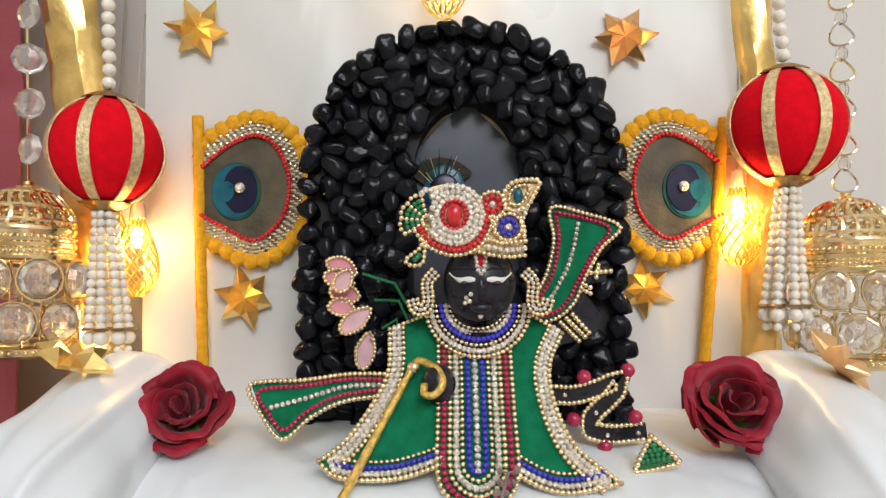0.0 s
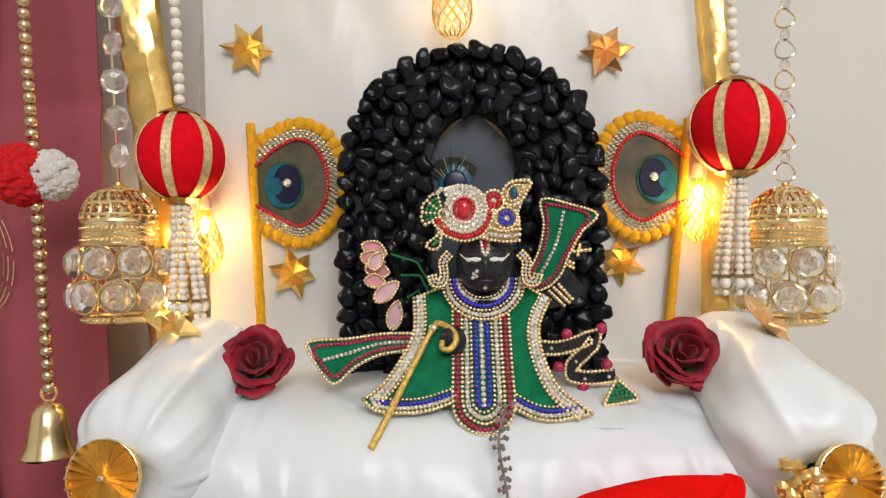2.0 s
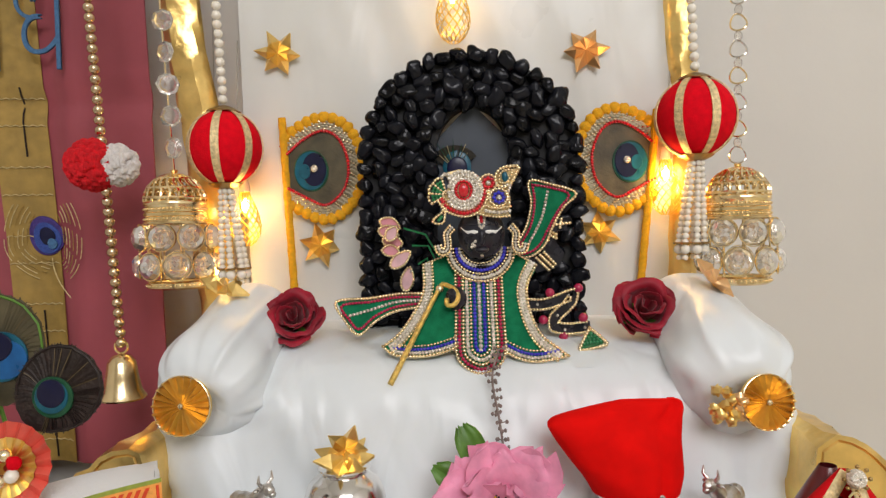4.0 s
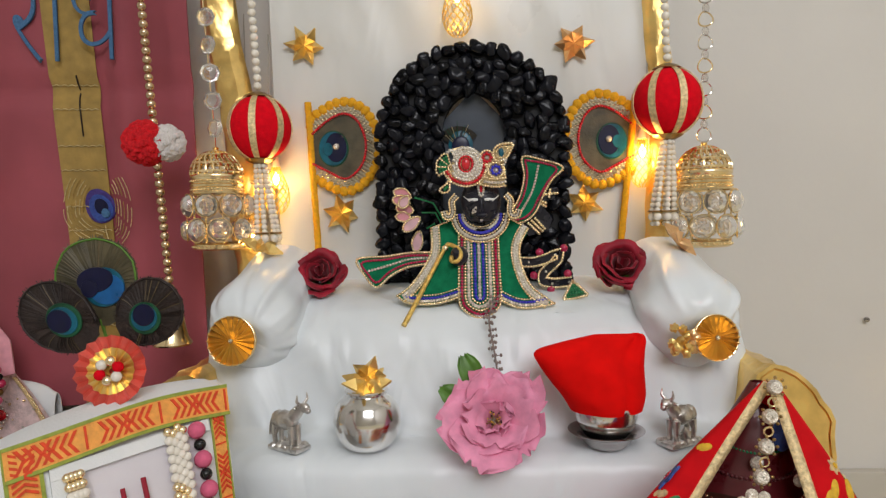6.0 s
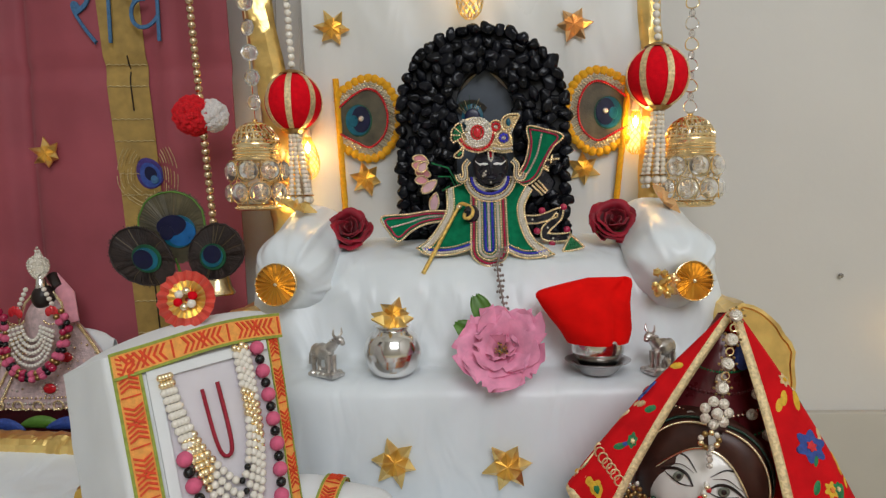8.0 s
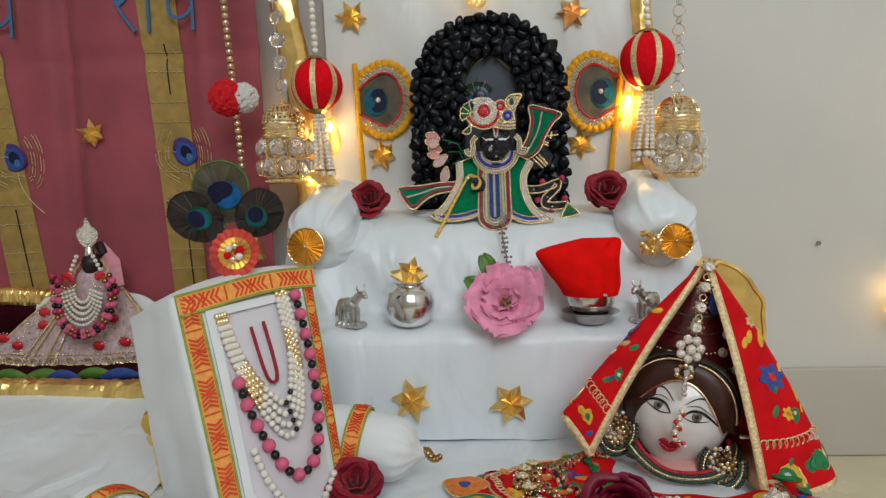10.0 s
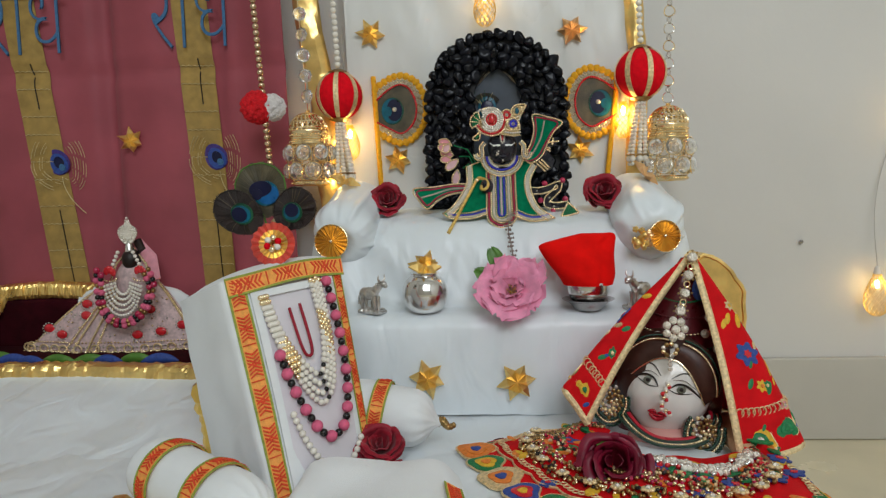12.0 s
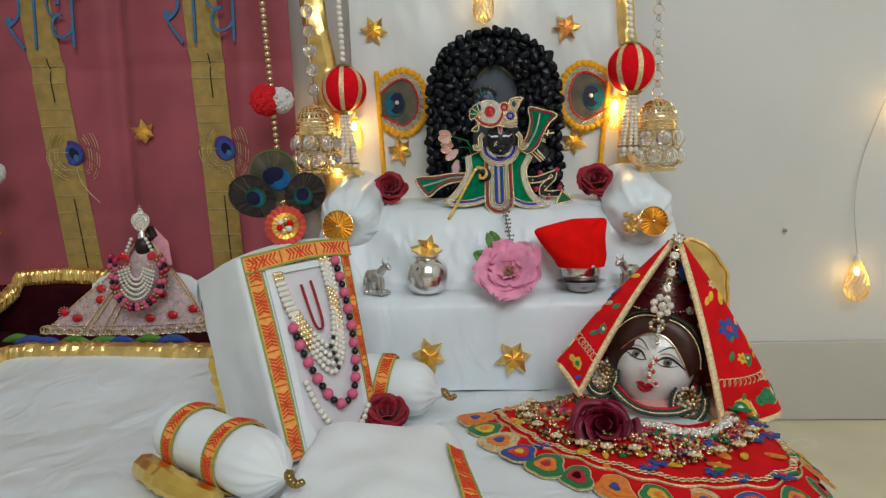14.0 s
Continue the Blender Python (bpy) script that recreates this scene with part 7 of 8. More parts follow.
# ---------------------------------------------------------------- veiled figure with a painted face
def veiled_head():
    g = Geo(HAIRRED)
    base = Vector((0.165, 0.14, 0.117))
    rings = curve_points([(0.000, 0.000, 0.047, 0.030), (0.03, 0.001, 0.049, 0.032), (0.07, 0.005, 0.043, 0.030), (0.105, 0.010, 0.030, 0.022), (0.135, 0.013, 0.016, 0.014), (0.160, 0.016, 0.004, 0.004)], 30)
    def dress(u, v):
        s = u * 29
        i = min(int(s), 28)
        z, cx, rx, ry = rings[i] + (rings[i + 1] - rings[i]) * (s - i)
        a = 2 * math.pi * v
        return (cx + rx * math.cos(a), 0.018 + ry * math.sin(a), z)
    g.sheet(dress, 30, 40, HAIRRED)
    m = pose(-0.008, -0.005, 0.0405, 0, 13, -22)
    FZ = 0.0085     # how far the features sit above the middle of the face
    g.ball((-0.005, 0.005, 0.050), (0.0450, 0.0315, 0.049), HAIR, seg=32, rings=22)
    tv, tf = ico(4)
    v = tv.copy()
    v *= np.array([0.0385, 0.030, 0.0465])
    lower = np.clip(-v[:, 2] / 0.0465, 0, 1)
    v[:, 0] *= 1 - 0.22 * lower ** 1.5
    v[:, 2] = np.where(v[:, 2] < 0, v[:, 2] * 0.86, v[:, 2])
    # nose, lips and chin raised from the face
    def bump(cx, cz, sx, sz, h):
        wgt = np.exp(-((v[:, 0] - cx) / sx) ** 2 - ((v[:, 2] - cz) / sz) ** 2) * (v[:, 1] < 0)
        v[:, 1] -= h * wgt
    bump(0, -0.004 + FZ, 0.0045, 0.010, 0.0055), bump(0, -0.0095 + FZ, 0.006, 0.004, 0.0040), bump(0, -0.0215 + FZ, 0.009, 0.004, 0.0025), bump(0, -0.036, 0.010, 0.006, 0.0025)
    bump(-0.015, 0.008 + FZ, 0.008, 0.005, -0.0018), bump(0.015, 0.008 + FZ, 0.008, 0.005, -0.0018), bump(-0.020, -0.012 + FZ, 0.010, 0.010, 0.0015), bump(0.020, -0.012 + FZ, 0.010, 0.010, 0.0015)
    g.add(v, tf, PORCELAIN, m)
    def face(x, z, off=0.0004):
        z += FZ
        lw = max(0, -z / 0.0465)
        k = 1 - 0.22 * lw ** 1.5
        q = 1 - (x / k / 0.0385) ** 2 - (z / 0.0465) ** 2
        y = -0.030 * math.sqrt(max(q, 0.02))
        for cx, cz, sx, sz, h in ((0, -0.004 + FZ, 0.0045, 0.010, 0.0055), (0, -0.0095 + FZ, 0.006, 0.004, 0.0040), (0, -0.0215 + FZ, 0.009, 0.004, 0.0025)):
            y -= h * math.exp(-((x - cx) / sx) ** 2 - ((z - cz) / sz) ** 2)
        return m @ Vector((x, y - off, z))
    def stroke(pts, r, mat):
        p = curve_points(pts, 16)
        n = len(p)
        g.tube([face(a, b) for a, b in p], [r * (0.35 + 0.65 * math.sin(math.pi * (i + 0.5) / n)) for i in range(n)], mat, seg=6)
    for s in (-1, 1):
        stroke([(s * 0.0045, 0.0120), (s * 0.013, 0.0185), (s * 0.023, 0.0165), (s * 0.030, 0.0095)], 0.0006, DARKPAINT)
        stroke([(s * 0.0045, 0.0030), (s * 0.010, 0.0085), (s * 0.017, 0.0090), (s * 0.024, 0.0055), (s * 0.031, 0.0000)], 0.0011, DARKPAINT)
        stroke([(s * 0.006, 0.0110), (s * 0.015, 0.0128), (s * 0.026, 0.0070)], 0.0003, HAIR)
        stroke([(s * 0.0050, 0.0028), (s * 0.013, 0.0010), (s * 0.024, 0.0035)], 0.0005, DARKPAINT)
        g.ball(face(s * 0.0145, 0.0050, 0.0003), (0.0040, 0.0008, 0.0036), IRIS, seg=14, rings=8)
        g.ball(face(s * 0.0145, 0.0052, 0.0008), (0.0020, 0.0008, 0.0020), DARKPAINT, seg=12, rings=8)
        stroke([(s * 0.0005, -0.0200), (s * 0.0035, -0.0190), (s * 0.0080, -0.0212)], 0.0016, LIPRED)
    stroke([(-0.0065, -0.0228), (0, -0.0258), (0.0065, -0.0228)], 0.0024, LIPRED)
    stroke([(-0.007, -0.0212), (0, -0.0218), (0.007, -0.0212)], 0.0012, LIPRED)
    # painted hair swept from the parting to both sides, with a bead line along it
    for s in (-1, 1):
        def hairline(u, s=s):
            return s * (0.001 + 0.0345 * u ** 0.85), 0.0275 - 0.034 * u ** 1.7
        def sweep(u, v, s=s):
            x, z = hairline(u)
            p = face(x, z, 0.0014)
            o = m @ Vector((s * (0.004 + 0.041 * math.sin(min(1, u + 0.05) * 1.5)), -0.010 + 0.006 * u, 0.012 + 0.043 * math.cos(u * 1.5)))
            mid = p.lerp(o, v)
            return mid + (m.to_3x3() @ Vector((0, -1, 0.3))) * (0.0045 * math.sin(math.pi * v))
        g.sheet(sweep, 22, 8, HAIR, thick=0.0012 * s)
        g.tube([face(*hairline(u), 0.0022) for u in np.linspace(0, 1, 30)], 0.0007, BEADGOLD, seg=5)
        g.beads([sweep(u, 0.9) + m.to_3x3() @ Vector((0, -0.002, 0)) for u in np.linspace(0.02, 1, 44)], 0.0013, DARKGREENBEAD)
        g.beads([sweep(u, 0.75) + m.to_3x3() @ Vector((0, -0.002, 0)) for u in np.linspace(0.02, 1, 44)], 0.0012, BEADGOLD)
        # ear ornaments
        for rad, mat, r in ((0.0215, DARKGREENBEAD, 0.0019), (0.0182, BEADGOLD, 0.0015), (0.0150, DARKGREENBEAD, 0.0019)):
            g.beads([m @ Vector((s * 0.041 + rad * 0.75 * math.cos(a), -0.026, -0.018 + rad * math.sin(a))) for a in np.linspace(math.pi * 0.85, math.pi * 2.15, 30)], r, mat)
        for k in range(34):
            a, q = 2.4 * k + 1, 0.0023 * math.sqrt(k)
            g.ball(m @ Vector((s * 0.040 + 0.75 * q * math.cos(a), -0.0275, -0.016 + 1.15 * q * math.sin(a))), (0.0019, 0.0014, 0.0019), (BEADGOLD, BRONZE, LACE, BRONZE, CRYSTALBEAD)[k % 5], seg=8, rings=6)
        for k in range(22):
            a, q = 2.4 * k, 0.0026 * math.sqrt(k)
            g.ball(m @ Vector((s * 0.041 + q * math.cos(a), -0.024, -0.022 + 1.4 * q * math.sin(a))), (0.0022, 0.0016, 0.0022), (BRONZE, BEADGOLD, CRYSTALBEAD)[k % 3], seg=8, rings=6)
    # neck piece
    g.ball((-0.008, -0.016, 0.003), (0.036, 0.022, 0.010), NECKPINK, seg=28, rings=12)
    for k, (mat, r) in enumerate(((LIPRED, 0.0020), (DARKGREENBEAD, 0.0017), (BEADGOLD, 0.0013), (DARKGREENBEAD, 0.0017))):
        g.beads([(-0.008 + (0.036 + 0.0026 * k) * math.cos(a), -0.018 + (0.024 + 0.0032 * k) * math.sin(a), 0.0085 - 0.0010 * k + 0.016 * abs(math.cos(a)) ** 3) for a in np.linspace(math.pi * 1.0, math.pi * 2.0, 64)], r, mat)
    # relief on the headdress
    rnd = random.Random(2)
    for k in range(5):
        zz = 0.085 + 0.014 * k
        w = 0.042 - 0.0072 * k
        g.beads([(0.006 + 0.0022 * k + w * math.cos(a), 0.018 - 0.032 * (1 - 0.16 * k) * abs(math.sin(a)) - 0.001, zz - 0.006 * abs(math.sin(a))) for a in np.linspace(math.pi * 1.1, math.pi * 1.9, 26)], 0.0012, (GREENBEAD, BEADGOLD, HAIRRED)[k % 3])
    for x, z in ((-0.016, 0.093), (0.026, 0.094), (0.036, 0.080), (-0.022, 0.085), (0.030, 0.108), (0.006, 0.118)):
        g.ball((x, 0.018 - 0.029 * (1 - (z - 0.085) * 5), z), (0.0042, 0.0026, 0.0042), CRYSTALBEAD, seg=12, rings=8)
    g.ball((0.022, -0.002, 0.133), (0.0055, 0.004, 0.010), APBLUE, seg=14, rings=10)
    return solid("veiled_bust", g, "painted pale statue head with maroon headdress and bead edging", "statue", base, angle=60)


veiled_head()


def applique(g, c, right, up_, r, mats, kind=0):
    """A small embroidered flower or leaf on a cloth; right and up_ span the cloth."""
    right, up_ = Vector(right).normalized(), Vector(up_).normalized()
    n = right.cross(up_).normalized()
    if n.dot(Vector((0, -1, 0.6))) < 0:
        n = -n
    def disc(cx, cz, rx, rz, mat, h, ang=0.0):
        k = 36
        v = []
        for i in range(k):
            a = 2 * math.pi * i / k
            lobe = 1 + (0.11 * math.cos(3 * a + 1.2) + 0.05 * math.cos(5 * a) if kind == 2 else 0.20 * math.cos(6 * a) if kind == 0 else 0)
            x, z = rx * lobe * math.cos(a), rz * lobe * math.sin(a)
            x, z = cx + x * math.cos(ang) - z * math.sin(ang), cz + x * math.sin(ang) + z * math.cos(ang)
            v.append(Vector(c) + right * x + up_ * z + n * h)
        w = [p - n * 0.0012 for p in v]
        top = Vector(c) + right * cx + up_ * cz + n * (h + 0.0006)
        f = [(i, (i + 1) % k, 2 * k) for i in range(k)] + [(i, k + i, k + (i + 1) % k, (i + 1) % k) for i in range(k)]
        g.add([p[:] for p in v + w] + [top[:]], f, mat)
    if kind == 0:
        disc(0, 0, r, r, mats[0], 0.0016)
        disc(0, 0, 0.34 * r, 0.34 * r, mats[1], 0.0026)
    elif kind == 1:
        disc(0, 0, 0.4 * r, r, mats[0], 0.0016, 0.6)
    else:
        disc(0, 0, r * 1.10, r * 0.95, LACE, 0.0008)
        disc(0, 0, r, r * 0.85, mats[0], 0.0014)
        disc(0, 0, r * 0.62, r * 0.5, mats[1], 0.0022)
        disc(0, 0, r * 0.28, r * 0.24, mats[2], 0.0030)


def veil():
    base = Vector((0.17, 0.13, 0.119))
    t = thing("red_veil", "red embroidered veil with gold lace edging over the statue head", "veil", base)
    apex = Vector((0.1815, 0.141, 0.2835))
    ring = [tuple(q) for q in curve_points([(0.083, 0.108, 0.136), (0.075, 0.110, 0.149), (0.064, 0.120, 0.166), (0.088, 0.165, 0.150), (0.15, 0.20, 0.130), (0.22, 0.18, 0.126), (0.260, 0.100, 0.127), (0.236, 0.078, 0.122), (0.201, 0.073, 0.1195)], 81)]
    def fn(u, v):
        i = min(int(u * 80), 79)
        q = Vector(ring[i]).lerp(Vector(ring[i + 1]), u * 80 - i)
        start = apex + (q - apex).normalized() * 0.004
        p = start.lerp(q, v)
        sag = math.sin(math.pi * v)
        p += Vector((q.x - apex.x, q.y - 0.145, 0)).normalized() * 0.006 * sag
        return p + Vector((0, 0.001, 0)) * math.sin(u * 40) * v - base
    part("cloth", Geo(VEILRED).sheet(fn, 80, 30, thick=-0.0016), t, "bright red embroidered cloth", 70)
    for name, pts, r in (("lace_edge", [fn(0.004, v) for v in np.linspace(0, 1, 26)], 0.0030), ("lace_edge", [fn(0.996, v) for v in np.linspace(0, 1, 26)], 0.0032), ("lace_edge", [fn(u, 1.0) for u in np.linspace(0, 1, 90)], 0.0030)):
        part(name, Geo(LACE).tube([Vector(p) + Vector((0, -0.0012, 0)) for p in pts], r, seg=8, flat=0.45), t, "woven gold lace edging")
    for u, v, r, kind, mats in ((0.11, 0.46, 0.0085, 0, (APBLUE, REDBEAD)), (0.13, 0.62, 0.006, 1, (APYELLOW,)), (0.08, 0.30, 0.005, 1, (APYELLOW,)), (0.15, 0.74, 0.0055, 1, (APGREEN,)), (0.06, 0.70, 0.005, 1, (APGREEN,)), (0.12, 0.86, 0.011, 2, (APGREEN, GREENBEAD, APGREEN)), (0.05, 0.90, 0.009, 2, (APYELLOW, APYELLOW, APGREEN)),
                                (0.90, 0.52, 0.0095, 0, (APBLUE, REDBEAD)), (0.86, 0.36, 0.007, 1, (APYELLOW,)), (0.84, 0.62, 0.0075, 1, (APYELLOW,)), (0.88, 0.70, 0.006, 1, (APGREEN,)), (0.93, 0.66, 0.005, 1, (APGREEN,)), (0.855, 0.50, 0.005, 1, (LACE,)), (0.95, 0.93, 0.012, 2, (APYELLOW, APGREEN, CRYSTALBEAD)), (0.88, 0.90, 0.010, 2, (APGREEN, GREENBEAD, APGREEN)), (0.83, 0.88, 0.009, 2, (GREENBEAD, APGREEN, CRYSTALBEAD)), (0.86, 0.80, 0.006, 2, (LACE, PINKCLOTH, CRYSTALBEAD))):
        g = Geo(APBLUE)
        c = Vector(fn(u, v))
        applique(g, c, Vector(fn(u + 0.01, v)) - c, Vector(fn(u, v - 0.02)) - c, r, mats, kind)
        part("applique", g, t, "embroidered floral patch")
    rnd = random.Random(31)
    for k in range(26):
        u = rnd.uniform(0.02, 0.17) if k % 2 else rnd.uniform(0.82, 0.98)
        v = rnd.uniform(0.25, 0.98)
        g = Geo(APGREEN)
        c = Vector(fn(u, v))
        mats = rnd.choice(((APYELLOW, APORANGE), (APGREEN, LACE), (LACE, APYELLOW), (APGREEN, LACE), (APBLUE, REDBEAD)))
        applique(g, c, Vector(fn(u + 0.01, v)) - c, Vector(fn(u, v - 0.02)) - c, rnd.uniform(0.0035, 0.006), mats, 1 if k % 3 else 0)
        part("applique", g, t, "embroidered floral patch")
    for u0, u1, v in ((0.02, 0.2, 0.79), (0.80, 0.98, 0.79)):
        g = Geo(LACE)
        for k in range(14):
            c = Vector(fn(u0 + (u1 - u0) * k / 13, v)) + Vector((0, -0.0022, 0))
            g.tube([c + Vector((0.0032 * math.cos(a), 0, 0.0038 * math.sin(a))) for a in np.linspace(0, 6.28, 10)[:-1]], 0.0006, seg=4, closed=True)
        part("cord_work", g, t, "looped gold cord work")
    return t


veil()


def tikka():
    t = thing("head_ornament", "chain of clear stones with a stone flower on the headdress", "jewellery", (0.160, 0.104, 0.200))
    o = Vector((0.160, 0.104, 0.200))
    line = [Vector(p) for p in curve_points([(0.180, 0.131, 0.280), (0.174, 0.124, 0.262), (0.168, 0.116, 0.244), (0.160, 0.107, 0.226), (0.1535, 0.104, 0.208), (0.152, 0.103, 0.196)], 12)]
    for k in (0, 2, 4, 6):
        g = Geo(GOLD)
        g.lathe([(0.0005, 0.0028), (0.0034, 0.0022), (0.0046, 0.0), (0.0046, -0.0012), (0.0005, -0.0012)], CRYSTALBEAD, Matrix.Translation(line[k] - o) @ pose(0, 0, 0, 75), seg=12)
        g.beads([line[k] - o + Vector((0.0058 * math.cos(a), 0, 0.0058 * math.sin(a))) for a in np.linspace(0, 6.28, 9)[:-1]], 0.0011, BRONZE)
        part("stone", g, t, "clear stone in a gold claw")
    g = Geo(GOLD)
    for k in (1, 3, 5):
        g.tube([line[k] - o + Vector((0.0026 * math.cos(a), 0, 0.0026 * math.sin(a))) for a in np.linspace(0, 6.28, 10)[:-1]], 0.0006, closed=True, seg=5)
    part("link", g, t)
    c = line[8] - o
    g = Geo(PEARL)
    for k in range(7):
        a = k * 2 * math.pi / 7
        g.ball(c + Vector((0.0078 * math.cos(a), -0.001, 0.0078 * math.sin(a))), (0.0036, 0.0024, 0.0036), CRYSTALBEAD, seg=12, rings=8)
    g.ball(c + Vector((0, -0.003, 0)), (0.004, 0.003, 0.004), CRYSTALBEAD, seg=12, rings=8)
    part("stone_flower", g, t, "flower of seven clear stones")
    g = Geo(BRONZE)
    c = line[10] - o
    for k in range(9):
        g.ball(c + Vector((0.006 * math.cos(k * 0.7), -0.002, -0.001 + 0.005 * math.sin(k * 0.7))), (0.0021, 0.0018, 0.0021), (BRONZE, CRYSTALBEAD, GOLD)[k % 3], seg=8, rings=6)
    g.beads([c + Vector((0, -0.002, -0.010 - 0.004 * k)) for k in range(3)], 0.0022, CRYSTALBEAD, 2)
    part("drop", g, t, "dangling drop of stones")
    g = Geo(PEARL)
    for k in range(16):
        a = random.Random(k).uniform(0, 6.28)
        g.ball(Vector((0.1475, 0.0985, 0.1625)) - o + Vector((0.0035 * math.cos(a), -0.001 - 0.0002 * k, 0.013 - 0.0018 * k)), (0.0019, 0.0019, 0.0019), (PEARL, BEADGOLD, REDBEAD)[k % 3], seg=8, rings=6)
    part("nose_ornament", g, t, "cluster of pearls and red beads")
    return t


tikka()


def shawl():
    base = Vector((0.12, 0.03, 0.118))
    t = thing("red_shawl", "red embroidered shawl spread on the white cloth below the bust", "shawl", base)
    outer = [tuple(q) for q in curve_points([(0.060, 0.128), (0.020, 0.112), (-0.017, 0.088), (-0.004, 0.045), (0.014, 0.008), (0.038, -0.024), (0.066, -0.055), (0.11, -0.085), (0.17, -0.095), (0.215, -0.075), (0.2305, -0.035), (0.2300, 0.03), (0.227, 0.075)], 121)]
    inner = [tuple(q) for q in curve_points([(0.106, 0.125), (0.099, 0.105), (0.102, 0.088), (0.113, 0.077), (0.13, 0.070), (0.15, 0.066), (0.17, 0.066), (0.19, 0.070), (0.205, 0.080), (0.213, 0.10)], 121)]
    def fn(u, v):
        i = min(int(u * 120), 119)
        f = u * 120 - i
        a = Vector(outer[i]).lerp(Vector(outer[i + 1]), f)
        b = Vector(inner[i]).lerp(Vector(inner[i + 1]), f)
        p = b.lerp(a, v * (0.965 + 0.035 * abs(math.sin(17 * math.pi * u))))
        h = 0.002 * (1 - v) + 0.007 * math.sin(math.pi * v) + 0.0028 * math.sin(u * 26 + 3 * v) * math.sin(math.pi * min(1, v + 0.12)) + 0.002 * noise.noise(Vector((p.x * 40, p.y * 40, 1)))
        return Vector((p.x, p.y, 0.1215 + max(h, 0.0))) - base
    part("cloth", Geo(VEILRED).sheet(fn, 120, 26, thick=-0.0014), t, "bright red embroidered cloth", 70)
    part("lace_edge", Geo(LACE).tube([fn(u, 0.86) + Vector((0, 0, 0.001)) for u in np.linspace(0, 1, 120)], 0.0013, seg=8, flat=0.6), t, "woven gold lace edging")
    combos = ((APGREEN, LIPRED, MAROON), (APORANGE, APORANGE, APBLUE), (APGREEN, APYELLOW, APORANGE), (LACE, APORANGE, APBLUE), (APBLUE, REDBEAD, APYELLOW), (APGREEN, APORANGE, LIPRED))
    for k in range(17):
        u = 0.11 + 0.85 * k / 16
        g = Geo(APGREEN)
        c = Vector(fn(u, 0.99))
        applique(g, c, Vector(fn(u + 0.01, 0.99)) - c, Vector(fn(u, 0.90)) - c, 0.0165 if k % 2 else 0.0140, combos[k % 6], 2)
        part("border_patch", g, t, "embroidered flower patch of the scalloped border")
    rnd = random.Random(21)
    for k in range(96):
        u, v = rnd.uniform(0.03, 0.98), rnd.uniform(0.12, 0.84)
        g = Geo(APGREEN)
        c = Vector(fn(u, v))
        mats = rnd.choice(((APBLUE, REDBEAD), (APYELLOW, APORANGE), (APGREEN, LACE), (APGREEN, LACE), (APORANGE, APBLUE)))
        applique(g, c, Vector((math.cos(k), math.sin(k), 0)), Vector((-math.sin(k), math.cos(k), 0.1)), rnd.uniform(0.005, 0.0105), mats, 0 if mats[0] in (APBLUE,) else 1)
        part("applique", g, t, "embroidered flower or leaf")
    for v in (0.80,):
        g = Geo(LACE)
        for k in range(90):
            c = Vector(fn(0.08 + 0.9 * k / 89, v)) + Vector((0, 0, 0.0014))
            g.tube([c + Vector((0.0026 * math.cos(a), 0.0026 * math.sin(a), 0)) for a in np.linspace(0, 6.28, 8)[:-1]], 0.0006, seg=4, closed=True)
        part("cord_work", g, t, "looped gold cord work")
    return t, fn, base


SHAWL, shawl_at, SHAWL_BASE = shawl()


def shawl_necklace(name, label, uv, pick, spread, n, seed):
    """A heavy necklace lying on the shawl."""
    rnd = random.Random(seed)
    o = shawl_at(*uv[0]) + SHAWL_BASE
    t = thing(name, label, "necklace", o)
    p = curve_points([(a, b) for a, b in uv], n)
    geos = {}
    for q in p:
        for k in range(spread):
            c = shawl_at(min(max(q[0] + rnd.uniform(-0.010, 0.010) * (spread > 1), 0), 0.999), min(max(q[1] + rnd.uniform(-0.05, 0.05) * (spread > 1), 0.0), 1)) + SHAWL_BASE - o
            mat, r = pick[rnd.randrange(len(pick))]
            geos.setdefault(mat.name, Geo(mat)).ball(c + Vector((0, 0, r + 0.001)), (r, r, r), mat, seg=8, rings=6)
    for key, geo in geos.items():
        tagged(part("bead_mass", geo, t, "clustered small beads"), kind="stuff")
    return t


shawl_necklace("pearl_cluster_necklace", "necklace of clustered pearls and clear stones on the shawl", [(0.34, 0.20), (0.44, 0.24), (0.55, 0.27), (0.68, 0.25), (0.80, 0.20)], ((PEARL, 0.0026), (CRYSTALBEAD, 0.0030), (SILVER, 0.0024), (REDBEAD, 0.0018)), 5, 44, 1)
shawl_necklace("gold_chain_necklace", "antique gold chain necklace with small flowers on the shawl", [(0.05, 0.30), (0.15, 0.52), (0.28, 0.60), (0.42, 0.52), (0.55, 0.50), (0.68, 0.50), (0.80, 0.40), (0.88, 0.2)], ((BRONZE, 0.0017), (BEADGOLD, 0.0015), (BRONZE, 0.0014), (MAROONBEAD, 0.0015)), 7, 80, 2)
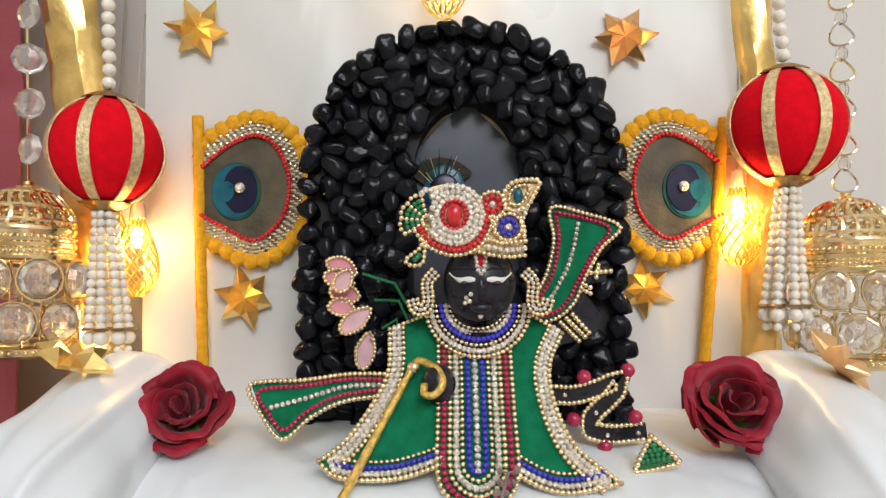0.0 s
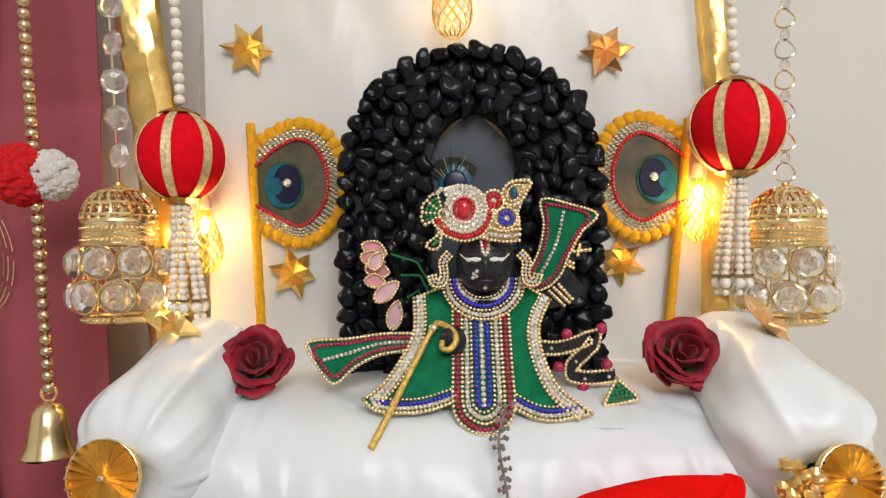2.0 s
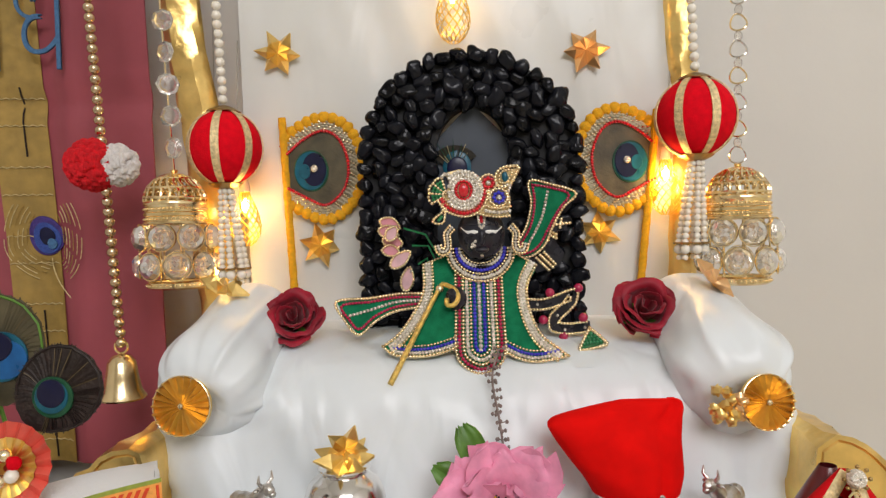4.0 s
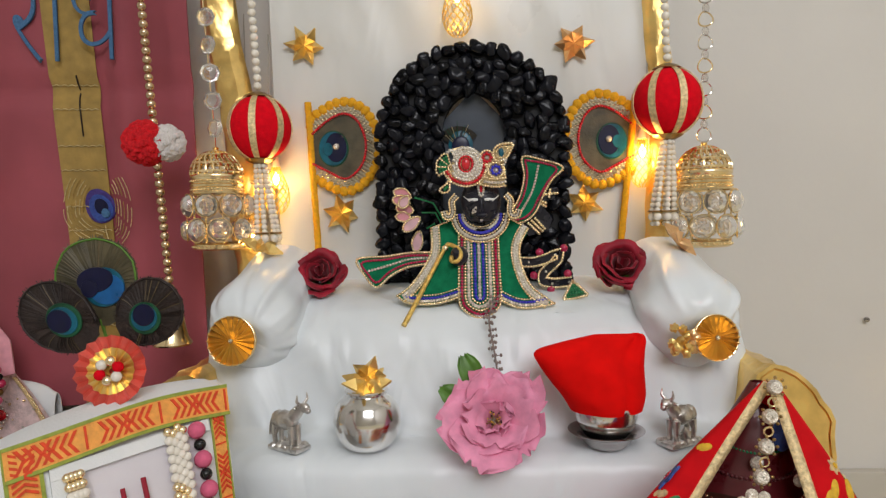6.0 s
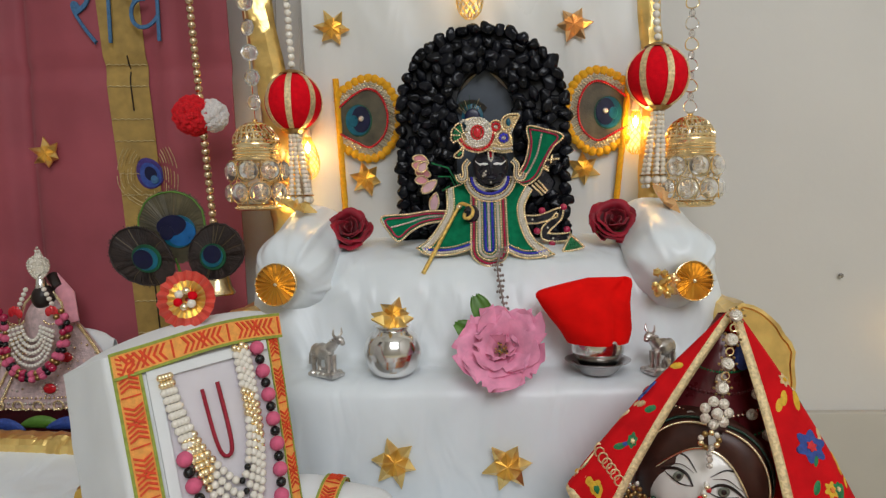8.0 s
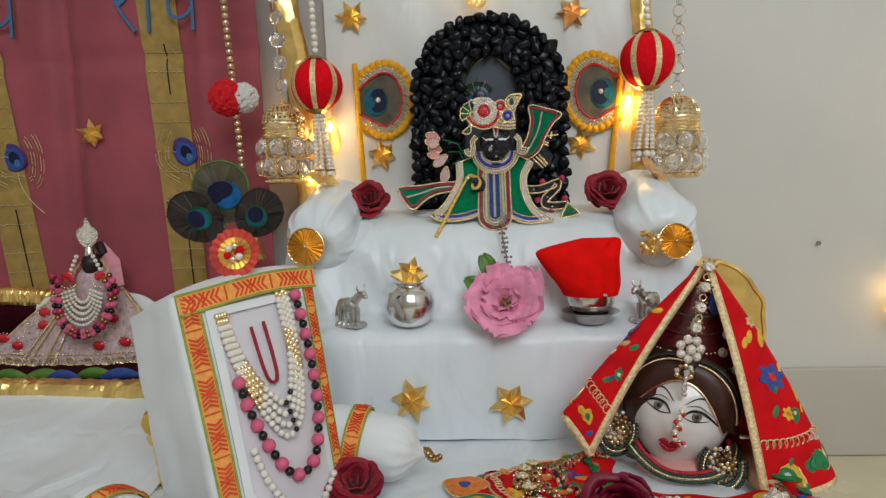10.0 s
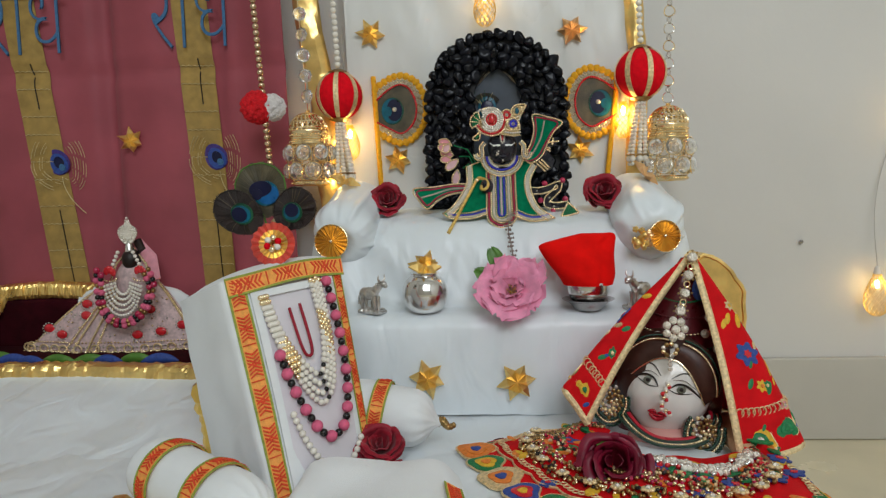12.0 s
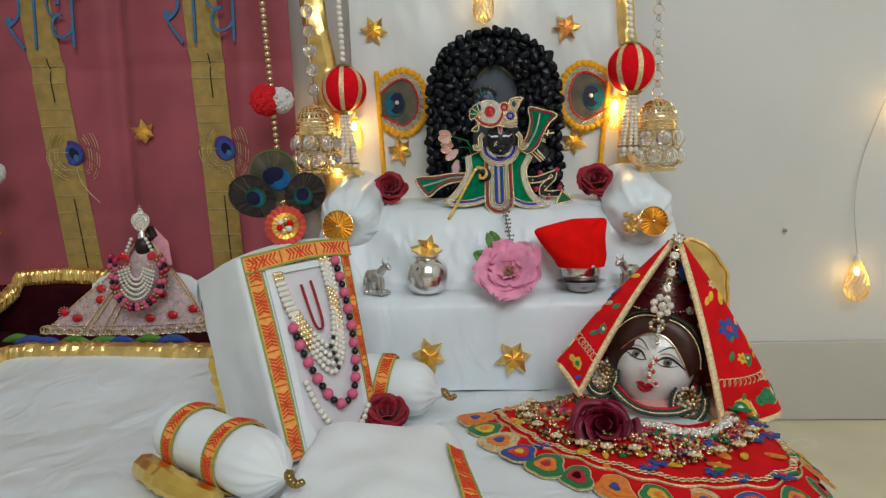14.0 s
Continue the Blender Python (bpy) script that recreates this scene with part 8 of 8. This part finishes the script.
shawl_necklace("dark_bead_necklace", "dark bronze bead necklace draped over the shawl", [(0.02, 0.14), (0.08, 0.30), (0.20, 0.44), (0.34, 0.46), (0.50, 0.42), (0.66, 0.40), (0.80, 0.32), (0.92, 0.14)], ((BRONZE, 0.0016), (DARKPAINT, 0.0016), (REDBEAD, 0.0016), (LACE, 0.0015)), 5, 90, 5)


shawl_necklace("gold_flower_necklace", "broad antique gold necklace of small flowers on the shawl", [(0.10, 0.42), (0.20, 0.66), (0.32, 0.72), (0.46, 0.66), (0.60, 0.60)], ((BRONZE, 0.0018), (BRONZE, 0.0015), (DARKPAINT, 0.0015), (BEADGOLD, 0.0015)), 6, 60, 7)


def flower_studs():
    """Gold flower studs along the broad necklace."""
    p = curve_points([(0.14, 0.56), (0.24, 0.70), (0.36, 0.74), (0.50, 0.66), (0.64, 0.58), (0.76, 0.46)], 15)
    for u, v in p:
        c = shawl_at(u, v) + SHAWL_BASE + Vector((0, 0, 0.005))
        g = Geo(BEADGOLD)
        for k in range(6):
            a = k * math.pi / 3 + u * 9
            g.ball((0.0034 * math.cos(a), 0.0034 * math.sin(a) * 0.8, 0.0012), (0.0020, 0.0018, 0.0014), LACE, seg=9, rings=6)
        g.ball((0, 0, 0.002), (0.0024, 0.0024, 0.002), CRYSTALBEAD, seg=10, rings=7)
        solid("flower_stud", g, "gold flower stud with a clear stone on the shawl", "jewellery", c, group="gold flower studs")


flower_studs()


def peach_pad():
    g = Geo(PEACH).box((-0.016, -0.04, 0), (0.016, 0.04, 0.0135), bevel=0.005)
    return solid("peach_cushion", g, "small peach cloth pad beside the shawl", "cushion", (0.214, 0.115, 0.1185))


peach_pad()


# A dark dot on the wall, modelled as a small round stud.
def nail():
    g = Geo(DARKSTEEL).lathe([(0.0004, -0.004), (0.0028, -0.0035), (0.0028, -0.002), (0.0012, -0.0015), (0.0012, 0.008)], DARKSTEEL, pose(0, 0, 0, -90, 0, 0), seg=10)
    return solid("wall_mark", g, "small dark dot on the painted wall, built as a stud", "nail", (0.4175, 0.459, 0.2652))


nail()
